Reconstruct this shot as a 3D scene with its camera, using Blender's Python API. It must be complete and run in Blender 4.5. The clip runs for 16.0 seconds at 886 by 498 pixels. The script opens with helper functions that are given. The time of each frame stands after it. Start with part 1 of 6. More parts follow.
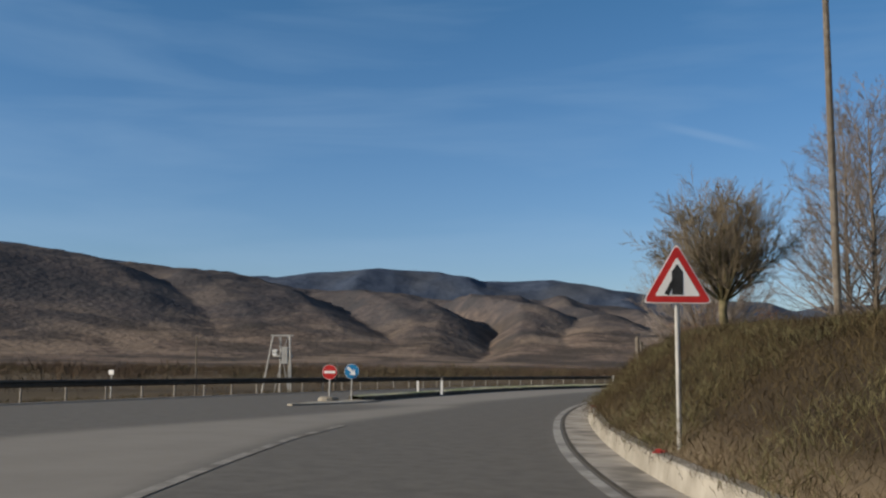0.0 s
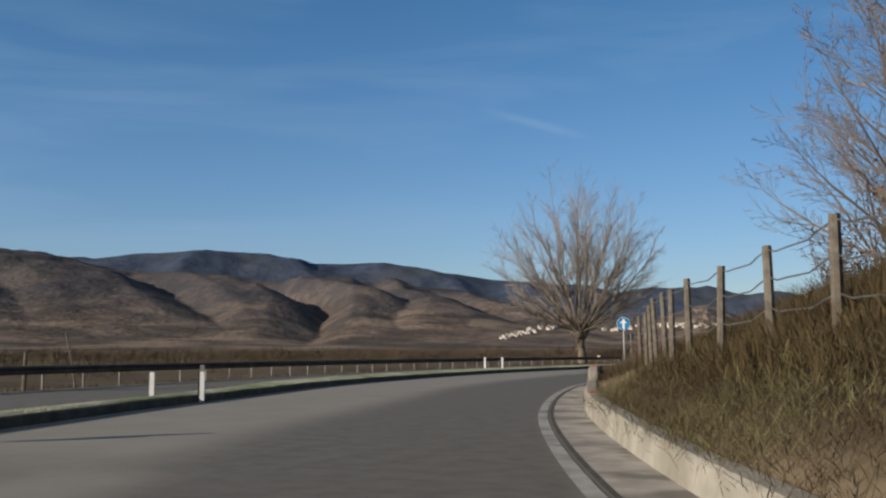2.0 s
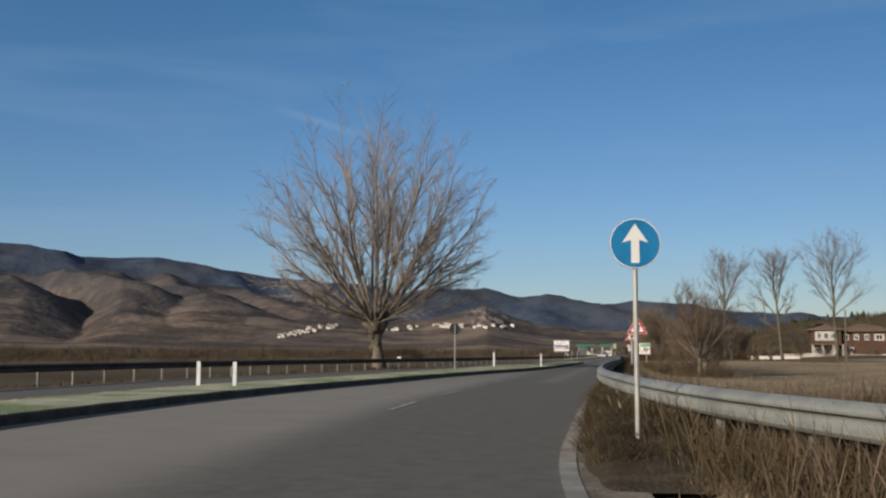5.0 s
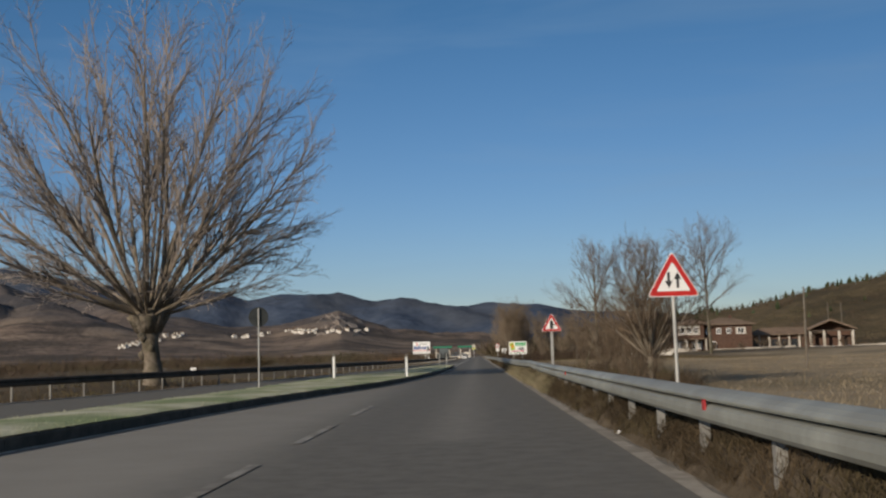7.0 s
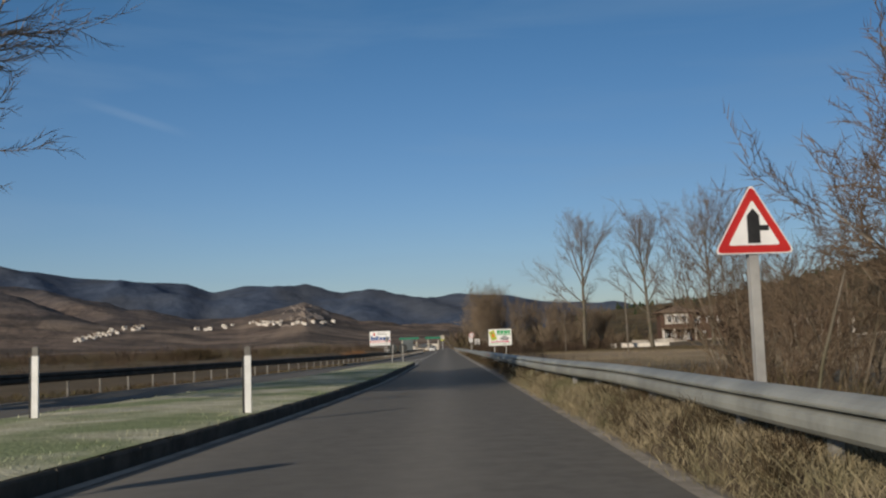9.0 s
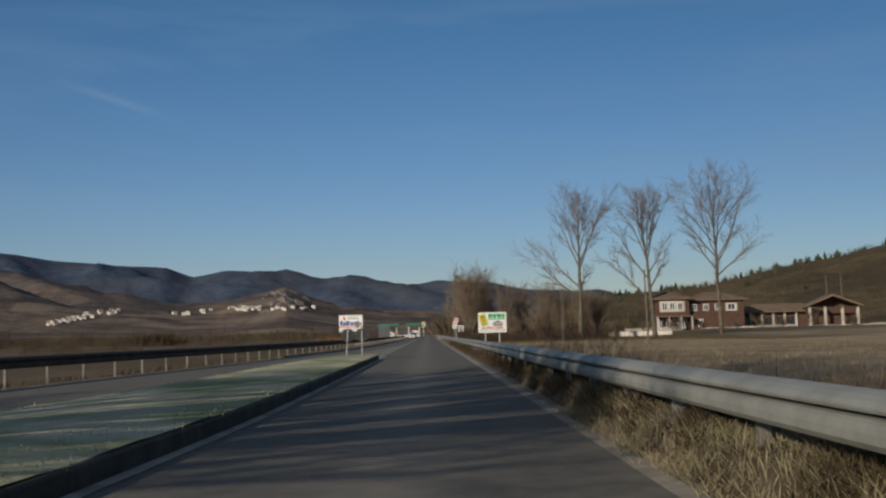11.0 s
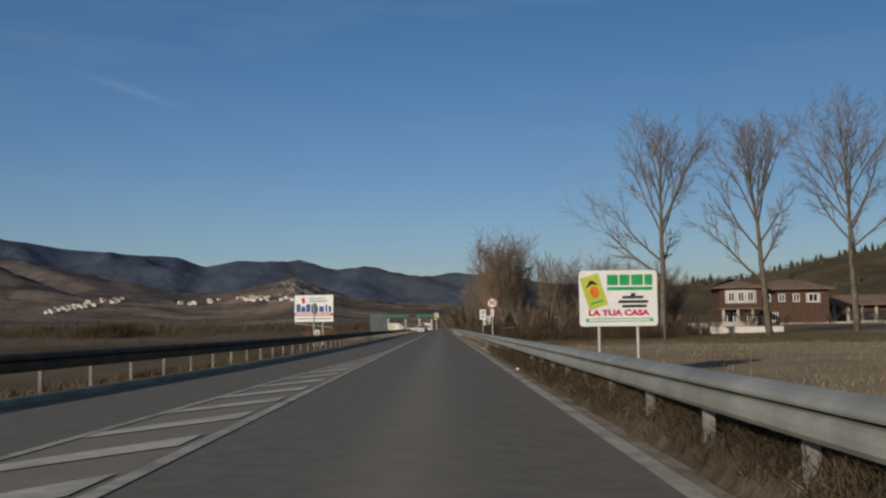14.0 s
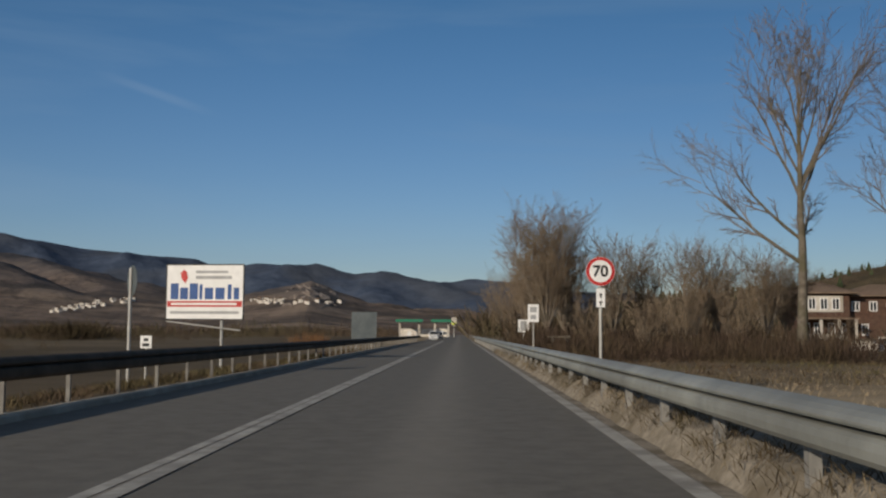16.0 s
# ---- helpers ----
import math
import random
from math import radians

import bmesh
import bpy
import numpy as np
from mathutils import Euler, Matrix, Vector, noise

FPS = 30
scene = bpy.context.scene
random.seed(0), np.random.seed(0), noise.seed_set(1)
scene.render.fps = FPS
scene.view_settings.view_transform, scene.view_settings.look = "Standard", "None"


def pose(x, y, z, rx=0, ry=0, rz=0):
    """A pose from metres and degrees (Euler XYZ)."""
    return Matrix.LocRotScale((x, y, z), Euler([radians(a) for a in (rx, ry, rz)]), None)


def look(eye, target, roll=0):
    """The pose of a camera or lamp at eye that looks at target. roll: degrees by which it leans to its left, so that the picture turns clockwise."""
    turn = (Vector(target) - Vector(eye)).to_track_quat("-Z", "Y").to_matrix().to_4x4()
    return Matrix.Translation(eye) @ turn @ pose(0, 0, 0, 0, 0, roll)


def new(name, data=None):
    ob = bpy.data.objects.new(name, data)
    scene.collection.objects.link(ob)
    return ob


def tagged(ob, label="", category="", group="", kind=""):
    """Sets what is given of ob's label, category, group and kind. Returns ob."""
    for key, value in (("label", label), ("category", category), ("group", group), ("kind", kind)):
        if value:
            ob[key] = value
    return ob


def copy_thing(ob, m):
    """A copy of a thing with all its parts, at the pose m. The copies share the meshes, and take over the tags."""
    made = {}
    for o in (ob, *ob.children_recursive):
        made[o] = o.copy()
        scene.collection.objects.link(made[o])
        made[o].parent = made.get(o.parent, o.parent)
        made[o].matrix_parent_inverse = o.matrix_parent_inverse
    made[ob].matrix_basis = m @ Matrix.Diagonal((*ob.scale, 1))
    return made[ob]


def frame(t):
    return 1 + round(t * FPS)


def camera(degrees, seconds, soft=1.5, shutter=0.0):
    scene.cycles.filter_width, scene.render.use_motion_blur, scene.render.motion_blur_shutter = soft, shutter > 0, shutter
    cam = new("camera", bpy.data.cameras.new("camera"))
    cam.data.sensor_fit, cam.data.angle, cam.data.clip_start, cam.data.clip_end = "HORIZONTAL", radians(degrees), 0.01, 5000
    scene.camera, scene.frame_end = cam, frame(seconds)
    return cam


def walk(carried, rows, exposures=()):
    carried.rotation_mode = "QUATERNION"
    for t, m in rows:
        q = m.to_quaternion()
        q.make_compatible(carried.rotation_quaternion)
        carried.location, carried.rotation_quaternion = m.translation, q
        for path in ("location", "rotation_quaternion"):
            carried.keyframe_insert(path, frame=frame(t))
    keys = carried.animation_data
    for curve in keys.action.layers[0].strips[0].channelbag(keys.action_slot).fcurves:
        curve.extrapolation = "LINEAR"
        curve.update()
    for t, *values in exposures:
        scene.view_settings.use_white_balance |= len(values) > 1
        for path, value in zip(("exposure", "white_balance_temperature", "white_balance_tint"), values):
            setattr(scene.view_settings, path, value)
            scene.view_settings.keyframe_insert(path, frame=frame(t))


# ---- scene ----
# ---- camera and walk ----
cam = camera(48.3, 16.0, soft=2.3)
PATH = [
    (0, (26.220, 35.052, 1.263), (20.839, 43.392, 2.485), 0.47),
    (0.5, (22.796, 40.373, 1.219), (17.800, 48.942, 2.486), 0.44),
    (1, (19.492, 46.100, 1.237), (14.851, 54.885, 2.370), -0.05),
    (1.5, (16.356, 51.772, 1.213), (12.036, 60.732, 2.239), -0.26),
    (2, (13.654, 57.530, 1.163), (9.763, 66.682, 2.219), -0.18),
    (2.5, (11.300, 63.083, 1.136), (7.814, 72.387, 2.263), 0.06),
    (3, (9.267, 68.767, 1.173), (6.231, 78.228, 2.305), 0.25),
    (3.5, (7.452, 74.483, 1.146), (4.724, 84.042, 2.231), 0.19),
    (6, (1.944, 101.392, 1.216), (0.849, 111.270, 2.317), -0.66),
    (6.5, (1.262, 108.741, 1.170), (0.536, 118.651, 2.297), -1.35),
    (7, (0.833, 116.665, 1.166), (0.511, 126.602, 2.242), -1.59),
    (7.5, (0.690, 124.336, 1.166), (0.643, 134.276, 2.260), -1.19),
    (8, (0.660, 132.566, 1.197), (0.673, 142.515, 2.209), -1.04),
    (8.5, (0.621, 140.594, 1.219), (0.592, 150.548, 2.175), -0.91),
    (9, (0.635, 149.233, 1.198), (0.630, 159.185, 2.182), -1.88),
    (11.5, (0.869, 176.629, 1.162), (1.052, 186.595, 1.969), -1.25),
    (12, (0.916, 185.899, 1.178), (1.042, 195.868, 1.962), -0.92),
    (12.5, (0.912, 195.343, 1.180), (0.905, 205.310, 1.994), -1.61),
    (13, (0.849, 205.449, 1.184), (0.798, 215.408, 2.083), -1.74),
    (13.5, (0.864, 215.436, 1.197), (0.851, 225.399, 2.060), -1.70),
    (14, (0.838, 225.574, 1.186), (0.858, 235.544, 1.969), -0.73),
    (14.5, (0.909, 235.728, 1.163), (0.905, 245.692, 2.013), -0.32),
    (15, (0.910, 246.502, 1.135), (0.770, 256.462, 2.015), -0.61),
    (15.5, (0.869, 257.215, 1.156), (0.707, 267.175, 2.035), -0.09),
    (16, (0.790, 268.653, 1.173), (0.614, 278.615, 2.024), 0.35),
]
walk(cam, [(t, look(eye, aim, roll)) for t, eye, aim, roll in PATH],
     [(0, 0.02), (3.5, -0.02), (6, -0.21), (7, -0.27), (9, -0.3), (11.5, -0.48), (14.5, -0.49), (16, -0.48)])

# ---- world and sun ----
SUN_AWAY = Vector((0.625, 0.78, 0.0)).normalized()   # the way in which shadows fall
SUN_HEIGHT = radians(18)
world = bpy.data.worlds.new("sky")
scene.world = world
world.use_nodes = True
wn, wl = world.node_tree.nodes, world.node_tree.links
sky = wn.new("ShaderNodeTexSky")
sky.sky_type = "NISHITA"
sky.sun_disc = False
sky.sun_elevation = SUN_HEIGHT
sky.sun_rotation = radians(218.7)
sky.air_density, sky.dust_density, sky.ozone_density = 1.15, 0.2, 2.2
tint = wn.new("ShaderNodeMix")
tint.data_type, tint.blend_type = "RGBA", "MULTIPLY"
tint.inputs[0].default_value = 1.0
wl.new(sky.outputs[0], tint.inputs[6])
# clear winter air: paler blue low down, deeper above; overhead warmed and raised to fill the shade
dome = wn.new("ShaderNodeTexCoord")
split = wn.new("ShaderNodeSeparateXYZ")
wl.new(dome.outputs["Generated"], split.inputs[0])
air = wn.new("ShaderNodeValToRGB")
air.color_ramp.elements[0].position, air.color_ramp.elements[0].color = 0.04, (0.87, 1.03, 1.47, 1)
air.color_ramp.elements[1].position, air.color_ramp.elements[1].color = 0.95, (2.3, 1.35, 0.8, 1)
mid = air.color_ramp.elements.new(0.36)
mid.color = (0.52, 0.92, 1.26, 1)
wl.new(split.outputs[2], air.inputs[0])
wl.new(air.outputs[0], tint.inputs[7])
# thin streaks of high cloud
stretch = wn.new("ShaderNodeMapping")
stretch.inputs["Scale"].default_value = (1.6, 1.6, 11.0)
stretch.inputs["Rotation"].default_value = (0.05, 0.09, 0.0)
wl.new(dome.outputs["Generated"], stretch.inputs[0])
wisps = wn.new("ShaderNodeTexNoise")
wisps.inputs["Scale"].default_value, wisps.inputs["Detail"].default_value, wisps.inputs["Distortion"].default_value = 1.7, 5.0, 0.4
wl.new(stretch.outputs[0], wisps.inputs["Vector"])
thin = wn.new("ShaderNodeMapRange")
thin.inputs[1].default_value, thin.inputs[2].default_value, thin.inputs[4].default_value = 0.45, 0.78, 0.28
wl.new(wisps.outputs[0], thin.inputs[0])
veil = wn.new("ShaderNodeMix")
veil.data_type = "RGBA"
veil.inputs[7].default_value = (3.6, 5.4, 7.6, 1)
wl.new(thin.outputs[0], veil.inputs[0])
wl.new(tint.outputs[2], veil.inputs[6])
# one faint drawn-out wisp over the mountains
side_of = wn.new("ShaderNodeVectorMath")
side_of.operation = "DOT_PRODUCT"
side_of.inputs[1].default_value = (0.8955, 0.3499, -0.2748)
wl.new(dome.outputs["Generated"], side_of.inputs[0])
height_of = wn.new("ShaderNodeVectorMath")
height_of.operation = "DOT_PRODUCT"
height_of.inputs[1].default_value = (0.3351, -0.1240, 0.9340)
wl.new(dome.outputs["Generated"], height_of.inputs[0])
along = wn.new("ShaderNodeMapRange")
along.interpolation_type = "SMOOTHERSTEP"
across = wn.new("ShaderNodeMapRange")
across.interpolation_type = "SMOOTHERSTEP"
for ramp_node, source, half in ((along, side_of, 0.075), (across, height_of, 0.007)):
    distance = wn.new("ShaderNodeMath")
    distance.operation = "ABSOLUTE"
    wl.new(source.outputs["Value"], distance.inputs[0])
    wl.new(distance.outputs[0], ramp_node.inputs[0])
    ramp_node.inputs[2].default_value, ramp_node.inputs[3].default_value, ramp_node.inputs[4].default_value = half, 1.0, 0.0
wisp = wn.new("ShaderNodeMath")
wisp.operation = "MULTIPLY"
wl.new(along.outputs[0], wisp.inputs[0])
wl.new(across.outputs[0], wisp.inputs[1])
faint = wn.new("ShaderNodeMath")
faint.operation = "MULTIPLY"
faint.inputs[1].default_value = 0.11
wl.new(wisp.outputs[0], faint.inputs[0])
drawn = wn.new("ShaderNodeMix")
drawn.data_type = "RGBA"
drawn.inputs[7].default_value = (6.0, 7.4, 9.0, 1)
wl.new(faint.outputs[0], drawn.inputs[0])
wl.new(veil.outputs[2], drawn.inputs[6])
# the sky deepens away from the sun's side
deep = wn.new("ShaderNodeMapRange")
deep.interpolation_type = "SMOOTHSTEP"
deep.inputs[1].default_value, deep.inputs[2].default_value, deep.inputs[3].default_value, deep.inputs[4].default_value = -0.35, 0.6, 1.0, 0.75
wl.new(split.outputs[0], deep.inputs[0])
whole = wn.new("ShaderNodeVectorMath")
whole.operation = "SCALE"
wl.new(drawn.outputs[2], whole.inputs[0])
wl.new(deep.outputs[0], whole.inputs["Scale"])
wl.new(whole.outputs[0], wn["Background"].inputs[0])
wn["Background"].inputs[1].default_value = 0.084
lamp = bpy.data.lights.new("sun", "SUN")
lamp.energy, lamp.angle, lamp.color = 4.9, radians(0.55), (1.0, 0.87, 0.70)
sun = new("sun", lamp)
ray_down = Vector((SUN_AWAY.x * math.cos(SUN_HEIGHT), SUN_AWAY.y * math.cos(SUN_HEIGHT), -math.sin(SUN_HEIGHT)))
sun.rotation_mode = "QUATERNION"
sun.rotation_quaternion = ray_down.to_track_quat("-Z", "Y")
sun.location = (-40, -80, 60)


# ---- materials ----
def material(name, c1, c2, size=1.0, rough=0.85, bump=0.0, bump_size=None, metal=0.0, c3=None, size3=8.0, amount3=0.5, island=0.0, spread=0.12):
    """A surface that wanders between two colours over size metres, with a third in patches of size3 metres."""
    m = bpy.data.materials.new(name)
    m.use_nodes = True
    n, l = m.node_tree.nodes, m.node_tree.links
    b = n["Principled BSDF"]
    b.inputs["Roughness"].default_value = rough
    b.inputs["Metallic"].default_value = metal
    b.inputs["Specular IOR Level"].default_value = 0.06 if rough >= 0.95 else 0.3
    geo = n.new("ShaderNodeNewGeometry")
    t1 = n.new("ShaderNodeTexNoise")
    t1.inputs["Scale"].default_value = 1.0 / size
    t1.inputs["Detail"].default_value = 6.0
    t1.inputs["Roughness"].default_value = 0.65
    l.new(geo.outputs["Position"], t1.inputs["Vector"])
    ramp = n.new("ShaderNodeMapRange")
    ramp.inputs[1].default_value, ramp.inputs[2].default_value = 0.5 - spread, 0.5 + spread
    l.new(t1.outputs[0], ramp.inputs[0])
    mix = n.new("ShaderNodeMix")
    mix.data_type = "RGBA"
    mix.inputs[6].default_value, mix.inputs[7].default_value = (*c1, 1), (*c2, 1)
    l.new(ramp.outputs[0], mix.inputs[0])
    out = mix.outputs[2]
    if c3:
        t3 = n.new("ShaderNodeTexNoise")
        t3.inputs["Scale"].default_value = 1.0 / size3
        t3.inputs["Detail"].default_value = 3.0
        l.new(geo.outputs["Position"], t3.inputs["Vector"])
        r3 = n.new("ShaderNodeMapRange")
        r3.inputs[1].default_value, r3.inputs[2].default_value = 0.45, 0.62
        r3.inputs[4].default_value = amount3
        l.new(t3.outputs[0], r3.inputs[0])
        mix3 = n.new("ShaderNodeMix")
        mix3.data_type = "RGBA"
        mix3.inputs[7].default_value = (*c3, 1)
        l.new(r3.outputs[0], mix3.inputs[0])
        l.new(out, mix3.inputs[6])
        out = mix3.outputs[2]
    if island:
        hsv = n.new("ShaderNodeHueSaturation")
        r4 = n.new("ShaderNodeMapRange")
        r4.inputs[3].default_value, r4.inputs[4].default_value = 1.0 - island, 1.0 + island
        l.new(geo.outputs["Random Per Island"], r4.inputs[0])
        l.new(r4.outputs[0], hsv.inputs["Value"])
        l.new(out, hsv.inputs["Color"])
        out = hsv.outputs[0]
    l.new(out, b.inputs["Base Color"])
    if bump:
        tb = n.new("ShaderNodeTexNoise")
        tb.inputs["Scale"].default_value = 1.0 / (bump_size or size * 0.3)
        tb.inputs["Detail"].default_value = 4.0
        l.new(geo.outputs["Position"], tb.inputs["Vector"])
        bn = n.new("ShaderNodeBump")
        bn.inputs["Strength"].default_value = bump
        bn.inputs["Distance"].default_value = (bump_size or size * 0.3) * 0.5
        l.new(tb.outputs[0], bn.inputs["Height"])
        l.new(bn.outputs[0], b.inputs["Normal"])
    return m


ASPHALT = material("asphalt", (0.116, 0.108, 0.094), (0.152, 0.142, 0.123), 0.35, 0.92, 0.15, 0.03, c3=(0.132, 0.124, 0.11), size3=5.0, amount3=0.3)
PALE_ASPHALT = material("worn_asphalt", (0.215, 0.195, 0.168), (0.30, 0.272, 0.236), 0.5, 0.9, 0.2, 0.03, c3=(0.165, 0.15, 0.13), size3=4.0, amount3=0.7)
PAINT = material("road_paint", (0.31, 0.297, 0.265), (0.43, 0.413, 0.375), 0.18, 0.8, 0.2, 0.02, c3=(0.19, 0.178, 0.16), size3=0.9, amount3=0.75)
HATCH = material("hatch_paint", (0.4, 0.385, 0.347), (0.53, 0.512, 0.465), 0.18, 0.8, 0.2, 0.02, c3=(0.27, 0.255, 0.23), size3=0.8, amount3=0.6)
FADED = material("faded_paint", (0.22, 0.205, 0.18), (0.34, 0.318, 0.28), 0.25, 0.85, 0.2, 0.02, c3=(0.15, 0.135, 0.115), size3=0.7, amount3=0.9)
DUST = material("pale_dust", (0.27, 0.24, 0.2), (0.37, 0.335, 0.285), 0.25, 0.9, 0.3, 0.03, c3=(0.19, 0.165, 0.135), size3=0.8, amount3=0.7)
CONCRETE = material("concrete", (0.285, 0.262, 0.215), (0.395, 0.363, 0.305), 0.6, 0.92, 0.4, 0.05, c3=(0.21, 0.187, 0.148), size3=1.5, amount3=0.6)
GUTTER = material("gutter_concrete", (0.34, 0.31, 0.265), (0.45, 0.41, 0.355), 0.5, 0.92, 0.3, 0.05, c3=(0.16, 0.145, 0.12), size3=0.9, amount3=0.85)
# the kerb face's shade is in this dark colour; the open joint shares it
KERB = material("kerb_concrete", (0.06, 0.051, 0.04), (0.11, 0.095, 0.075), 0.4, 0.92, 0.4, 0.05, c3=(0.06, 0.058, 0.045), size3=1.3, amount3=0.6)
EARTH = material("weedy_earth", (0.07, 0.053, 0.037), (0.125, 0.098, 0.068), 0.3, 0.95, 0.8, 0.06, c3=(0.05, 0.04, 0.027), size3=1.4, amount3=0.7)
FIELD = material("dry_field", (0.265, 0.205, 0.132), (0.365, 0.29, 0.196), 3.0, 0.95, 0.5, 0.3, c3=(0.17, 0.138, 0.088), size3=28.0, amount3=0.7)
TURF = material("frosted_turf", (0.3, 0.31, 0.19), (0.48, 0.46, 0.33), 0.6, 0.9, island=0.25, c3=(0.19, 0.24, 0.11), size3=2.6, amount3=0.8)
ISLAND = material("frosted_grass", (0.36, 0.355, 0.245), (0.55, 0.53, 0.40), 0.8, 0.95, 0.7, 0.08, c3=(0.2, 0.25, 0.12), size3=2.6, amount3=0.85)
GRASS = material("dry_grass", (0.215, 0.168, 0.107), (0.325, 0.258, 0.172), 0.8, 0.9, island=0.35, c3=(0.12, 0.1, 0.066), size3=6.0, amount3=0.7)
STRAW = material("straw", (0.215, 0.178, 0.107), (0.32, 0.266, 0.172), 0.7, 0.9, island=0.3, c3=(0.10, 0.105, 0.05), size3=3.0, amount3=0.7)
GREEN_GRASS = material("green_grass", (0.102, 0.094, 0.044), (0.168, 0.154, 0.076), 0.5, 0.9, island=0.3)
SCRUB = material("scrub", (0.062, 0.045, 0.031), (0.115, 0.083, 0.055), 1.5, 0.95, island=0.4, c3=(0.13, 0.12, 0.05), size3=5.0, amount3=0.5)
DARK_SCRUB = material("dark_scrub", (0.053, 0.039, 0.023), (0.098, 0.072, 0.042), 1.2, 0.95, island=0.2, c3=(0.088, 0.07, 0.034), size3=3.0, amount3=0.5)
VERGE_WEED = material("verge_weed", (0.04, 0.03, 0.019), (0.082, 0.06, 0.037), 1.2, 0.95, island=0.3, c3=(0.1, 0.082, 0.045), size3=1.6, amount3=0.5)
THICKET = material("thicket", (0.042, 0.029, 0.022), (0.085, 0.059, 0.043), 1.5, 0.95, island=0.4, c3=(0.075, 0.06, 0.032), size3=5.0, amount3=0.5)
BELT = material("far_scrub", (0.07, 0.049, 0.036), (0.118, 0.084, 0.06), 12.0, 0.95, island=0.35, c3=(0.085, 0.08, 0.042), size3=60.0, amount3=0.7)
STEEL = material("galvanised_steel", (0.245, 0.25, 0.225), (0.345, 0.348, 0.312), 0.7, 0.52, 0.1, 0.2, metal=0.2, c3=(0.17, 0.168, 0.148), size3=2.0, amount3=0.5)
GRAVEL = material("gravel", (0.21, 0.185, 0.15), (0.33, 0.29, 0.24), 0.08, 0.95, 0.8, 0.04, c3=(0.13, 0.11, 0.08), size3=0.9, amount3=0.8)
SAND = material("sandy_earth", (0.21, 0.18, 0.138), (0.315, 0.273, 0.216), 0.12, 0.95, 0.7, 0.05, c3=(0.13, 0.105, 0.07), size3=1.1, amount3=0.75)
POST_STEEL = material("post_steel", (0.19, 0.182, 0.166), (0.28, 0.268, 0.245), 0.3, 0.6, 0.15, 0.1, metal=0.1)
DARK_POST = material("dull_post_steel", (0.13, 0.12, 0.11), (0.22, 0.21, 0.19), 0.6, 0.7, metal=0.2)
# shade on the far rail's road side is put into this dark steel
DARK_RAIL = material("dark_rail_steel", (0.052, 0.043, 0.033), (0.088, 0.072, 0.056), 0.8, 0.92, 0.1, 0.2)
GREY_POLE = material("grey_pole", (0.36, 0.35, 0.33), (0.46, 0.45, 0.42), 0.4, 0.5, metal=0.3)
WOOD = material("weathered_wood", (0.115, 0.099, 0.08), (0.19, 0.166, 0.137), 0.12, 0.9, 0.5, 0.04, c3=(0.12, 0.095, 0.07), size3=0.6, amount3=0.7)
DARK_WOOD = material("dark_wood", (0.045, 0.033, 0.025), (0.085, 0.063, 0.046), 0.15, 0.85, 0.4, 0.05)
WIRE = material("fence_wire", (0.10, 0.095, 0.09), (0.16, 0.15, 0.14), 0.1, 0.6, metal=0.5)
BARK = material("bark", (0.13, 0.105, 0.08), (0.22, 0.185, 0.145), 0.18, 0.95, 0.8, 0.06, c3=(0.085, 0.075, 0.05), size3=0.8, amount3=0.7)
TWIG = material("twigs", (0.128, 0.108, 0.094), (0.205, 0.175, 0.15), 2.0, 0.9, island=0.25)
WILLOW = material("willow_twigs", (0.21, 0.178, 0.158), (0.315, 0.272, 0.24), 2.0, 0.85, island=0.3, c3=(0.19, 0.15, 0.11), size3=3.0, amount3=0.5)
LIMB_BARK = material("limb_bark", (0.17, 0.14, 0.11), (0.285, 0.238, 0.188), 0.3, 0.95, 0.5, 0.05, c3=(0.11, 0.095, 0.07), size3=1.2, amount3=0.7)
BRUSH = material("brush_twigs", (0.09, 0.066, 0.047), (0.15, 0.113, 0.08), 2.0, 0.95, island=0.3)
HAZEL = material("hazel_twigs", (0.15, 0.113, 0.08), (0.225, 0.175, 0.125), 2.0, 0.95, island=0.25)
OLIVE = material("olive_twigs", (0.155, 0.128, 0.09), (0.235, 0.195, 0.142), 0.9, 0.95, island=0.25)
MOSSY = material("mossy_bark", (0.105, 0.094, 0.05), (0.175, 0.15, 0.088), 0.3, 0.95, 0.6, 0.05, c3=(0.1, 0.078, 0.05), size3=0.8, amount3=0.6)
AUTUMN = material("orange_leaf", (0.17, 0.085, 0.04), (0.24, 0.13, 0.06), 0.8, 0.9, island=0.35)
DEAD_LEAF = material("withered_leaf", (0.13, 0.07, 0.04), (0.22, 0.13, 0.08), 0.4, 0.9, island=0.35)
PALE_BARK = material("pale_bark", (0.10, 0.085, 0.066), (0.175, 0.15, 0.12), 0.5, 0.95, 0.5, 0.1, c3=(0.085, 0.08, 0.045), size3=1.4, amount3=0.7)
CONIFER = material("conifer", (0.028, 0.038, 0.02), (0.055, 0.065, 0.034), 4.0, 0.95, island=0.3)
WHITE = material("white_plastic", (0.70, 0.70, 0.68), (0.80, 0.80, 0.78), 0.3, 0.5, c3=(0.55, 0.54, 0.5), size3=0.5, amount3=0.3)
BLACK = material("black_plastic", (0.02, 0.02, 0.02), (0.035, 0.035, 0.035), 0.2, 0.5)
RED = material("sign_red", (0.42, 0.022, 0.02), (0.50, 0.03, 0.025), 0.3, 0.4)
REFLECTOR = material("red_reflector", (0.36, 0.035, 0.04), (0.46, 0.05, 0.05), 0.1, 0.25)
BLUE = material("sign_blue", (0.012, 0.16, 0.36), (0.018, 0.20, 0.43), 0.3, 0.4)
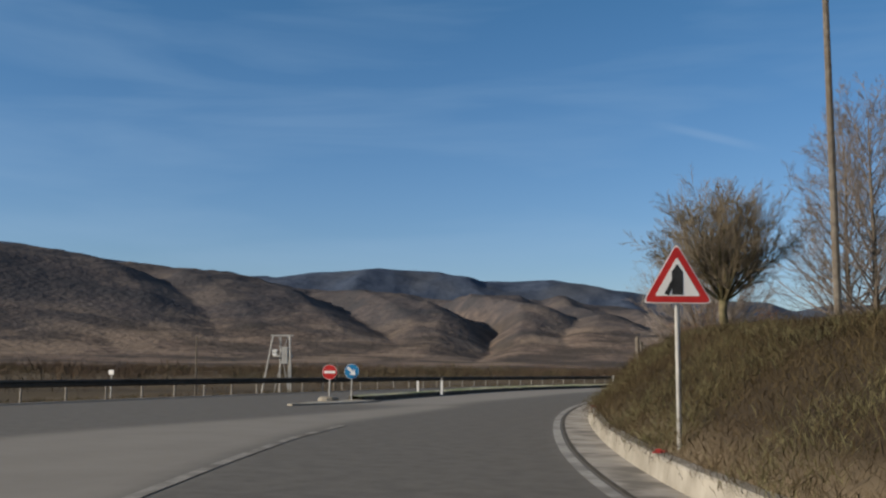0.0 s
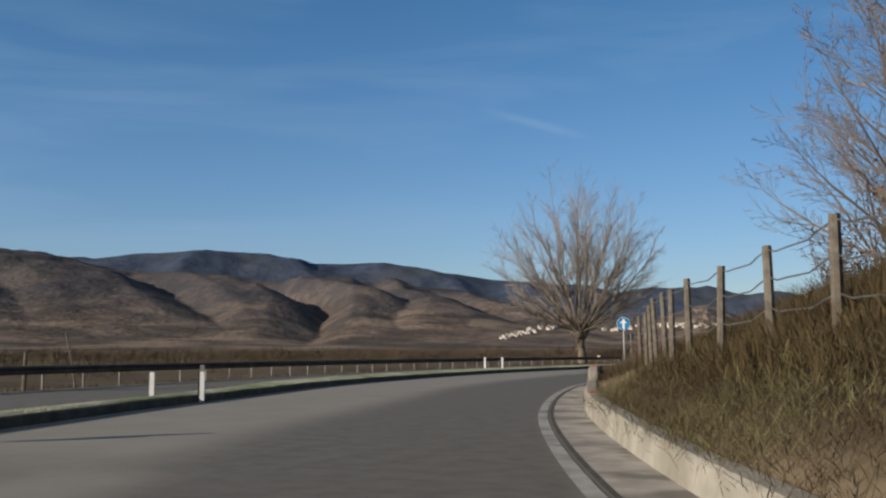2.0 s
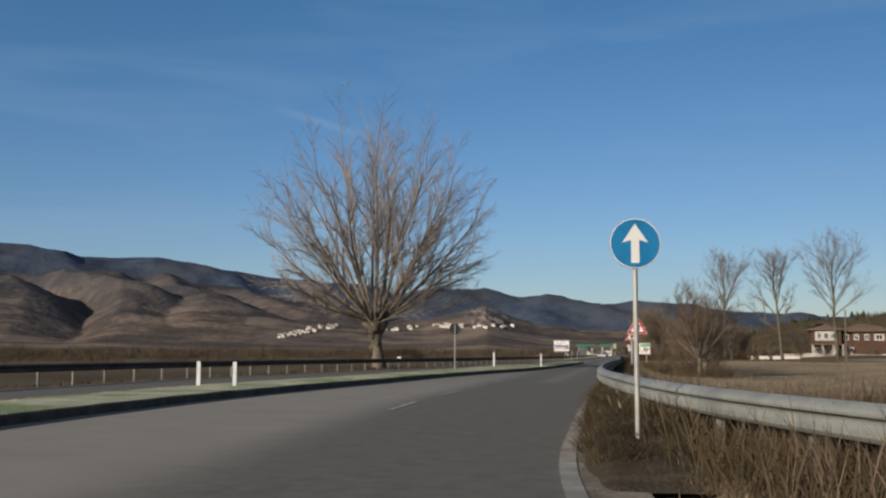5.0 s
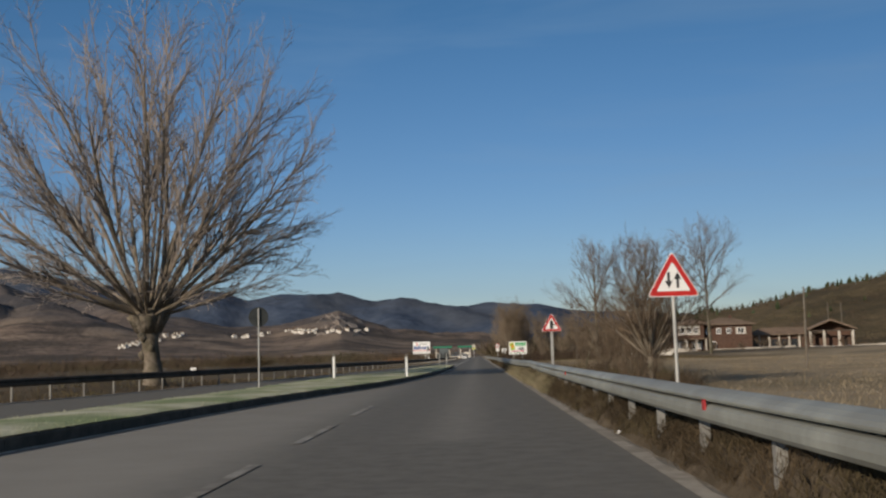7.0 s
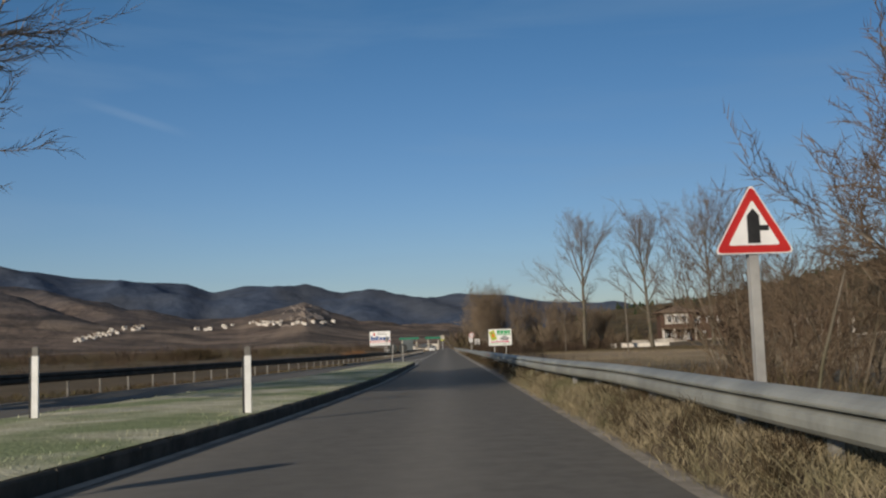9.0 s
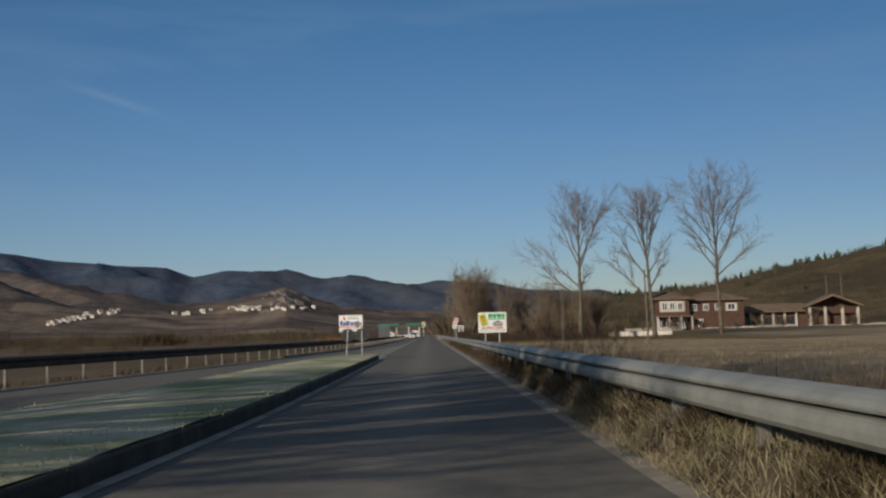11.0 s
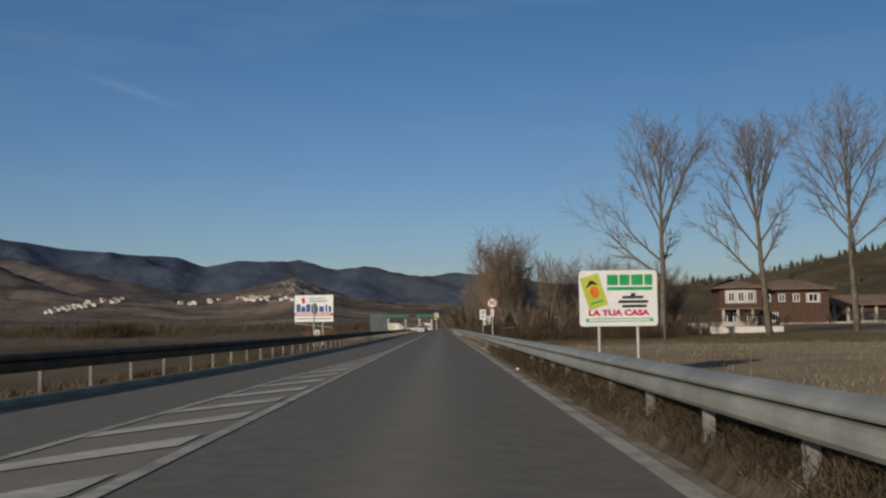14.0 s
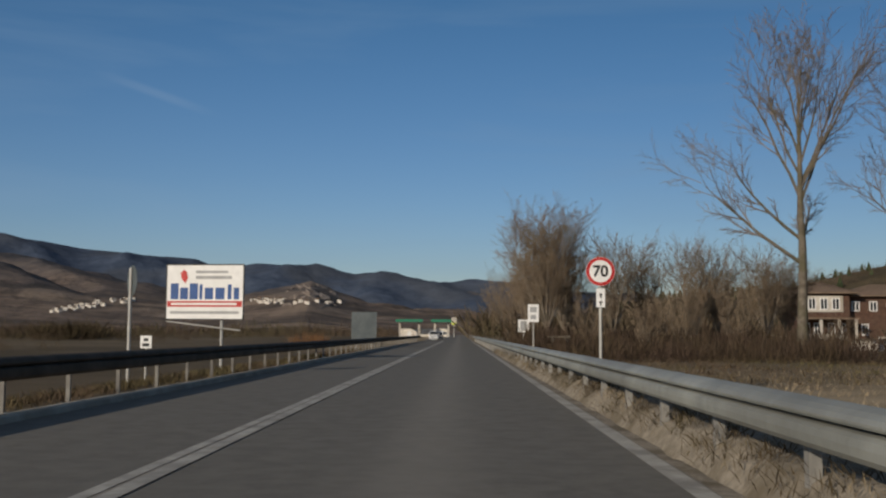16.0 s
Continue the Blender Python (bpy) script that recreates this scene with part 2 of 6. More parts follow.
SIGN_WHITE = material("sign_white", (0.72, 0.71, 0.69), (0.80, 0.79, 0.77), 0.4, 0.45)
SIGN_BACK = material("sign_back", (0.030, 0.033, 0.033), (0.05, 0.054, 0.054), 0.4, 0.75)
DULL_BACK = material("dull_sign_back", (0.085, 0.1, 0.105), (0.12, 0.135, 0.14), 0.8, 0.6, metal=0.2)
GREEN = material("board_green", (0.02, 0.30, 0.09), (0.03, 0.36, 0.12), 0.4, 0.5)
LIME = material("board_lime", (0.42, 0.47, 0.05), (0.50, 0.55, 0.08), 0.4, 0.5)
ORANGE = material("board_orange", (0.62, 0.14, 0.02), (0.70, 0.2, 0.03), 0.2, 0.5)
MAGENTA = material("board_crimson", (0.50, 0.02, 0.09), (0.58, 0.03, 0.12), 0.4, 0.5)
NAVY = material("board_navy", (0.02, 0.07, 0.22), (0.03, 0.09, 0.28), 0.4, 0.5)
GREY_INK = material("board_grey", (0.30, 0.30, 0.30), (0.38, 0.38, 0.38), 0.4, 0.5)
FOREST = material("wooded_slope", (0.1, 0.078, 0.065), (0.228, 0.173, 0.139), 24.0, 1.0, 0.55, 14.0, c3=(0.075, 0.064, 0.056), size3=140.0, amount3=0.7, spread=0.16)
# distance haze is put into the far range's blue base colour
HAZE_RANGE = material("far_hazy_slope", (0.043, 0.06, 0.096), (0.08, 0.103, 0.15), 60.0, 1.0, 0.3, 30.0, c3=(0.085, 0.09, 0.1), size3=320.0, amount3=0.5, spread=0.16)
HILL = material("hill_scrub", (0.085, 0.068, 0.04), (0.14, 0.105, 0.062), 8.0, 1.0, 0.8, 5.0, c3=(0.06, 0.05, 0.032), size3=50.0, amount3=0.8)
ROCK = material("pale_rock", (0.29, 0.24, 0.198), (0.42, 0.35, 0.29), 9.0, 1.0, 0.8, 8.0, c3=(0.26, 0.2, 0.155), size3=30.0, amount3=0.8)
OLD_STUCCO = material("old_stucco", (0.40, 0.36, 0.31), (0.54, 0.50, 0.44), 2.5, 0.9, 0.1, 0.2, c3=(0.3, 0.26, 0.21), size3=6.0, amount3=0.7)
STUCCO = material("pale_stucco", (0.62, 0.57, 0.50), (0.74, 0.69, 0.62), 2.0, 0.9, 0.1, 0.2)
BRICK = material("brown_masonry", (0.07, 0.042, 0.032), (0.118, 0.07, 0.051), 0.6, 0.95, 0.4, 0.15, c3=(0.10, 0.065, 0.05), size3=2.5, amount3=0.6)
ROOF = material("clay_tiles", (0.14, 0.1, 0.073), (0.215, 0.152, 0.108), 0.5, 0.9, 0.5, 0.25, c3=(0.12, 0.085, 0.06), size3=3.0, amount3=0.6)
GLASS = material("dark_glass", (0.02, 0.022, 0.026), (0.035, 0.038, 0.042), 1.0, 0.12)
CAR_WHITE = material("white_car_paint", (0.72, 0.72, 0.71), (0.78, 0.78, 0.77), 0.5, 0.3)
CAR_DARK = material("dark_car_paint", (0.02, 0.025, 0.035), (0.03, 0.035, 0.045), 0.5, 0.3)
RUBBER = material("rubber", (0.015, 0.015, 0.015), (0.025, 0.025, 0.025), 0.1, 0.8)
LAMP_GLASS = material("headlight_lens", (0.55, 0.55, 0.55), (0.65, 0.65, 0.65), 0.1, 0.15)
CANOPY_GREEN = material("canopy_green", (0.02, 0.16, 0.09), (0.03, 0.2, 0.12), 0.6, 0.5)


# asphalt worn pale where the "wear" of the surface says so
n, l = ASPHALT.node_tree.nodes, ASPHALT.node_tree.links
wear_at = n.new("ShaderNodeAttribute")
wear_at.attribute_name = "wear"
wear_tex = n.new("ShaderNodeTexNoise")
wear_tex.inputs["Scale"].default_value, wear_tex.inputs["Detail"].default_value = 0.7, 6.0
wear_pos = n.new("ShaderNodeNewGeometry")
l.new(wear_pos.outputs["Position"], wear_tex.inputs["Vector"])
wear_sum = n.new("ShaderNodeMath")
wear_sum.operation = "MULTIPLY_ADD"
wear_sum.inputs[1].default_value, wear_sum.inputs[2].default_value = 0.7, -0.35
l.new(wear_tex.outputs[0], wear_sum.inputs[0])
wear_gain = n.new("ShaderNodeMath")
wear_gain.operation = "MULTIPLY_ADD"
l.new(wear_sum.outputs[0], wear_gain.inputs[0])
l.new(wear_at.outputs["Fac"], wear_gain.inputs[1])
l.new(wear_at.outputs["Fac"], wear_gain.inputs[2])
wear_mix = n.new("ShaderNodeMix")
wear_mix.data_type, wear_mix.clamp_factor = "RGBA", True
wear_mix.inputs[7].default_value = (0.285, 0.263, 0.228, 1)
old = n["Principled BSDF"].inputs["Base Color"].links[0].from_socket
l.new(wear_gain.outputs[0], wear_mix.inputs[0])
l.new(old, wear_mix.inputs[6])
l.new(wear_mix.outputs[2], n["Principled BSDF"].inputs["Base Color"])


# darker evergreen and leafless woods on the upper slopes, haze blue mixed into their colour, brown scrub below
n, l = FOREST.node_tree.nodes, FOREST.node_tree.links
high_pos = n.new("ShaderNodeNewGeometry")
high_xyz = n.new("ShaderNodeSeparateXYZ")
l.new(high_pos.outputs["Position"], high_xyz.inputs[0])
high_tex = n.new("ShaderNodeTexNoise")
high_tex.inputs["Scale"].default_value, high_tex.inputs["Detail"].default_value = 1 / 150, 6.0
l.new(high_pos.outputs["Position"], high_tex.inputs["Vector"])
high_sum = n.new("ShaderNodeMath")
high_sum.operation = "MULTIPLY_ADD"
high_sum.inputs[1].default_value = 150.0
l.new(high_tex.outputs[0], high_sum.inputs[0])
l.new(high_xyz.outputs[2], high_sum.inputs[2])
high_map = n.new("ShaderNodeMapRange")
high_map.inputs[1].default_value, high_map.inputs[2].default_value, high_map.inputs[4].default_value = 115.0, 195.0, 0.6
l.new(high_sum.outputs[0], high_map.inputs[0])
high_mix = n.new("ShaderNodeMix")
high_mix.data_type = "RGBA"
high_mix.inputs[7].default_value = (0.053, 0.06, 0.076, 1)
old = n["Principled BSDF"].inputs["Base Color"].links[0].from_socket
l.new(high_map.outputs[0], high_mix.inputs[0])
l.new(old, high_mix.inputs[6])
# pale clearings and dark woods in broken patches
patch_tex = n.new("ShaderNodeTexNoise")
patch_tex.inputs["Scale"].default_value, patch_tex.inputs["Detail"].default_value, patch_tex.inputs["Distortion"].default_value = 1 / 130, 8.0, 0.8
l.new(high_pos.outputs["Position"], patch_tex.inputs["Vector"])
for lo, hi, most, shade in ((0.52, 0.62, 0.75, (0.275, 0.212, 0.16, 1)), (0.47, 0.38, 0.7, (0.068, 0.059, 0.05, 1))):
    patch_map = n.new("ShaderNodeMapRange")
    patch_map.inputs[1].default_value, patch_map.inputs[2].default_value, patch_map.inputs[4].default_value = lo, hi, most
    l.new(patch_tex.outputs[0], patch_map.inputs[0])
    patch_mix = n.new("ShaderNodeMix")
    patch_mix.data_type = "RGBA"
    patch_mix.inputs[7].default_value = shade
    l.new(patch_map.outputs[0], patch_mix.inputs[0])
    l.new(old, patch_mix.inputs[6])
    old = patch_mix.outputs[2]
l.new(old, high_mix.inputs[6])
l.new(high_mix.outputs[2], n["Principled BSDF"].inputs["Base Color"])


# bare sandy ground where the "bare" of the surface says so
n, l = FIELD.node_tree.nodes, FIELD.node_tree.links
bare_at = n.new("ShaderNodeAttribute")
bare_at.attribute_name = "bare"
bare_mix = n.new("ShaderNodeMix")
bare_mix.data_type = "RGBA"
bare_mix.inputs[7].default_value = (0.185, 0.152, 0.098, 1)
old = n["Principled BSDF"].inputs["Base Color"].links[0].from_socket
l.new(bare_at.outputs["Fac"], bare_mix.inputs[0])
l.new(old, bare_mix.inputs[6])
weedy_at = n.new("ShaderNodeAttribute")
weedy_at.attribute_name = "weedy"
weedy_mix = n.new("ShaderNodeMix")
weedy_mix.data_type = "RGBA"
weedy_mix.inputs[7].default_value = (0.05, 0.039, 0.027, 1)
l.new(weedy_at.outputs["Fac"], weedy_mix.inputs[0])
l.new(old, weedy_mix.inputs[6])
l.new(weedy_mix.outputs[2], bare_mix.inputs[6])
l.new(bare_mix.outputs[2], n["Principled BSDF"].inputs["Base Color"])


# ---- mesh tools ----
class Geo:
    def __init__(self):
        self.v, self.f = [], []

    def box(self, x0, x1, y0, y1, z0, z1, bevel=0.0):
        if bevel:
            b, i = bevel, len(self.v)
            for z, k in ((z0, 0.0), (z1 - b, 0.0), (z1, b)):
                self.v += [(x0 + k, y0 + k, z), (x1 - k, y0 + k, z), (x1 - k, y1 - k, z), (x0 + k, y1 - k, z)]
            self.f += [(i + 3, i + 2, i + 1, i), (i + 8, i + 9, i + 10, i + 11)]
            for r in (0, 4):
                self.f += [(i + r + a, i + r + (a + 1) % 4, i + r + 4 + (a + 1) % 4, i + r + 4 + a) for a in range(4)]
            return self
        i = len(self.v)
        self.v += [(x, y, z) for z in (z0, z1) for x, y in ((x0, y0), (x1, y0), (x1, y1), (x0, y1))]
        self.f += [(i + 3, i + 2, i + 1, i), (i + 4, i + 5, i + 6, i + 7)]
        self.f += [(i + a, i + (a + 1) % 4, i + 4 + (a + 1) % 4, i + 4 + a) for a in range(4)]
        return self

    def tube(self, pts, radii, n=5, cap=True, tip=False):
        i = len(self.v)
        for k, p in enumerate(pts):
            if tip and k == len(pts) - 1:
                o = i + (k - 1) * n
                self.v.append(tuple(p))
                self.f += [(o + s, o + (s + 1) % n, len(self.v) - 1) for s in range(n)]
                return self
            a, b = pts[max(k - 1, 0)], pts[min(k + 1, len(pts) - 1)]
            d = Vector((b[0] - a[0], b[1] - a[1], b[2] - a[2]))
            d = d.normalized() if d.length > 1e-9 else Vector((0, 0, 1))
            u = d.cross(Vector((0, 0, 1)) if abs(d.z) < 0.9 else Vector((1, 0, 0))).normalized()
            w = d.cross(u)
            r = radii[k]
            for s in range(n):
                c, q = math.cos(2 * math.pi * s / n) * r, math.sin(2 * math.pi * s / n) * r
                self.v.append((p[0] + u.x * c + w.x * q, p[1] + u.y * c + w.y * q, p[2] + u.z * c + w.z * q))
            if k:
                o = i + (k - 1) * n
                self.f += [(o + s, o + (s + 1) % n, o + n + (s + 1) % n, o + n + s) for s in range(n)]
        if cap:
            self.f.append(tuple(range(i + n - 1, i - 1, -1)))
            self.f.append(tuple(range(len(self.v) - n, len(self.v))))
        return self

    def slab(self, outline, y0, y1):
        """An outline in x and z, from y0 to y1."""
        i, n = len(self.v), len(outline)
        self.v += [(x, y0, z) for x, z in outline] + [(x, y1, z) for x, z in outline]
        self.f += [tuple(range(i, i + n)), tuple(range(i + 2 * n - 1, i + n - 1, -1))]
        self.f += [(i + a, i + n + a, i + n + (a + 1) % n, i + (a + 1) % n) for a in range(n)]
        return self

    def strip(self, rows):
        """A skin over rows of points."""
        i, n = len(self.v), len(rows[0])
        for row in rows:
            self.v += [tuple(p) for p in row]
        for r in range(len(rows) - 1):
            o = i + r * n
            self.f += [(o + c, o + c + 1, o + n + c + 1, o + n + c) for c in range(n - 1)]
        return self

    def mesh(self, name, mat, smooth=False):
        me = bpy.data.meshes.new(name)
        me.from_pydata(self.v, [], self.f)
        me.materials.append(mat)
        if smooth:
            me.shade_smooth()
        me.update()
        return me


def thing(name, label, category, at=(0, 0, 0), turn=0.0, group="", kind=""):
    ob = new(name)
    ob.empty_display_size = 0.2
    ob.matrix_basis = pose(*at, 0, 0, turn)
    return tagged(ob, label, category, group, kind)


def part(name, geo, mat=None, parent=None, label="", smooth=False, at=None):
    ob = new(name, geo.mesh(name, mat, smooth) if isinstance(geo, Geo) else geo)
    if parent:
        ob.parent = parent
    if at:
        ob.location = at
    if label:
        ob["label"] = label
    return ob


def setting(name, geo, mat, label, category, smooth=False, kind="structure"):
    return tagged(part(name, geo, mat, smooth=smooth), label, category, kind=kind)


# ---- plan: x of the long edges by y ----
def lane(pairs):
    ys, xs = [p[0] for p in pairs], [p[1] for p in pairs]
    g = np.linspace(ys[0], ys[-1], int((ys[-1] - ys[0]) / 0.5) + 1)
    x = np.interp(g, ys, xs)
    pad = np.pad(x, 10, mode="reflect", reflect_type="odd")
    k = np.hanning(21)
    smooth = np.convolve(pad, k / k.sum(), mode="valid")
    return lambda y: float(np.interp(y, g, smooth))


line_right = lane([(-30, 83), (0, 57.5), (20, 41), (35, 28.9), (44.6, 22.0), (49.5, 19.1), (55, 16.25), (60.3, 13.7), (65.7, 11.4), (70.5, 9.6), (75.8, 7.8),
                   (82.7, 5.9), (88.9, 4.5), (93, 3.75), (100, 2.85), (110, 2.62), (125, 2.55), (140, 2.5), (900, 2.5)])
kerb_right = lane([(61, 3.6), (66, 2.05), (69.2, 1.15), (71, 0.55), (73.2, -0.15), (76, -1.0), (79, -1.7), (82.7, -2.75), (87.3, -4.0), (91, -4.8), (95.5, -5.45), (100, -5.95), (106, -6.5), (112, -6.75), (118, -6.68),
                   (122.3, -6.4), (126, -6.1), (132, -5.75), (138, -5.42), (144, -4.86), (149, -4.2), (153.2, -3.62), (157, -3.1), (160, -2.85), (164, -2.62), (168, -2.38), (174.5, -2.1), (184, -1.75), (196, -1.66), (219, -1.6)])
rail_left = lane([(-30, 26), (0, 12.5), (20, 4.5), (40, -2.0), (56, -6.2), (66, -8.8), (75, -10.9), (84, -12.6), (98, -14.9), (108, -16.3), (118, -17.0), (128, -17.2), (144, -16.4),
                  (158, -14.5), (178, -12.3), (188, -11.3), (200, -10.2), (215, -8.7), (240, -7.0), (255, -6.25), (270, -5.9), (290, -5.7), (900, -5.6)])
island_left = lane([(61, 3.4), (66, 1.2), (70.6, -0.35), (74.5, -1.3), (79, -2.6), (88, -6.2), (97, -8.2), (107, -9.3), (117, -9.75), (125, -9.3), (131, -8.75), (143, -8.0), (149, -7.7), (160, -7.45), (167, -7.35),
                    (172, -6.9), (179, -6.2), (184, -5.55), (190, -5.05), (198, -4.85), (205, -4.7), (212, -4.35), (219, -3.5)])


# ---- ground, road and relief ----
def smooth01(t):
    t = min(max(t, 0.0), 1.0)
    return t * t * (3 - 2 * t)


def bank_top(y):
    return float(np.interp(y, [0, 30, 50, 62, 70, 78, 84, 92, 100, 108, 116], [1.6, 1.75, 2.05, 2.4, 2.45, 2.05, 1.65, 1.2, 0.6, 0.12, -0.12]))


def ground_z(x, y):
    yy = min(max(y, -30), 900)
    o = x - line_right(yy)
    near = math.exp(-((y - 150) / 700) ** 2)
    bumps = 0.12 * noise.noise((x * 0.15, y * 0.15, 3.0)) + 0.35 * noise.noise((x * 0.03, y * 0.03, 7.0))
    if o > 0:
        if yy < 116:
            if o < 1.28:
                return -0.06
            top, foot = bank_top(yy), (0.22 if yy < 92 else 0.02)
            u = min((o - 1.28) / float(np.interp(yy, [63, 73], [3.3, 5.0])), 1.0)
            rise = foot + (top - foot) * (0.6 * u * (2 - u) + 0.4 * smooth01(u))
            fade = 1.0 - smooth01((o - 14) / 25.0)
            field = -0.42 + bumps + 1.2 * smooth01((o - 40) / 60.0)
            return rise * fade + field * (1 - fade) + 0.5 * bumps * smooth01((o - 1.4) / 2)
        z = -0.07 - 0.35 * smooth01((o - 1.2) / 4.0) + bumps * smooth01((o - 3) / 8)
        return z + 1.2 * smooth01((o - 40) / 60.0)
    ol = rail_left(yy) - x
    if ol > -0.4:
        mound = 1.0 * math.exp(-((y - 167) / 24) ** 2) * math.exp(-((ol - 3) / 9) ** 2)
        return -0.07 - (0.7 - mound) * smooth01((ol - 0.5) / 4.0) + bumps * smooth01((ol - 2) / 10) * near
    return -0.07


def axis(lo, hi, step, far, growth):
    vals = list(np.arange(lo, hi + 1e-6, step))
    a, s = hi, step
    while a < far:
        s *= growth
        a += s
        vals.append(a)
    a, s, out = lo, step, []
    while a > -far:
        s *= growth
        a -= s
        out.append(a)
    return out[::-1] + vals


gx, gy = axis(-34, 46, 0.8, 4900, 1.16), axis(10, 330, 1.6, 4900, 1.16)
g = Geo()
gx = sorted(gx + [1.02, 1.27, 1.36])
g.strip([[(x + line_right(min(max(y, -30), 900)), y, ground_z(x + line_right(min(max(y, -30), 900)), y)) for x in gx] for y in gy])
land = setting("ground", g, FIELD, "brown winter fields and grassy verges beside the road", "ground", smooth=True)


def bare(x, y):
    if not 66 < y < 96:
        return 0.0
    o = x - line_right(y)
    patch = 1.3 * math.exp(-((y - 81) / 6.0) ** 4) * smooth01((o - 1.2) / 0.3) * (1 - smooth01((o - 3.8) / 2.5))
    return min(1.0, patch * (1.0 + 0.8 * noise.noise((x * 0.9, y * 0.9, 2.0))))


def weedy(x, y):
    edge = 4 * noise.noise((x * 0.12, y * 0.12, 2.0))
    if 20 < y < 900 and (y > 200 or x < rail_left(y) + 0.4):   # brown growth behind the far rail and before the farm
        ol, q = rail_left(y) - x, y + edge
        far_side = (1 - smooth01((q - 360) / 30) * (1 - smooth01((ol - 8) / 10))) * smooth01((ol + 0.4) / 0.3) * (1 - 0.15 * smooth01((ol + edge - 30) / 30)) * (1 - smooth01((ol + 3 * edge - 420) / 160)) * (1 + 0.3 * noise.noise((x * 0.03, y * 0.02, 4.0)))
        farm_side = smooth01((q - 294) / 14) * smooth01((x - 6) / 4) * (1 - smooth01((x + edge - 125) / 20)) * (1.0 if y > 362 else 1 - smooth01((x + edge - 52) / 12))
        return min(1.0, 0.72 * far_side + 0.5 * farm_side)
    if not 10 < y < 112:
        return 0.0
    o = x - line_right(y)
    return smooth01((o - 1.2) / 0.3) * (1 - smooth01((o - 12) / 8)) * (1 - smooth01((y - 104) / 8)) 


weeds_at = land.data.attributes.new("weedy", "FLOAT", "POINT")
weeds_at.data.foreach_set("value", [weedy(v[0], v[1]) for v in g.v])
naked = land.data.attributes.new("bare", "FLOAT", "POINT")
naked.data.foreach_set("value", [bare(v[0], v[1]) for v in g.v])

ROAD_Y = list(np.arange(-30, 160, 1.0)) + list(np.arange(160, 420, 3.0)) + list(np.arange(420, 901, 20.0))


dust_edge = lane([(50, 13.0), (65, 7.4), (69.5, 5.7), (72.2, 5.0), (75.8, 4.2), (80, 3.15), (82.5, 2.55), (86, 1.5), (89.5, 0.7), (93, 0.25), (98, -0.45), (103, -0.8), (112, -1.4), (118, -1.6), (150, -1.72), (219, -1.7)])


far_line = lane([(219, -3.8), (232, -3.4), (246, -3.0), (252, -2.85), (258, -2.47), (266, -2.07), (274, -1.9), (284, -1.86), (420, -1.86)])


def wear(x, y):
    """How pale and dusty the asphalt is: beside the island, in the junction's mouth and between the wheel tracks."""
    w = 0.0
    if 62 < y < 205 and x > kerb_right(y) - 0.1:
        b = dust_edge(y)
        w = smooth01((y - 62) / 6) * float(np.interp(y, [62, 120, 140, 155, 175, 205], [0.85, 0.85, 0.6, 0.4, 0.2, 0.0])) * (1 - smooth01((x - b + 1.3) / 1.8))
    if y < 66:
        a = float(np.interp(y, [20, 30, 40, 46, 49, 54.6, 60, 66], [33, 24, 14, 9.6, 8.8, 8.0, 6.9, 5.5]))
        b = float(np.interp(y, [20, 30, 40, 46, 50, 54.5, 62.6, 66], [36, 27, 19.3, 15.4, 13.0, 10.9, 8.3, 7.2]))
        w = max(w, 0.75 * smooth01((x - a + 0.6) / 1.4) * (1 - smooth01((x - b + 0.5) / 1.0)))
    if y > 130:
        w = max(w, 0.34 * math.exp(-((x - 0.45) / 0.5) ** 2))
    if 219 < y < 268 and far_line(y) < x < -1.8:
        w = max(w, 0.4 * smooth01((268 - y) / 12))
    w = max(w, 0.3 * smooth01((x - line_right(y) + 0.1) / 0.35))
    return w


g = Geo()
COLS = 72
g.strip([[(rail_left(y) + 0.45 + (line_right(y) + 0.42 - rail_left(y) - 0.45) * k / COLS, y, -0.004) for k in range(COLS + 1)] for y in ROAD_Y])
road = setting("road", g, ASPHALT, "dark grey asphalt carriageway with worn wheel tracks", "road")
worn = road.data.attributes.new("wear", "FLOAT", "POINT")
worn.data.foreach_set("value", [wear(v[0], v[1]) for v in g.v])


def ribbon(name, y0, y1, left, right, z, mat, label, category, step=1.0):
    ys = list(np.arange(y0, y1, step)) + [y1]
    g = Geo()
    g.strip([[(left(y), y, z), (right(y), y, z)] for y in ys])
    return setting(name, g, mat, label, category)


ribbon("gravel_shoulder", 97, 420, lambda y: line_right(y) + 0.21 + 0.05 * noise.noise((y * 0.8, 7.0, 0.0)), lambda y: line_right(y) + (0.74 if y < 235 else 1.05) + 0.14 * noise.noise((y * 0.6, 1.0, 0.0)), 0.001, GRAVEL, "loose gravel shoulder beside the asphalt", "shoulder", 0.5)
# painted lines
ribbon("edge_line_right", -20, 101, line_right, lambda y: line_right(y) + 0.19, 0.004, PAINT, "worn white edge line along the carriageway", "road marking")
ribbon("edge_line_faded", 101, 196, line_right, lambda y: line_right(y) + 0.19 + 0.06 * noise.noise((y * 0.9, 4.0, 0.0)), 0.004, DUST, "almost faded edge line under pale dust", "road marking", 0.5)
ribbon("edge_line_verge", 196, 420, line_right, lambda y: line_right(y) + 0.19, 0.004, PAINT, "worn white edge line beside the gravel shoulder", "road marking")
ribbon("edge_line_left", 30, 226, lambda y: rail_left(y) + 0.62, lambda y: rail_left(y) + 0.78, 0.004, PAINT, "worn white edge line before the guardrail", "road marking")
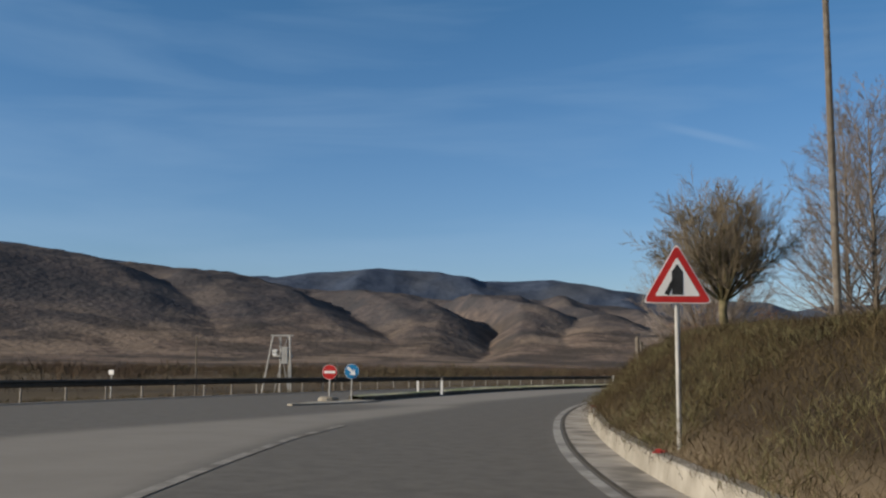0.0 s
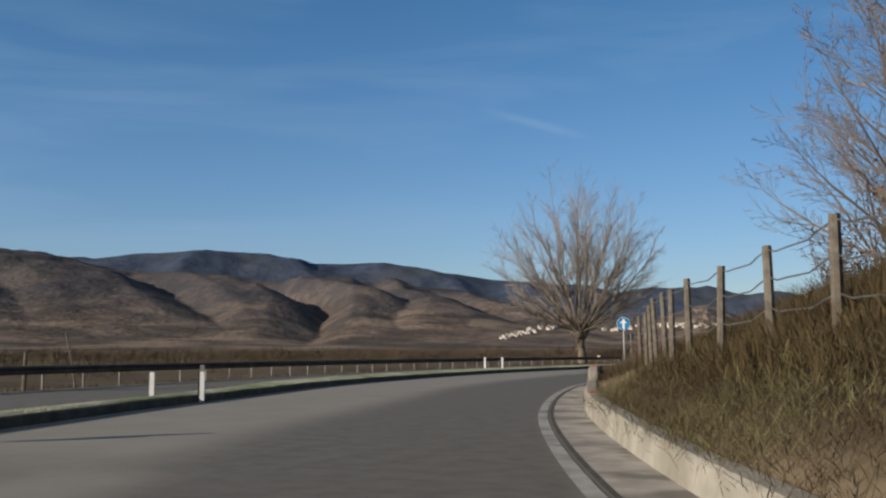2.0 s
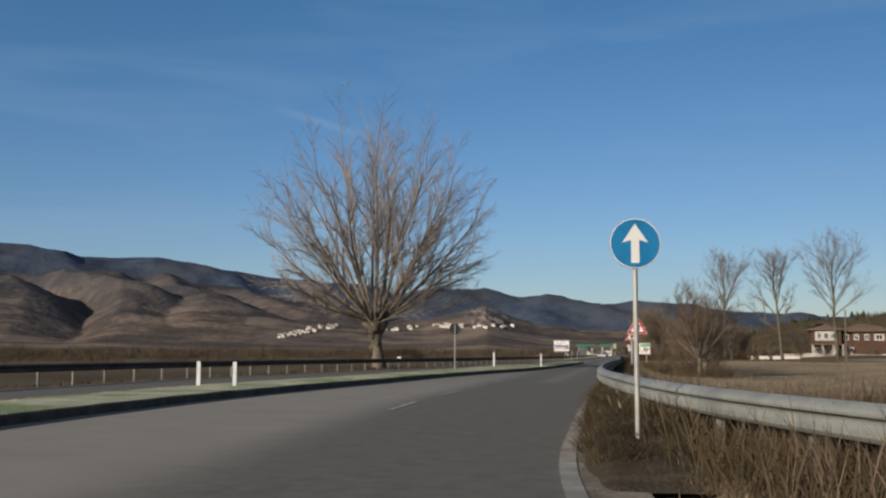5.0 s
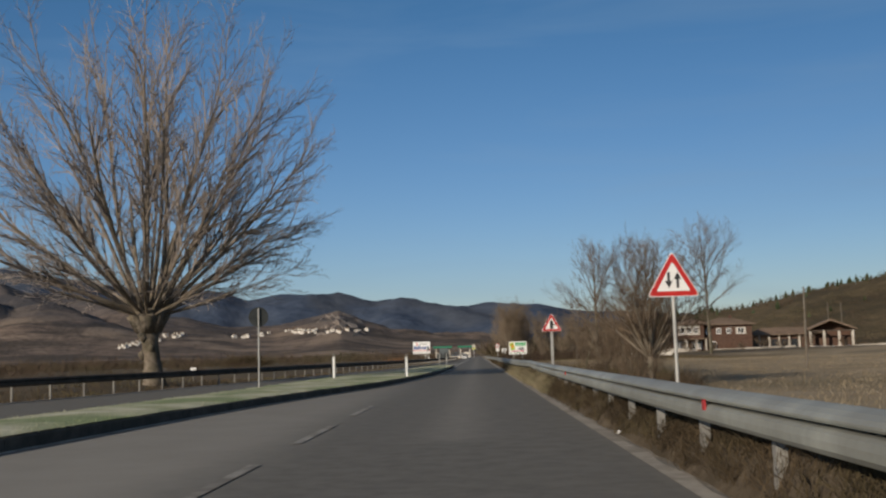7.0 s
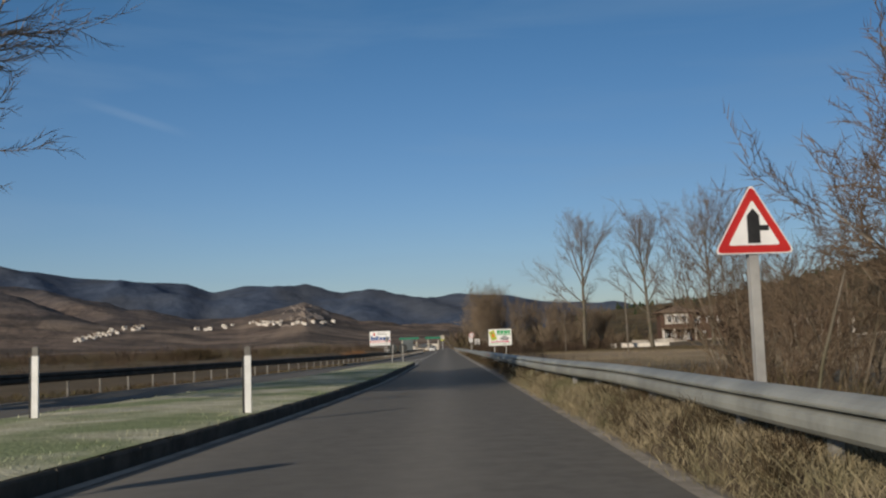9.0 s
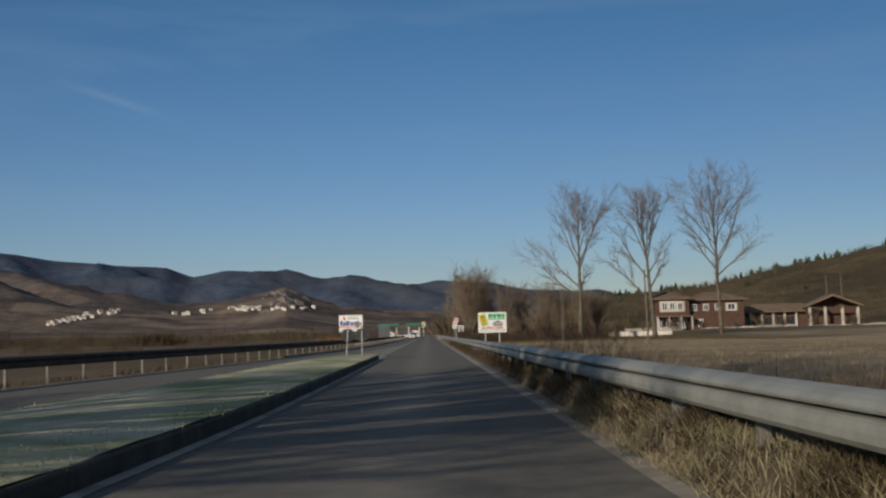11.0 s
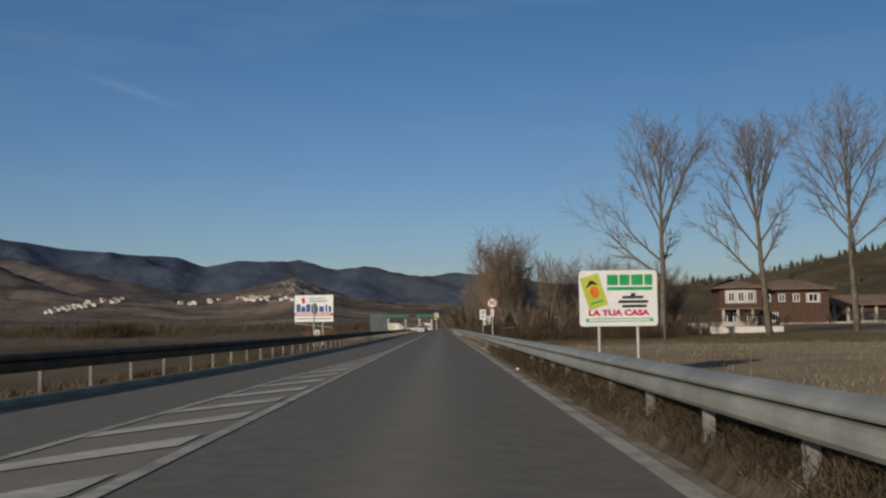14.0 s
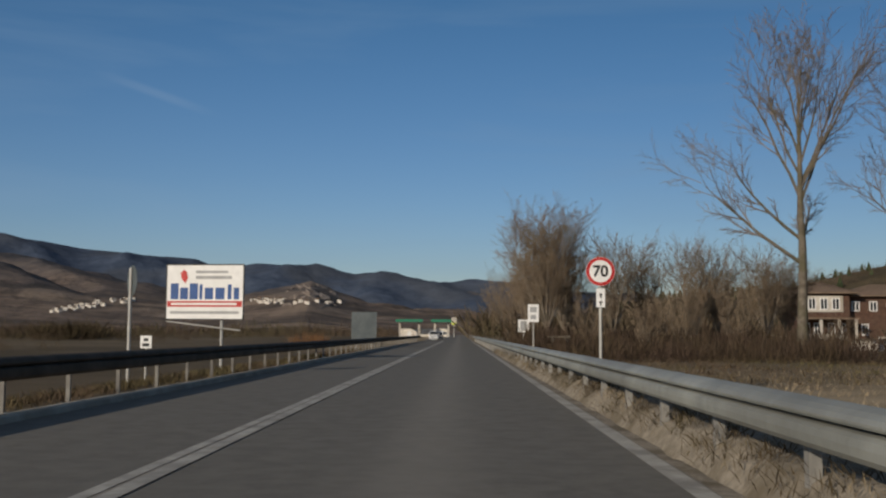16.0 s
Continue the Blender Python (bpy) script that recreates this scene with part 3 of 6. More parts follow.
kerb_rows = [[(rail_left(y) + a, y, b) for a, b in ((0.58, -0.12), (0.58, 0.09), (0.60, 0.10), (0.78, 0.10), (0.82, 0.08), (0.85, -0.12))] for y in np.arange(226.0, 381.0, 3.0)]
setting("far_kerb", Geo().strip(kerb_rows), CONCRETE, "low pale concrete edging along the far guardrail", "kerb")
ribbon("island_edge_line", 66, 222, lambda y: kerb_right(min(y, 219)) + 0.03, lambda y: kerb_right(min(y, 219)) + 0.19, 0.006, PAINT, "faded white line beside the raised island", "road marking")
ribbon("centre_line_near", 219, 420, lambda y: -1.78, lambda y: -1.62, 0.006, PAINT, "worn white centre line of the road", "road marking")
ribbon("centre_line_far", 221, 420, lambda y: far_line(y) - 0.065, lambda y: far_line(y) + 0.065, 0.006, PAINT, "worn white centre line of the far lane", "road marking")
ribbon("centre_line_wear", 252, 420, lambda y: far_line(y) + 0.07, lambda y: -1.785, 0.002, PALE_ASPHALT, "worn asphalt between the two centre lines", "road")
ribbon("junction_line", 36, 53, lambda y: float(np.interp(y, [36, 41.8, 45.2, 49.3, 60], [22.0, 18.15, 16.05, 13.65, 8.45])), lambda y: float(np.interp(y, [36, 41.8, 45.2, 49.3, 60], [22.2, 18.36, 16.26, 13.85, 8.65])),
       0.006, FADED, "faded white lane line across the junction", "road marking")
dash_geo = Geo().strip([[(-0.07, 0, 0), (0.07, 0, 0)], [(-0.07, 3.7, 0), (0.07, 3.7, 0)]])
fresh_dash, faded_dash = dash_geo.mesh("dash", PAINT), dash_geo.mesh("dash", FADED)
for y in (110.2, 117.5, 124.2, 130.6, 137.2):
    xx = float(np.interp(y, [95, 105, 111, 118, 125, 150], [-0.2, -0.95, -1.35, -1.58, -1.72, -1.86]))
    ob = tagged(part("lane_dash", fresh_dash if y < 116 else faded_dash), "short faded white lane dash on the asphalt", "road marking", "lane dashes", "structure")
    ob.location = (xx, y, 0.006)
    ob.rotation_euler = (0, 0, radians(float(np.interp(y, [95, 112, 125], [6, 3, 0]))))
for k in range(12):                                  # hatching behind the island's tip
    y = 221.9 + 3.02 * k
    x0, x1 = far_line(y) + 0.09, -1.88
    rows = [[(x0 + (x1 - x0) * f, y + 2.3 * f - 0.36 - 0.1 * f, 0.007), (x0 + (x1 - x0) * f, y + 2.3 * f + 0.36 + 0.3 * f, 0.007)] for f in (0.0, 0.35, 0.7, 0.93, 1.0)]
    tagged(part("hatch_bar", Geo().strip(rows), HATCH), "slanting white hatch bar on the asphalt", "road marking", "hatch bars", "structure")

# raised island with its kerb
g = Geo()
iy = list(np.arange(66.8, 218.1, 0.75))
rows = []
for y in iy:
    a, b = island_left(y) + 0.14, kerb_right(y) - 0.07
    if a > b:
        a, b = (a + b) / 2 - 0.02, (a + b) / 2 + 0.02
    rows.append([(a + (b - a) * k / 6, y, 0.2 + 0.04 * math.sin(math.pi * k / 6) + 0.025 * noise.noise((k * 0.9, y * 0.8, 1.0))) for k in range(7)])
g.strip(rows)
setting("traffic_island", g, ISLAND, "raised traffic island of short frosted grass", "traffic island", smooth=True)
kerb_row = thing("kerb", "concrete kerb round the raised traffic island, coloured dark for shade", "kerb", kind="structure")


def kerb_side(edge, sign, y0, y1):
    y = y0
    while y < y1 - 0.2:
        ye = min(y + 1.0, y1)
        xa, xb = edge(y), edge(ye)
        ang = math.atan2(-(xb - xa), ye - y)
        ln = math.hypot(xb - xa, ye - y)
        key = (sign, round(ln, 2))
        if key not in kerb_meshes:
            kerb_meshes[key] = Geo().box(*((-0.22, 0.0) if sign > 0 else (0.0, 0.16)), 0.006, ln - 0.006, -0.03, 0.19, 0.025).mesh("kerb_stone", KERB)
        ob = part("kerb_stone", kerb_meshes[key], None, kerb_row)
        ob.location = (xa, y, 0.0)
        ob.rotation_euler = (0, 0, ang)
        y = ye


kerb_meshes = {}

rows = []
for y in np.linspace(61.6, 67.6, 13):
    f = (y - 61.6) / 6.0
    mid_x, half = 2.75 - 1.35 * f, 0.12 + 0.75 * math.sin(min(f * 1.25, 1.0) * math.pi / 2)
    rows.append([(mid_x - half, y, -0.03), (mid_x - half * 0.94, y, 0.055), (mid_x, y, 0.075), (mid_x + half * 0.94, y, 0.055), (mid_x + half, y, -0.03)])
g = Geo().strip(rows)
g.f += [(4, 3, 2, 1, 0), tuple(range(len(g.v) - 5, len(g.v)))]
setting("island_nose", g, CONCRETE, "low pale concrete nose of the traffic island", "traffic island")

# gutter and low wall at the foot of the bank
ribbon("gutter", 20, 92, lambda y: line_right(y) + 0.30, lambda y: line_right(y) + 0.98, 0.008, GUTTER, "stained concrete gutter at the foot of the low wall", "gutter")
ribbon("gutter_joint", 20, 92, lambda y: line_right(y) + 0.24, lambda y: line_right(y) + 0.31, 0.010, KERB, "dark open joint between asphalt and gutter", "gutter")
wall_thing = thing("retaining_wall", "low weathered concrete wall holding the bank", "wall")
y = 22.0
random.seed(5)
while y < 87.4:
    ye = min(y + 4.0, 87.4)
    ys = np.linspace(y + 0.01, ye - 0.01, 6 if y < 80 else 12)
    g = Geo()
    rows = []
    for q in ys:
        h = float(np.interp(q, [62, 73], [0.27, 0.36])) + (0.42 * smooth01((q - 85.1) / 0.8))
        x0 = line_right(q) + 0.97
        j = 0.012 * noise.noise((q * 1.7, 2.0, 0.0))
        rows.append([(x0 + j, q, -0.05), (x0 + 0.05 + j, q, h - 0.03), (x0 + 0.08, q, h + j), (x0 + 0.30, q, h + j), (x0 + 0.33, q, h - 0.03), (x0 + 0.34, q, -0.05)])
    g.strip(rows)
    n0 = len(g.v)
    g.f.append((5, 4, 3, 2, 1, 0))
    g.f.append(tuple(range(n0 - 6, n0)))
    part("wall_section", g, CONCRETE, wall_thing)
    y = ye
g = Geo()
rows = []
for q in np.linspace(87.4, 96, 14):
    h = 0.78 - 0.62 * smooth01((q - 87.6) / 7.0)
    x0 = line_right(q) + 0.97
    rows.append([(x0, q, -0.05), (x0 + 0.04, q, h - 0.02), (x0 + 0.27, q, h), (x0 + 0.29, q, -0.05)])
g.strip(rows)
g.f.append((3, 2, 1, 0))
part("wall_end", g, CONCRETE, wall_thing, "taller sloping end of the wall")
for y, off, z in ((61.6, 1.12, 0.27), (77.4, 1.12, 0.355), (86.4, 1.14, 0.775), (47.0, 1.12, 0.27)):
    g = Geo().box(-0.06, 0.05, -0.04, 0.04, 0, 0.022, 0.01).tube([(-0.05, 0.02, 0.028), (0.02, 0.05, 0.03), (0.1, 0.03, 0.018)], [0.014, 0.018, 0.008], 5)
    ob = part("red_marker", g, REFLECTOR)
    ob.location = (line_right(y) + off, y, z)
    tagged(ob, "small broken red plastic reflector lying on the wall", "reflector", "red reflectors")


# ---- mountains ----
CENTRE = (5.0, 140.0)
SKY_AZ = [-95, -70, -62, -57, -53.7, -50, -46, -44, -41.4, -37.2, -33.6, -31, -29, -26.9, -24.1, -20.6, -16.7, -14.7, -13.3, -11.5, -8, -6, -4.8, -2.9, -0.7, 0.5, 3.7, 5.5, 9, 20, 40, 60]
SKY_EL = [4.0, 6.6, 6.9, 6.7, 6.15, 5.75, 5.45, 5.3, 5.6, 6.0, 5.85, 5.25, 5.3, 5.35, 4.85, 4.4, 4.05, 4.0, 3.5, 3.85, 3.62, 3.25, 3.4, 3.15, 2.75, 2.85, 2.75, 2.4, 2.1, 2.0, 1.5, 1.2]
# gullies that run down to the plain: azimuth of the floor by distance, depth, reach of the shaded and of the sunlit wall in degrees
GULLIES = (((1250, 1500, 1800, 1950, 2250), (-32.6, -31.3, -30.9, -31.7, -34.6), 0.45, 3.3, 1.9), ((1500, 1700, 1950, 2250), (-37.4, -37.8, -39.2, -41.8), 0.25, 3.0, 2.0),
           ((1700, 1900, 2200), (-19.2, -21.2, -23.8), 0.25, 2.6, 1.6), ((1500, 1900, 2300), (-47.5, -48.8, -52.5), 0.12, 3.0, 2.2), ((1500, 1900, 2300), (-26.6, -26.2, -28.0), 0.16, 1.8, 1.4))


def relief(az, r):
    """The height of the foothills and the near range."""
    x, y = CENTRE[0] + r * math.sin(radians(az)), CENTRE[1] + r * math.cos(radians(az))
    sky_el = float(np.interp(az, SKY_AZ, SKY_EL))
    front = float(np.interp(az, [-95, -62, -46, -42, -38, -33, -27, -22, -18, -14, -12, -10, -8.2, -6.6, -5, -2, 5, 40], [5.6, 6.9, 5.4, 5.0, 4.7, 4.5, 4.25, 3.6, 2.6, 1.95, 1.9, 2.3, 2.75, 2.0, 1.5, 1.1, 0.8, 0.6]))
    front = min(front, sky_el)
    plain = smooth01((r - 750) / 900) * 0.42 * r * math.tan(radians(min(front, 3.2)))
    rise = smooth01((r - 1250) / 950)
    h = plain * (1 - rise) + rise * r * math.tan(radians(front)) * (1.0 - 0.25 * smooth01((r - 2300) / 900))
    wander = 0.55 * noise.noise((r * 0.004, az * 0.12, 1.0)) + 0.22 * noise.noise((r * 0.014, az * 0.3, 2.0))
    keep = 1.0
    for rs, azs, depth, shaded, sunlit in GULLIES:
        s = az - float(np.interp(r, rs, azs)) + wander
        u = 1 - (-s / shaded if s < 0 else s / sunlit)
        if u > 0:
            keep = min(keep, 1 - depth * (0.75 * u + 0.25 * u * u) * smooth01((r - rs[0] + 150) / 300) * smooth01((rs[-1] + 170 - r) / 330))
    h *= keep
    n1 = noise.multi_fractal((x * 0.0019, y * 0.0019, 0.3), 1.0, 2.1, 4)
    n2 = noise.ridged_multi_fractal((x * 0.0011, y * 0.0011, 5.0), 1.0, 2.0, 4, 1.0, 2.0)
    n3 = noise.multi_fractal((x * 0.009, y * 0.009, 8.0), 0.9, 2.2, 3) - 1.0
    amp = rise * min(r * 0.0115, 28)
    return h + amp * (0.55 * (n1 - 1.0) + 0.5 * (n2 - 1.0) + 0.3 * n3) - 2.0 * (1 - smooth01((r - 700) / 300))


g = Geo()
g.strip([[(CENTRE[0] + r * math.sin(radians(a)), CENTRE[1] + r * math.cos(radians(a)), relief(a, r)) for a in np.arange(-84, 14.1, 0.2)]
         for r in list(np.arange(700, 1250, 60)) + list(np.arange(1250, 2500, 17)) + list(np.arange(2500, 3001, 60))])
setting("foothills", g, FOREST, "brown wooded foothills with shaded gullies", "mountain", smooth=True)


def far_range(az, r):
    x, y = r * math.sin(radians(az)), r * math.cos(radians(az))
    el = float(np.interp(az, SKY_AZ, SKY_EL))
    crest = 4100 * math.tan(radians(el))
    t = (r - 3000) / 1100
    body = crest * (smooth01(min(t, 1)) * 0.72 + 0.28 * min(t, 1)) * (1 - 0.5 * smooth01((r - 4100) / 600))
    n2 = noise.ridged_multi_fractal((x * 0.0016, y * 0.0016, 2.0), 0.9, 2.1, 5, 1.0, 2.0)
    edge = 1 - math.exp(-((r - 4100) / 160) ** 2) * 0.9
    return body + 48 * (n2 - 1.0) * edge * smooth01(t * 2) + 5 * noise.noise((x * 0.006, y * 0.006, 1.0))


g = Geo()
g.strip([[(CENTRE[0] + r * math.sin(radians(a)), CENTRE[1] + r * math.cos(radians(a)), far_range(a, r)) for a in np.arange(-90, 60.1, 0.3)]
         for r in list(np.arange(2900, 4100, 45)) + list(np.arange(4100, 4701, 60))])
setting("mountain_range", g, HAZE_RANGE, "long wooded mountain range on the horizon, coloured blue-grey for haze", "mountain", smooth=True)

# low wooded hill on the other side
HILL_AZ = [2, 6, 9, 12, 15.9, 18, 20.5, 23, 25.3, 30, 38, 50, 70]
HILL_EL = [0.2, 1.0, 1.7, 2.0, 2.35, 2.8, 3.35, 3.7, 4.2, 5.0, 5.5, 5.5, 4.5]


def hill_z(az, r):
    x, y = r * math.sin(radians(az)), r * math.cos(radians(az))
    el = float(np.interp(az, HILL_AZ, HILL_EL))
    t = (r - 430) / 420
    body = 850 * math.tan(radians(el)) * smooth01(t) * (1 - 0.4 * smooth01((r - 850) / 300))
    return body + (3.0 * noise.noise((x * 0.02, y * 0.02, 9.0)) + 1.2 * noise.noise((x * 0.08, y * 0.08, 4.0))) * smooth01(t * 3) - 1.5 * (1 - smooth01(t * 8))


HC = (5.0, 170.0)
g = Geo()
g.strip([[(HC[0] + r * math.sin(radians(a)), HC[1] + r * math.cos(radians(a)), hill_z(a, r)) for a in np.arange(2, 75.1, 0.5)] for r in np.arange(420, 1160, 18)])
setting("wooded_hill", g, HILL, "low hill of brown scrub and dark conifers", "hill", smooth=True)
random.seed(21)
g = Geo()
for k in range(230):
    a = random.uniform(4, 40)
    r = random.gauss(845, 18) if k < 195 else random.uniform(620, 840)
    x, y, z = HC[0] + r * math.sin(radians(a)), HC[1] + r * math.cos(radians(a)), hill_z(a, r) - 0.6
    h, w = random.uniform(3, 7.5), random.uniform(1.0, 2.0)
    g.tube([(x, y, z), (x, y, z + h * 0.25), (x, y, z + h * 0.55), (x, y, z + h)], [w * 0.6, w, w * 0.65, 0.05], 5, False)
setting("hill_conifers", g, CONIFER, "dark conifers along the hill's crest", "conifers", kind="stuff")

# pale quarry terraces above the village
g = Geo()
random.seed(8)
for k in range(30):
    a0 = random.uniform(-9.4, -6.9)
    el = random.uniform(1.75, 2.7) - abs(a0 + 8.1) * 0.3
    wide_az, deep_r, tilt = random.uniform(0.25, 0.7), random.uniform(10, 30), random.uniform(-0.35, 0.35)
    rows = []
    for j in range(15):
        a = a0 + wide_az * (j / 14 - 0.5)
        r = 1000
        while r < 2400 and relief(a, r) < r * math.tan(radians(el + tilt * (j / 14 - 0.5))):
            r += 4
        half = deep_r * (0.12 + math.sin(math.pi * j / 14)) * (1 + 0.5 * noise.noise((a * 9, k * 2.3, 1.0)))
        r += 10 * noise.noise((a * 6, k * 1.7, 5.0))
        rows.append([(CENTRE[0] + q * math.sin(radians(a)), CENTRE[1] + q * math.cos(radians(a)), relief(a, q) + (0.7 if abs(f) < 0.9 else -0.2)) for f in (-1, -0.6, 0, 0.6, 1) for q in (r + f * half,)])
    g.strip(rows)
setting("quarry_face", g, ROCK, "pale rock terraces of an old quarry", "quarry", smooth=True)


# ---- village ----
def house_small():
    h = thing("village_house", "small pale village house with a brown tiled roof", "house", group="village houses")
    part("wall", Geo().box(-4, 4, -3, 3, -6, 5.0), STUCCO, h)
    part("roof", Geo().slab([(-4.4, 4.9), (0, 7.0), (4.4, 4.9), (4.2, 4.6), (0, 6.6), (-4.2, 4.6)], -3.4, 3.4), ROOF, h)
    for x in (-2.4, 0.0, 2.4):
        part("window", Geo().box(x - 0.5, x + 0.5, -3.06, -2.98, 2.0, 3.5), GLASS, h)
    return h


random.seed(12)
first_house = None
VILLAGE = [(a, 0.95 + (a + 20.6) * 0.2 + random.uniform(-0.1, 0.1)) for a in (random.uniform(-20.6, -18.0) for k in range(34))] + [(random.uniform(-17.6, -16.6), random.uniform(1.4, 1.6)) for k in range(9)] \
    + [(random.uniform(-14.2, -12.2), random.uniform(1.35, 1.55)) for k in range(7)] + [(random.uniform(-11.3, -9.4), random.uniform(1.5, 1.72)) for k in range(26)] + [(random.uniform(-9.3, -6.4), random.uniform(1.5, 1.68)) for k in range(12)]
for a, el in VILLAGE:
    r = 1000
    while r < 2400 and relief(a, r) < r * math.tan(radians(el)):
        r += 10
    s = random.uniform(0.45, 0.85) * r / 1480
    m = pose(CENTRE[0] + r * math.sin(radians(a)), CENTRE[1] + r * math.cos(radians(a)), relief(a, r) + 0.5, 0, 0, random.choice((0, 25, -20, 80, 90)) - a)
    if first_house is None:
        first_house = house_small()
        first_house.matrix_basis = m
        ob = first_house
    else:
        ob = copy_thing(first_house, m)
    ob.scale = (s, s, s)


# ---- bare trees ----
def limb(geo, rng, p, d, length, r, level, plan, thin=0.0035, fine=3, even=False, stem=None, start=0.22, taper=1.0, wander=0.09):
    """One branch with its own branches. plan: for each level (count, length share, spread in degrees, lift)."""
    n = (5, 4, 2, 1)[level]
    pts, rad = [tuple(p)], [r]
    d = d.normalized()
    step = length / n
    q = p.copy()
    ways = [d.copy()]
    lift = plan[level][3]
    for k in range(n):
        d = (d + Vector((rng.gauss(0, wander), rng.gauss(0, wander), rng.gauss(0, wander * 0.67) + lift))).normalized()
        q = q + d * step
        pts.append(tuple(q))
        rad.append(max(r * (1 - 0.82 * ((k + 1) / n) ** taper), thin))
        ways.append(d.copy())
    (stem or geo).tube(pts, rad, 5 if r > 0.06 else fine, False, True)
    if level + 1 < len(plan):
        count, share, spread, _ = plan[level + 1]
        for c in range(count):
            t = start + (1 - start) * (c + rng.random()) / count
            i = min(int(t * n), n - 1)
            f = t * n - i
            base = Vector(pts[i]).lerp(Vector(pts[i + 1]), f)
            side = ways[i].cross(Vector((rng.gauss(0, 1), rng.gauss(0, 1), rng.gauss(0, 1))))
            side = side.normalized() if side.length > 1e-6 else Vector((1, 0, 0))
            a = radians(spread * rng.uniform(0.6, 1.3))
            dd = ways[i] * math.cos(a) + side * math.sin(a)
            limb(geo, rng, base, dd, length * share * rng.uniform(0.6, 1.2) * ((0.72 + 0.25 * t) if even else (1.15 - 0.55 * t)), max(rad[i] * 0.55, thin * 1.4), level + 1, plan, thin, fine, even, taper=taper, wander=wander)


def pollard(at, label):
    """A pollarded willow: a stout trunk, a knobbly head and a fan of long limbs."""
    rng = random.Random(4)
    t = thing("willow_tree", label, "tree", at)
    g = Geo()
    g.tube([(0.12, 0, -0.8), (0.1, 0, 0.25), (0.0, 0, 1.0), (-0.12, 0, 2.0), (-0.2, 0, 2.7), (-0.25, 0, 3.4), (-0.2, 0, 4.0)], [0.8, 0.53, 0.42, 0.42, 0.6, 0.85, 0.6], 11)
    for k in range(11):
        a = rng.uniform(0, 6.28)
        g.tube([(-0.2 + 0.4 * math.cos(a), 0.4 * math.sin(a), 2.6), (-0.2 + 0.85 * math.cos(a), 0.85 * math.sin(a), rng.uniform(3.3, 3.9))], [0.26, 0.3], 7)
    for z, a, r in ((0.5, 2.6, 0.2), (0.9, 0.4, 0.17), (1.4, 3.6, 0.2), (1.75, 5.2, 0.19), (2.1, 1.2, 0.22), (2.35, 4.3, 0.25), (2.5, 2.9, 0.24)):
        bx, by = -0.08 * z + 0.36 * math.cos(a), 0.36 * math.sin(a)
        g.tube([(bx, by, z - r * 1.3), (bx + 0.05 * math.cos(a), by + 0.05 * math.sin(a), z - r * 0.4), (bx + 0.07 * math.cos(a), by + 0.07 * math.sin(a), z + r * 0.4), (bx, by, z + r * 1.2)], [r * 0.3, r, r * 0.9, r * 0.25], 8)
    part("trunk", g, BARK, t, "thick furrowed pollarded trunk", True)
    g = Geo()
    plan = [(0, 0, 0, 0.02), (13, 0.31, 25, 0.03), (9, 0.44, 30, 0.03), (6, 0.55, 36, 0.03)]
    c, ball, z0 = 11.1, 9.6, 3.5
    limbs = []
    for k in range(36):
        a = 2 * math.pi * (k * 0.381966)
        tilt = radians(5 + 63 * (k / 35) ** 0.7)
        d = Vector((math.sin(tilt) * math.cos(a), math.sin(tilt) * math.sin(a), math.cos(tilt)))
        reach = (c - z0) * math.cos(tilt) + math.sqrt(ball ** 2 - ((c - z0) * math.sin(tilt)) ** 2)
        limbs.append(Geo())
        limb(g, rng, Vector((-0.2 + 0.5 * math.cos(a), 0.5 * math.sin(a), z0)), d, reach * rng.uniform(0.77, 0.86) * (0.95 + 0.07 * smooth01(tilt / 0.5)), rng.uniform(0.085, 0.135), 0, plan, 0.0088, even=True, stem=limbs[-1], start=0.34, taper=2.1, wander=0.05)
    for k in range(15):
        a = 2 * math.pi * (k / 15) + rng.uniform(-0.15, 0.15)
        d = Vector((math.cos(a), math.sin(a), rng.uniform(0.2, 0.46)))
        limbs.append(Geo())
        limb(g, rng, Vector((-0.2 + 0.6 * math.cos(a), 0.6 * math.sin(a), 3.4)), d, rng.uniform(6.0, 7.1), 0.065, 0, [(0, 0, 0, 0.005), (10, 0.30, 32, 0.03), (7, 0.42, 36, 0.04), (6, 0.5, 36, 0.03)], 0.0085, even=True, stem=limbs[-1], start=0.4, taper=1.4, wander=0.06)
    for one in limbs:
        part("limb", one, LIMB_BARK, t)
    part("crown", g, WILLOW, t, "wide round fan of bare reddish twigs")
    return t


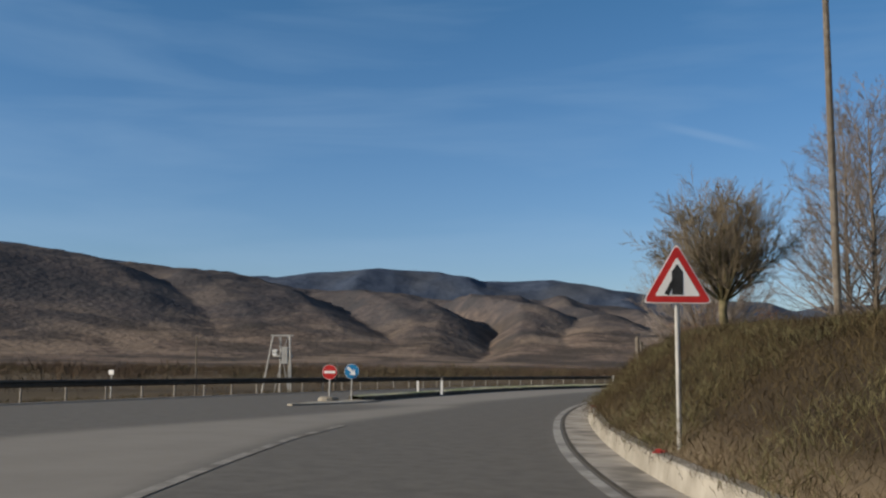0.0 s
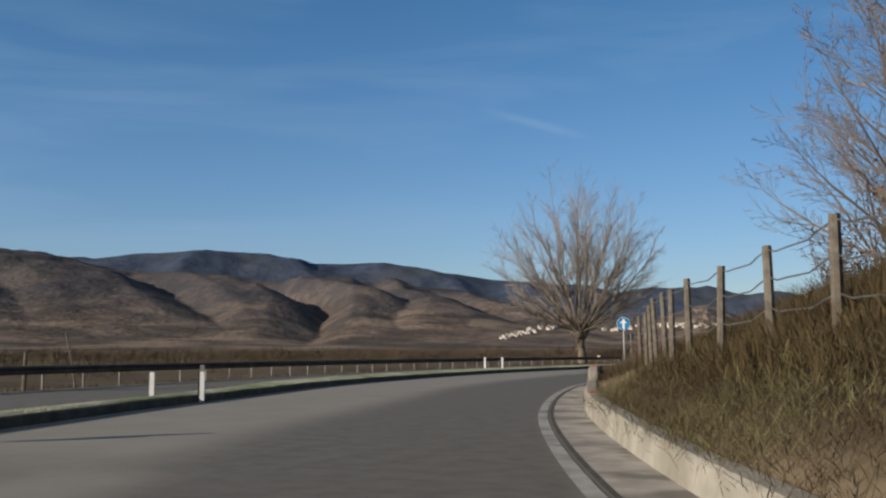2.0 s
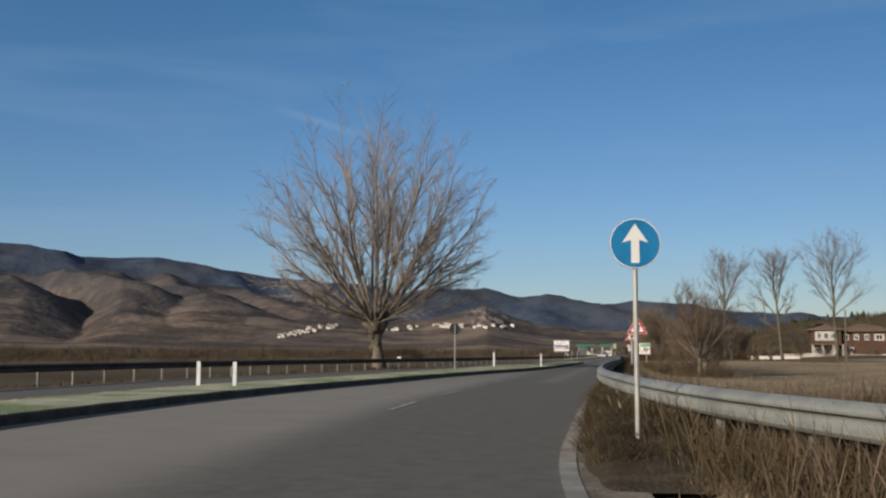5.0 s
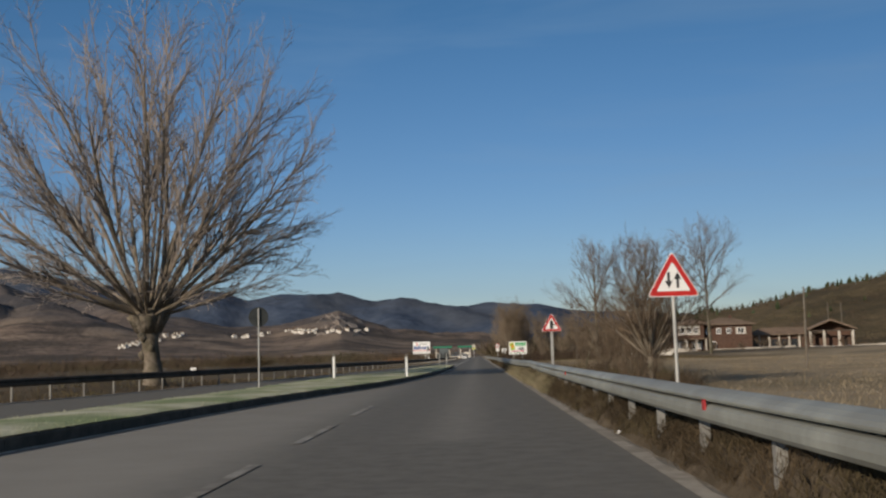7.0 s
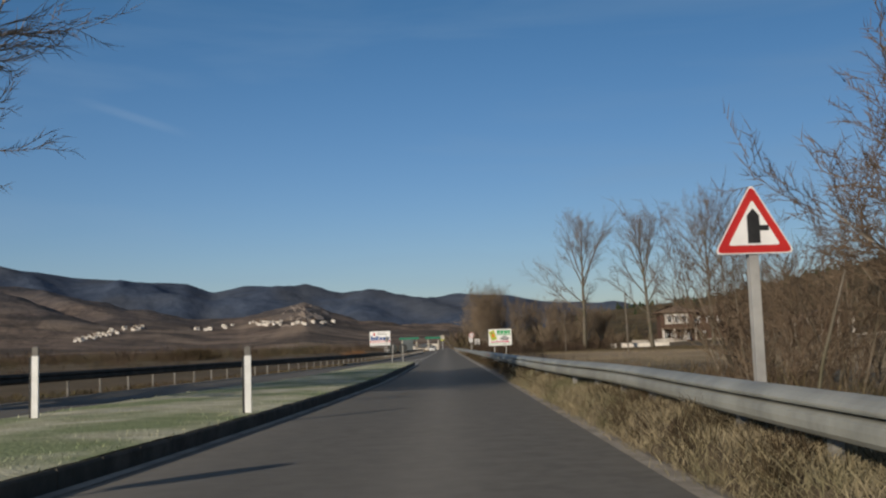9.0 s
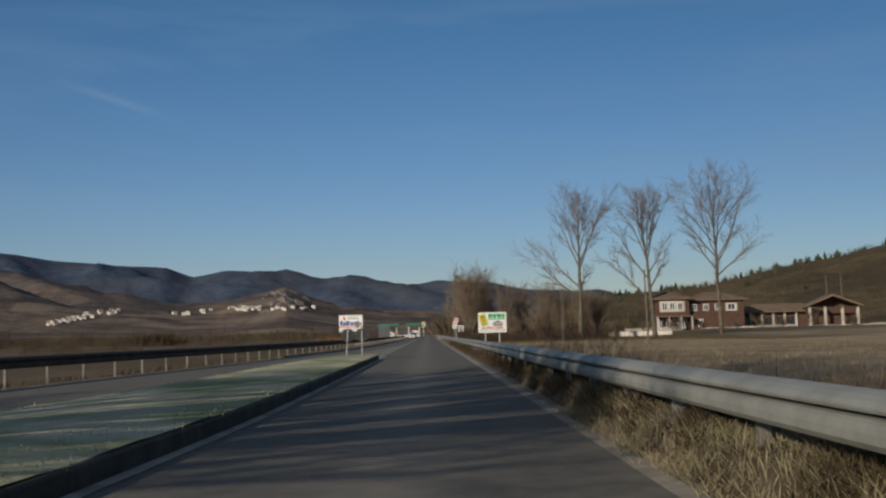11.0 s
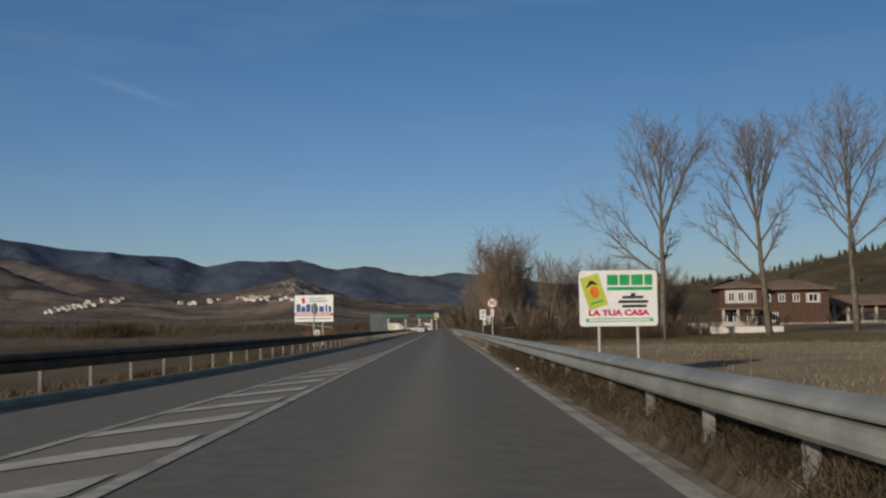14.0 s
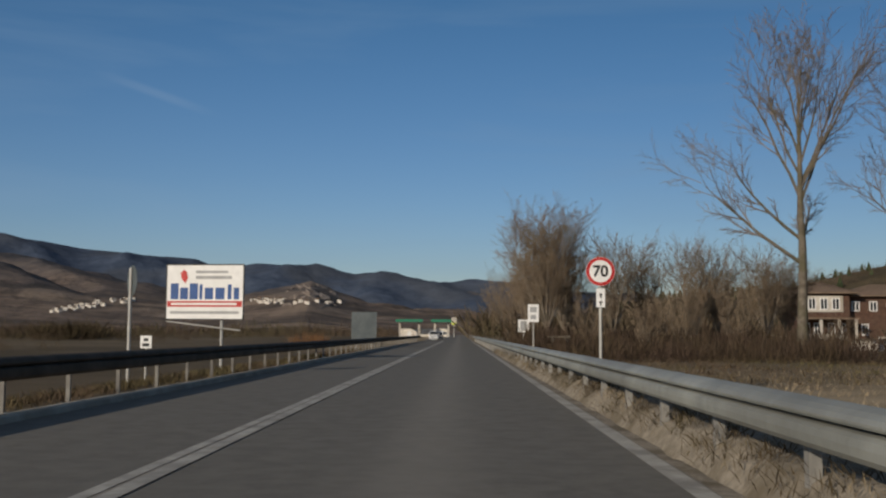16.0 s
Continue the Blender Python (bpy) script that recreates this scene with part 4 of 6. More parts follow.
def bare_tree(at, height, label, seed, fork=0.3, limbs=9, spread=34, width=1.0, mat=TWIG, bark=BARK, r0=None, name="bare_tree", group="", twigs=(7, 6, 4), lean=(0, 0), thin=0.005, lift=0.06):
    rng = random.Random(seed)
    t = thing(name, label, "tree", at, group=group)
    r0 = r0 or height * 0.016
    g = Geo()
    pts, rad = [], []
    top = height * 0.72
    for k in range(8):
        f = k / 7
        pts.append((lean[0] * f + 0.02 * height * noise.noise((f * 3, seed, 0.0)) * f, lean[1] * f + 0.02 * height * noise.noise((f * 3, seed, 5.0)) * f, -0.5 + f * (top + 0.5)))
        rad.append(r0 * (1.15 - 0.95 * f))
    g.tube(pts, rad, 8)
    part("trunk", g, bark, t, smooth=True)
    g = Geo()
    plan = [(0, 0, 0, lift), (twigs[0], 0.45, 34, 0.05), (twigs[1], 0.48, 36, 0.04), (twigs[2], 0.5, 36, 0.03)]
    for k in range(limbs):
        f = fork + (0.97 - fork) * (k + rng.random() * 0.5) / limbs
        i = min(int(f * 0.999 * 7), 6)
        b = Vector(pts[i]).lerp(Vector(pts[i + 1]), f * 7 - i)
        a = k * 2.4 + rng.uniform(-0.4, 0.4)
        tilt = radians(spread * rng.uniform(0.75, 1.25) * (1.1 - 0.55 * f))
        d = Vector((math.sin(tilt) * math.cos(a), math.sin(tilt) * math.sin(a), math.cos(tilt)))
        ln = height * (1.0 - 0.72 * f) * 0.62 * width * rng.uniform(0.85, 1.15) + height * 0.06
        limb(g, rng, b, d, ln, r0 * (1.0 - 0.75 * f) * 0.55, 0, plan, thin)
    part("crown", g, mat, t)
    return t


def poplar(at, height, label, seed, lean, low, fork, spread):
    """A bare trunk, a few long low limbs (share of the height, bearing, tilt, length share) and a head of ascending limbs."""
    rng = random.Random(seed)
    t = thing("poplar_tree", label, "tree", at, group="three tall poplars")
    pts, rad = [], []
    for k in range(10):
        f = k / 9
        pts.append((lean[0] * f + 0.012 * height * noise.noise((f * 4, seed, 0.0)), lean[1] * f + 0.012 * height * noise.noise((f * 4, seed, 5.0)), -0.6 + f * (height * 0.8 + 0.6)))
        rad.append(0.46 * (1.08 - 0.86 * f ** 0.9))
    part("trunk", Geo().tube(pts, rad, 9), PALE_BARK, t, smooth=True)
    plan = [(0, 0, 0, 0.10), (10, 0.40, 34, 0.07), (8, 0.46, 36, 0.05), (6, 0.5, 38, 0.03)]
    crown = Geo()

    def on_trunk(f):
        u = min(f / 0.8, 0.99) * 9
        i = int(u)
        return Vector(pts[i]).lerp(Vector(pts[i + 1]), u - i), rad[i]

    def grow(f, bearing, tilt, length, share, lift):
        b, r = on_trunk(f)
        a, q = radians(bearing), radians(tilt)
        stem = Geo()
        limb(crown, rng, b, Vector((math.sin(q) * math.cos(a), math.sin(q) * math.sin(a), math.cos(q))), length * height, r * share, 0, [(0, 0, 0, lift)] + plan[1:], 0.013, even=True, stem=stem, start=0.25, taper=1.3)
        part("limb", stem, PALE_BARK, t)

    for f, bearing, tilt, length in low:
        grow(f, bearing, tilt, length, 0.5, 0.07)
    for k in range(13):
        f = fork + (0.78 - fork) * (k / 12) ** 1.2
        grow(f, k * 137.5 + rng.uniform(-20, 20), spread * rng.uniform(0.75, 1.25) * (1.15 - 0.5 * k / 12), (1.02 - f) * rng.uniform(0.72, 0.9), 0.52, 0.05)
    part("crown", crown, TWIG, t, "ascending bare twigs")
    return t


def shrub(at, height, label, seed, stems=16, spread=30, mat=BRUSH, name="bare_shrub", group="roadside shrubs", plan_counts=(8, 7, 5), thin=0.005):
    rng = random.Random(seed)
    t = thing(name, label, "shrub", at, group=group)
    g, stem = Geo(), [Geo()]
    plan = [(0, 0, 0, 0.04), (plan_counts[0], 0.42, 30, 0.05), (plan_counts[1], 0.45, 34, 0.04), (plan_counts[2], 0.5, 34, 0.03)]
    for k in range(stems):
        a, rr = rng.uniform(0, 6.28), rng.uniform(0, height * 0.14)
        tilt = radians(spread * math.sqrt(rng.random()))
        d = Vector((math.sin(tilt) * math.cos(a), math.sin(tilt) * math.sin(a), math.cos(tilt)))
        if name == "bare_shrub" and k:
            stem.append(Geo())
        limb(g, rng, Vector((rr * math.cos(a), rr * math.sin(a), -0.3)), d, height * rng.uniform(0.58, 0.92), height * 0.007, 0, plan, thin, even=True, stem=stem[-1])
    for one in stem:
        part("stem" if name == "bare_shrub" else "trunk", one, BARK, t)
    part("crown", g, mat, t)
    return t


def vase_tree(at, label, height, seed, limbs=26, widest=72, mat=BRUSH, name="bare_tree", group="", thin=0.0045, trunk=0.2, twigs=(11, 9, 8), bark=None, stout=1.0):
    """A short trunk that forks low into many rising limbs with a round head of fine twigs."""
    rng = random.Random(seed)
    t = thing(name, label, "tree", at, group=group)
    k0 = height / 5.4
    f = height * trunk
    g = Geo()
    g.tube([(0.05, 0, -0.4), (0.0, 0, f * 0.3), (-0.03, 0, f * 0.75), (0.0, 0, f * 1.08)], [0.2 * k0 ** 0.2, 0.14 * k0 ** 0.2, 0.13 * k0 ** 0.2, 0.15 * k0 ** 0.2], 9)
    part("trunk", g, bark or BARK, t, smooth=True)
    g, stem = Geo(), []
    plan = [(0, 0, 0, 0.05), (twigs[0], 0.40, 32, 0.05), (twigs[1], 0.46, 36, 0.04), (twigs[2], 0.5, 38, 0.03)]
    c, ball = height * 0.56, height * 0.49
    for k in range(limbs):
        a = 2.4 * k
        tilt = radians(5 + (widest - 5) * (k / (limbs - 1)) ** 0.85)
        d = Vector((math.sin(tilt) * math.cos(a), math.sin(tilt) * math.sin(a), math.cos(tilt)))
        reach = (c - f) * math.cos(tilt) + math.sqrt(max(ball ** 2 - ((c - f) * math.sin(tilt)) ** 2, 0.1))
        stem.append(Geo())
        limb(g, rng, Vector((0, 0, f)), d, reach * rng.uniform(0.94, 1.06) * (0.60 + 0.22 * k / (limbs - 1)), rng.uniform(0.034, 0.055) * stout * k0 ** 0.4, 0, plan, thin, even=True, stem=stem[-1], wander=0.06)
    for one in stem:
        part("limb", one, bark or LIMB_BARK, t)
    part("crown", g, mat, t, "round head of fine bare twigs")
    return t


def leafy_remnant(at, height, label, seed):
    """A twiggy shrub that keeps some withered leaves."""
    t = shrub(at, height, label, seed, 14, 30, BRUSH, "withered_shrub", "withered shrubs", (6, 5, 3), 0.004)
    rng = random.Random(seed + 1)
    g = Geo()
    for k in range(420):
        a, rr, z = rng.uniform(0, 6.28), height * 0.42 * math.sqrt(rng.random()), height * rng.uniform(0.12, 0.95)
        rr *= 0.5 + 0.6 * z / height
        x, y, s, q = rr * math.cos(a), rr * math.sin(a), rng.uniform(0.012, 0.03), rng.uniform(0, 6.28)
        u, w = (s * math.cos(q), s * math.sin(q), s * rng.uniform(-1, 1)), (-s * 1.4 * math.sin(q), s * 1.4 * math.cos(q), -s * rng.random())
        i = len(g.v)
        g.v += [(x - u[0], y - u[1], z - u[2]), (x + w[0] * 0.6, y + w[1] * 0.6, z + w[2]), (x + u[0], y + u[1], z + u[2]), (x - w[0] * 0.6, y - w[1] * 0.6, z - w[2])]
        g.f.append((i, i + 1, i + 2, i + 3))
    part("withered_leaves", g, DEAD_LEAF, t, "withered reddish-brown leaves")
    return t


pollard((-16.0, 167.5, 0.25), "large pollarded willow with bare twigs, in grass behind the guardrail")
POPLARS = ((28.6, 349.5, 27.0, (0.1, 0.0), ((0.29, 180, 54, 0.40), (0.36, 160, 48, 0.33), (0.33, 60, 44, 0.22)), 0.47, 25),
           (43.0, 352.8, 27.5, (-1.9, 0.0), ((0.27, 185, 58, 0.40), (0.40, 170, 40, 0.38), (0.34, 10, 30, 0.26), (0.44, 330, 42, 0.24)), 0.52, 22),
           (57.8, 361.5, 32.0, (-0.8, 0.0), ((0.36, 5, 52, 0.36), (0.40, 180, 44, 0.30), (0.44, 30, 46, 0.34), (0.47, 200, 38, 0.3), (0.30, 250, 50, 0.2)), 0.46, 30))
for k, (x, y, h, lean, low, fork, spread) in enumerate(POPLARS):
    poplar((x, y, ground_z(x, y)), h, "tall bare poplar with pale ascending limbs", 40 + k, lean, low, fork, spread)
# trees on the bank
vase_tree((16.4, 67.3, ground_z(16.4, 67.3)), "round bare tree with olive-brown twigs on the grassy bank", 5.6, 19, 34, 60, OLIVE, thin=0.0048, twigs=(13, 10, 8), bark=MOSSY, stout=1.35)
for k, (y, o, h) in enumerate(((71.5, 5.2, 1.6), (69.5, 4.2, 1.0), (73.5, 4.8, 1.2), (89.5, 2.6, 1.0), (93.5, 3.2, 1.3), (97.5, 3.6, 1.2), (66.0, 6.8, 0.9), (92.0, 5.2, 1.8), (96.0, 6.4, 1.7))):
    leafy_remnant((line_right(y) + o, y, ground_z(line_right(y) + o, y)), h, "small shrub with withered brown leaves on the bank", 300 + 2 * k)
for k, (x, y, h, w) in enumerate(((15.0, 96.0, 19.5, 0.48), (17.2, 91.5, 18.5, 0.55), (20.8, 94.0, 18.0, 0.72))):
    bare_tree((x, y, ground_z(x, y)), h, "tall thin bare tree behind the bank", 62 + k, 0.08, 46, 50, w, TWIG, BARK, r0=0.17, twigs=(8, 7, 5), thin=0.007, group="trees behind the bank")
# shrubs beside the guardrail
vase_tree((8.9, 163.4, ground_z(8.9, 163.4)), "spreading bare tree with rising limbs beside the guardrail", 7.7, 83, 18, 56, BRUSH, thin=0.006, trunk=0.16, twigs=(10, 8, 7))
vase_tree((9.6, 167.6, ground_z(9.6, 167.6)), "spreading bare tree with rising limbs beside the guardrail", 5.6, 84, 14, 48, BRUSH, thin=0.006, trunk=0.16, twigs=(9, 8, 6))
for k, (x, y, h, s) in enumerate(((9.7, 172.0, 4.8, 22), (9.4, 177.0, 5.6, 24), (11.6, 185.0, 4.4, 20), (7.4, 157.6, 2.0, 14), (6.6, 167.0, 2.4, 14))):
    shrub((x, y, ground_z(x, y)), h, "tangled bare brown shrub beside the guardrail", 80 + k, s, 36)
# row of trees farther along the road
row = [(9.9, 372, 15.0), (12.6, 381, 13.0), (9.4, 388, 12.5), (16.8, 372, 12.0), (20.5, 376, 10.5), (24.8, 370, 11.5), (11.2, 404, 11.5), (10.4, 425, 12), (10, 450, 12), (11, 480, 12), (10, 520, 12), (28, 374, 10.0), (32, 370, 10.5), (36, 376, 9.5),
       (12, 354, 4.5), (16.5, 352, 5.0), (14.2, 376, 8.5), (22.5, 364, 7.0), (26.5, 362, 6.5)]
for k, (x, y, h) in enumerate(row):
    if y < 400 and h > 9:
        vase_tree((x, y, -0.4), "dense bare brown roadside tree with a narrow domed head", h, 120 + k, 34 if k == 0 else 22, 25, HAZEL, "roadside_tree", "row of roadside trees", 0.012, 0.12, (10, 8, 6) if k == 0 else (8, 7, 5))
    else:
        shrub((x, y, -0.4), h, "dense bare brown roadside tree", 120 + k, 14, 17, HAZEL, "roadside_tree", "row of roadside trees", (8, 6, 5), 0.013)


# ---- guardrails ----
def wave():
    """Outline of a W-beam: out from the face, and up."""
    front = [(-0.03, 0.515), (-0.065, 0.525), (-0.088, 0.55), (-0.092, 0.60), (-0.086, 0.645), (-0.06, 0.665), (0.015, 0.676), (0.015, 0.695), (-0.06, 0.704), (-0.088, 0.712), (-0.088, 0.728), (-0.066, 0.752), (-0.022, 0.778), (0.03, 0.796), (0.06, 0.80)]
    return front + [(x + 0.012, z - 0.012) for x, z in front[::-1]]


def rail_lift(y):
    return float(np.interp(y, [100, 115, 150, 195, 250, 300], [0.025, 0.03, 0.03, 0.035, 0.01, 0.0]))


def guardrail(name, edge, y0, y1, side, steel, post_mat, label, spacing=2.29, deep=1.0, slim=0.045):
    """side: +1 where the face looks to -x, -1 where it looks to +x."""
    t = thing(name, label, "guardrail")
    prof = wave()
    y = y0
    far = Geo()
    while y < y1:
        ye = min(y + 5.4, y1)
        g = Geo()
        rows = []
        for q in np.linspace(y, ye, 4):
            rows.append([(edge(q) + side * px, q, 0.80 + rail_lift(q) * (side > 0) - (0.80 - pz) * (deep if side > 0 else float(np.interp(q, [150, 230], [1.0, deep])))) for px, pz in prof + prof[:1]])
        g.strip(rows)
        if ye < 400:
            part("beam", g, steel, t)
        else:
            n = len(far.v)
            far.v += g.v
            far.f += [tuple(i + n for i in f) for f in g.f]
        y = ye
    if far.v:
        tagged(part("far_beams", far, steel, t), kind="stuff")
    wide = 0.042 if side > 0 else 0.035
    pm = Geo().slab([(-wide, -slim), (wide, -slim), (wide, slim), (wide - 0.008, slim), (wide - 0.008, 0.008 - slim), (0.008 - wide, 0.008 - slim), (0.008 - wide, slim), (-wide, slim)], -0.5, 0.70)
    pm.v = [(x, z, y) for x, y, z in pm.v]
    pm.f = [f[::-1] for f in pm.f]
    pm = pm.mesh("post", post_mat)
    y = y0 + 1.74
    while y < min(y1, 420):
        ob = part("post", pm, None, t)
        ob.location = (edge(y) + side * 0.14, y, 0.0)
        y += spacing
    return t


rail_edge = lane([(97, 5.6), (100, 4.6), (104, 3.95), (107, 3.6), (112, 3.12), (117, 2.92), (126, 2.8), (138, 2.88), (150, 3.0), (158, 3.12), (163, 3.3), (166, 3.35), (170, 3.05), (178, 2.95), (190, 2.9), (215, 2.9), (300, 2.9), (900, 2.9)])
right_rail = guardrail("guardrail_verge", rail_edge, 97.0, 430.0, 1, STEEL, POST_STEEL, "galvanised steel guardrail on short posts along the verge")
for y in (125.2, 139.5, 201.4, 251.6):
    ob = part("rail_reflector", Geo().box(-0.075, -0.06, -0.05, 0.05, 0.62, 0.71, 0.02), REFLECTOR, right_rail, "small red reflector")
    ob.location = (rail_edge(y) - 0.022, y, rail_lift(y))
guardrail("guardrail_far_side", rail_left, 39.0, 430.0, -1, DARK_RAIL, DARK_POST, "steel guardrail, coloured dark for its shaded face, on dull posts", deep=1.18, slim=0.03, spacing=2.4)


# ---- earth bank under the verge rail ----
def verge_z(x, y):
    """Height of the low weedy earth ridge that the rail's posts stand in."""
    o = x - line_right(min(max(y, 97), 420))
    if not 98 < y < 330 or not 0.2 < o < 3.2:
        return -1.0
    tall = float(np.interp(y, [98, 103, 136, 142, 180, 190, 240, 262, 330], [0.0, 0.36, 0.36, 0.36, 0.36, 0.38, 0.37, 0.34, 0.26]))
    tall *= 1 + 0.35 * noise.noise((x * 1.1, y * 0.7, 3.0)) + 0.25 * noise.noise((x * 3.0, y * 2.2, 6.0))
    edge = float(np.interp(y, [150, 195], [0.2, 0.3])) + 0.07 * noise.noise((y * 0.9, 2.0, 0.0)) + 0.05 * noise.noise((y * 3.1, 5.0, 0.0))
    return -0.04 + tall * smooth01((o - edge) / 0.3) - (tall + 0.3) * smooth01((o - 1.5) / 1.7)


offsets = (0.2, 0.28, 0.36, 0.44, 0.52, 0.62, 0.75, 0.95, 1.2, 1.5, 1.9, 2.4, 3.1)
def ridge(y0, y1):
    return Geo().strip([[(line_right(y) + o, y, verge_z(line_right(y) + o, y)) for o in offsets] for y in np.arange(y0, y1 + 0.1, 0.5)])


setting("verge_ridge", ridge(98.5, 268.5), EARTH, "low earth ridge with dead weeds under the guardrail", "ground", smooth=True)
setting("sandy_verge", ridge(268.5, 329.5), SAND, "pale sandy earth under the guardrail", "ground", smooth=True)


# ---- road signs ----
def rounded(points, r, n=3):
    out = []
    m = len(points)
    for i, p in enumerate(points):
        a, b = Vector(points[i - 1]), Vector(points[(i + 1) % m])
        p = Vector(p)
        u, w = (a - p).normalized(), (b - p).normalized()
        half = u.angle(w) / 2
        k = r / math.tan(half)
        s, e = p + u * k, p + w * k
        for j in range(n + 1):
            t = j / n
            out.append(tuple(s * (1 - t) ** 2 + p * 2 * t * (1 - t) + e * t * t))
    return out


def ring(r, n=28):
    return [(r * math.cos(2 * math.pi * k / n), r * math.sin(2 * math.pi * k / n)) for k in range(n)]


def flat_text(name, words, size, mat, parent, x, z, y, bold=0.0, stretch=1.0):
    cu = bpy.data.curves.new(name, "FONT")
    cu.body, cu.size, cu.align_x, cu.align_y, cu.offset, cu.extrude = words, size, "CENTER", "CENTER", bold, 0.001
    tmp = bpy.data.objects.new("tmp", cu)
    scene.collection.objects.link(tmp)
    me = bpy.data.meshes.new_from_object(tmp.evaluated_get(bpy.context.evaluated_depsgraph_get()))
    bpy.data.objects.remove(tmp)
    me.name = name
    me.materials.clear()
    me.materials.append(mat)
    ob = part(name, me, None, parent)
    ob.location = (x, y, z)
    ob.rotation_euler = (radians(90), 0, 0)
    ob.scale = (stretch, 1, 1)
    return ob


def arrow(x, z, up, h, w):
    s = 1 if up else -1
    return [(x - w * 0.16, z - s * h / 2), (x + w * 0.16, z - s * h / 2), (x + w * 0.16, z + s * h * 0.08), (x + w / 2, z + s * h * 0.02), (x, z + s * h / 2), (x - w / 2, z + s * h * 0.02), (x - w * 0.16, z + s * h * 0.08)]


def triangle_sign(at, turn, bottom, symbol, label, post_r=0.03, side=0.9, square=False, foot=0.0):
    t = thing("warning_sign", label, "road sign", at, turn)
    h = side * 0.866
    tri = [(-side / 2, bottom), (side / 2, bottom), (0, bottom + h)]

    def inset(k):
        c = (0, bottom + h / 3)
        return [(c[0] + (x - c[0]) * k, c[1] + (z - c[1]) * k) for x, z in tri]

    part("post", Geo().box(-post_r, post_r, 0.02, 0.02 + 2 * post_r, -0.5 + foot, bottom + h * 0.75) if square else Geo().tube([(0, 0.04, -0.5 + foot), (0, 0.04, bottom + h * 0.75)], [post_r] * 2, 10), GREY_POLE, t)
    part("back_plate", Geo().slab(rounded(tri, 0.05), -0.002, 0.012), SIGN_BACK, t)
    part("white_rim", Geo().slab(rounded(tri, 0.05), -0.008, -0.003), SIGN_WHITE, t)
    part("red_border", Geo().slab(rounded(inset(0.95), 0.045), -0.012, -0.009), RED, t)
    part("white_field", Geo().slab(rounded(inset(0.64), 0.02), -0.016, -0.013), SIGN_WHITE, t)
    c = bottom + h * 0.36
    sh = []
    if symbol == "two_way":
        sh = [arrow(-0.075, c, False, 0.27, 0.13), arrow(0.075, c, True, 0.27, 0.13)]
    elif symbol == "merge":
        sh = [[(-0.07, c - 0.17), (0.07, c - 0.17), (0.07, c + 0.12), (0.0, c + 0.22), (-0.07, c + 0.12)], [(-0.17, c - 0.16), (-0.11, c - 0.18), (-0.02, c + 0.02), (-0.05, c + 0.06)]]
    elif symbol == "side":
        sh = [[(-0.07, c - 0.17), (0.07, c - 0.17), (0.07, c + 0.14), (0.0, c + 0.22), (-0.07, c + 0.14)], [(0.0701, c - 0.03), (0.17, c - 0.03), (0.17, c + 0.03), (0.0701, c + 0.03)]]
    for o in sh:
        part("symbol", Geo().slab(o, -0.02, -0.017), BLACK, t)
    return t


def disc_sign(at, turn, zc, r, kind, label, post_h=None, post_r=0.03, flip=False, back=SIGN_BACK):
    t = thing("round_sign", label, "road sign", at, turn)
    side = -0.035 if flip else 0.045
    part("post", Geo().tube([(0, side, -0.4), (0.0, side, post_h or zc + r * 0.8)], [post_r] * 2, 10), GREY_POLE, t)
    part("back_plate", Geo().slab([(x, z + zc) for x, z in ring(r)], 0.0, 0.012), back, t)
    if flip:
        return t
    part("face", Geo().slab([(x, z + zc) for x, z in ring(r * 0.99)], -0.006, -0.001), {"no_entry": SIGN_WHITE, "limit": SIGN_WHITE}.get(kind, SIGN_WHITE), t)
    if kind == "no_entry":
        part("red_disc", Geo().slab([(x, z + zc) for x, z in ring(r * 0.95)], -0.010, -0.007), RED, t)
        part("white_bar", Geo().box(-r * 0.75, r * 0.75, -0.014, -0.011, zc - r * 0.17, zc + r * 0.17), SIGN_WHITE, t)
    elif kind == "limit":
        part("red_ring", Geo().slab([(x, z + zc) for x, z in ring(r * 0.97)], -0.010, -0.007), RED, t)
        part("white_disc", Geo().slab([(x, z + zc) for x, z in ring(r * 0.76)], -0.014, -0.011), SIGN_WHITE, t)
        flat_text("numerals", "70", r * 1.05, BLACK, t, 0, zc - r * 0.02, -0.017, 0.012)
    else:
        part("blue_disc", Geo().slab([(x, z + zc) for x, z in ring(r * 0.95)], -0.010, -0.007), BLUE, t)
        a = part("arrow", Geo().slab(arrow(0, 0, True, r * 1.55, r * 1.0), -0.014, -0.011), SIGN_WHITE, t)
        a.location = (0, 0, zc)
        if kind == "keep_right":
            a.rotation_euler = (0, radians(135), 0)
    return t


triangle_sign((21.95, 47.15, 0.28), 33, 1.85, "merge", "red-bordered triangular merge sign on a grey post on the bank")
triangle_sign((4.15, 133.4, -0.15), 2, 2.20, "two_way", "red-bordered triangular two-way traffic sign behind the guardrail")
triangle_sign((4.08, 160.15, -0.15), 3, 2.26, "side", "red-bordered triangular side-road sign on a thick square post", 0.052, 0.92, True)
disc_sign((3.75, 101.4, 0.1), 8, 2.38, 0.30, "ahead", "round blue sign with a white arrow, at the wall's end")
disc_sign((1.25, 65.6, 0.12), 28, 1.05, 0.30, "no_entry", "round red no-entry sign on the island's nose", post_r=0.035)
disc_sign((1.72, 66.4, 0.12), 28, 1.08, 0.30, "keep_right", "round blue arrow sign on the island's nose")
disc_sign((-3.14, 217.4, 0.13), 3, 1.05, 0.32, "", "grey round sign back on a leaning post at the island's tip", 1.33, flip=True).rotation_euler = (0, radians(4), radians(3))
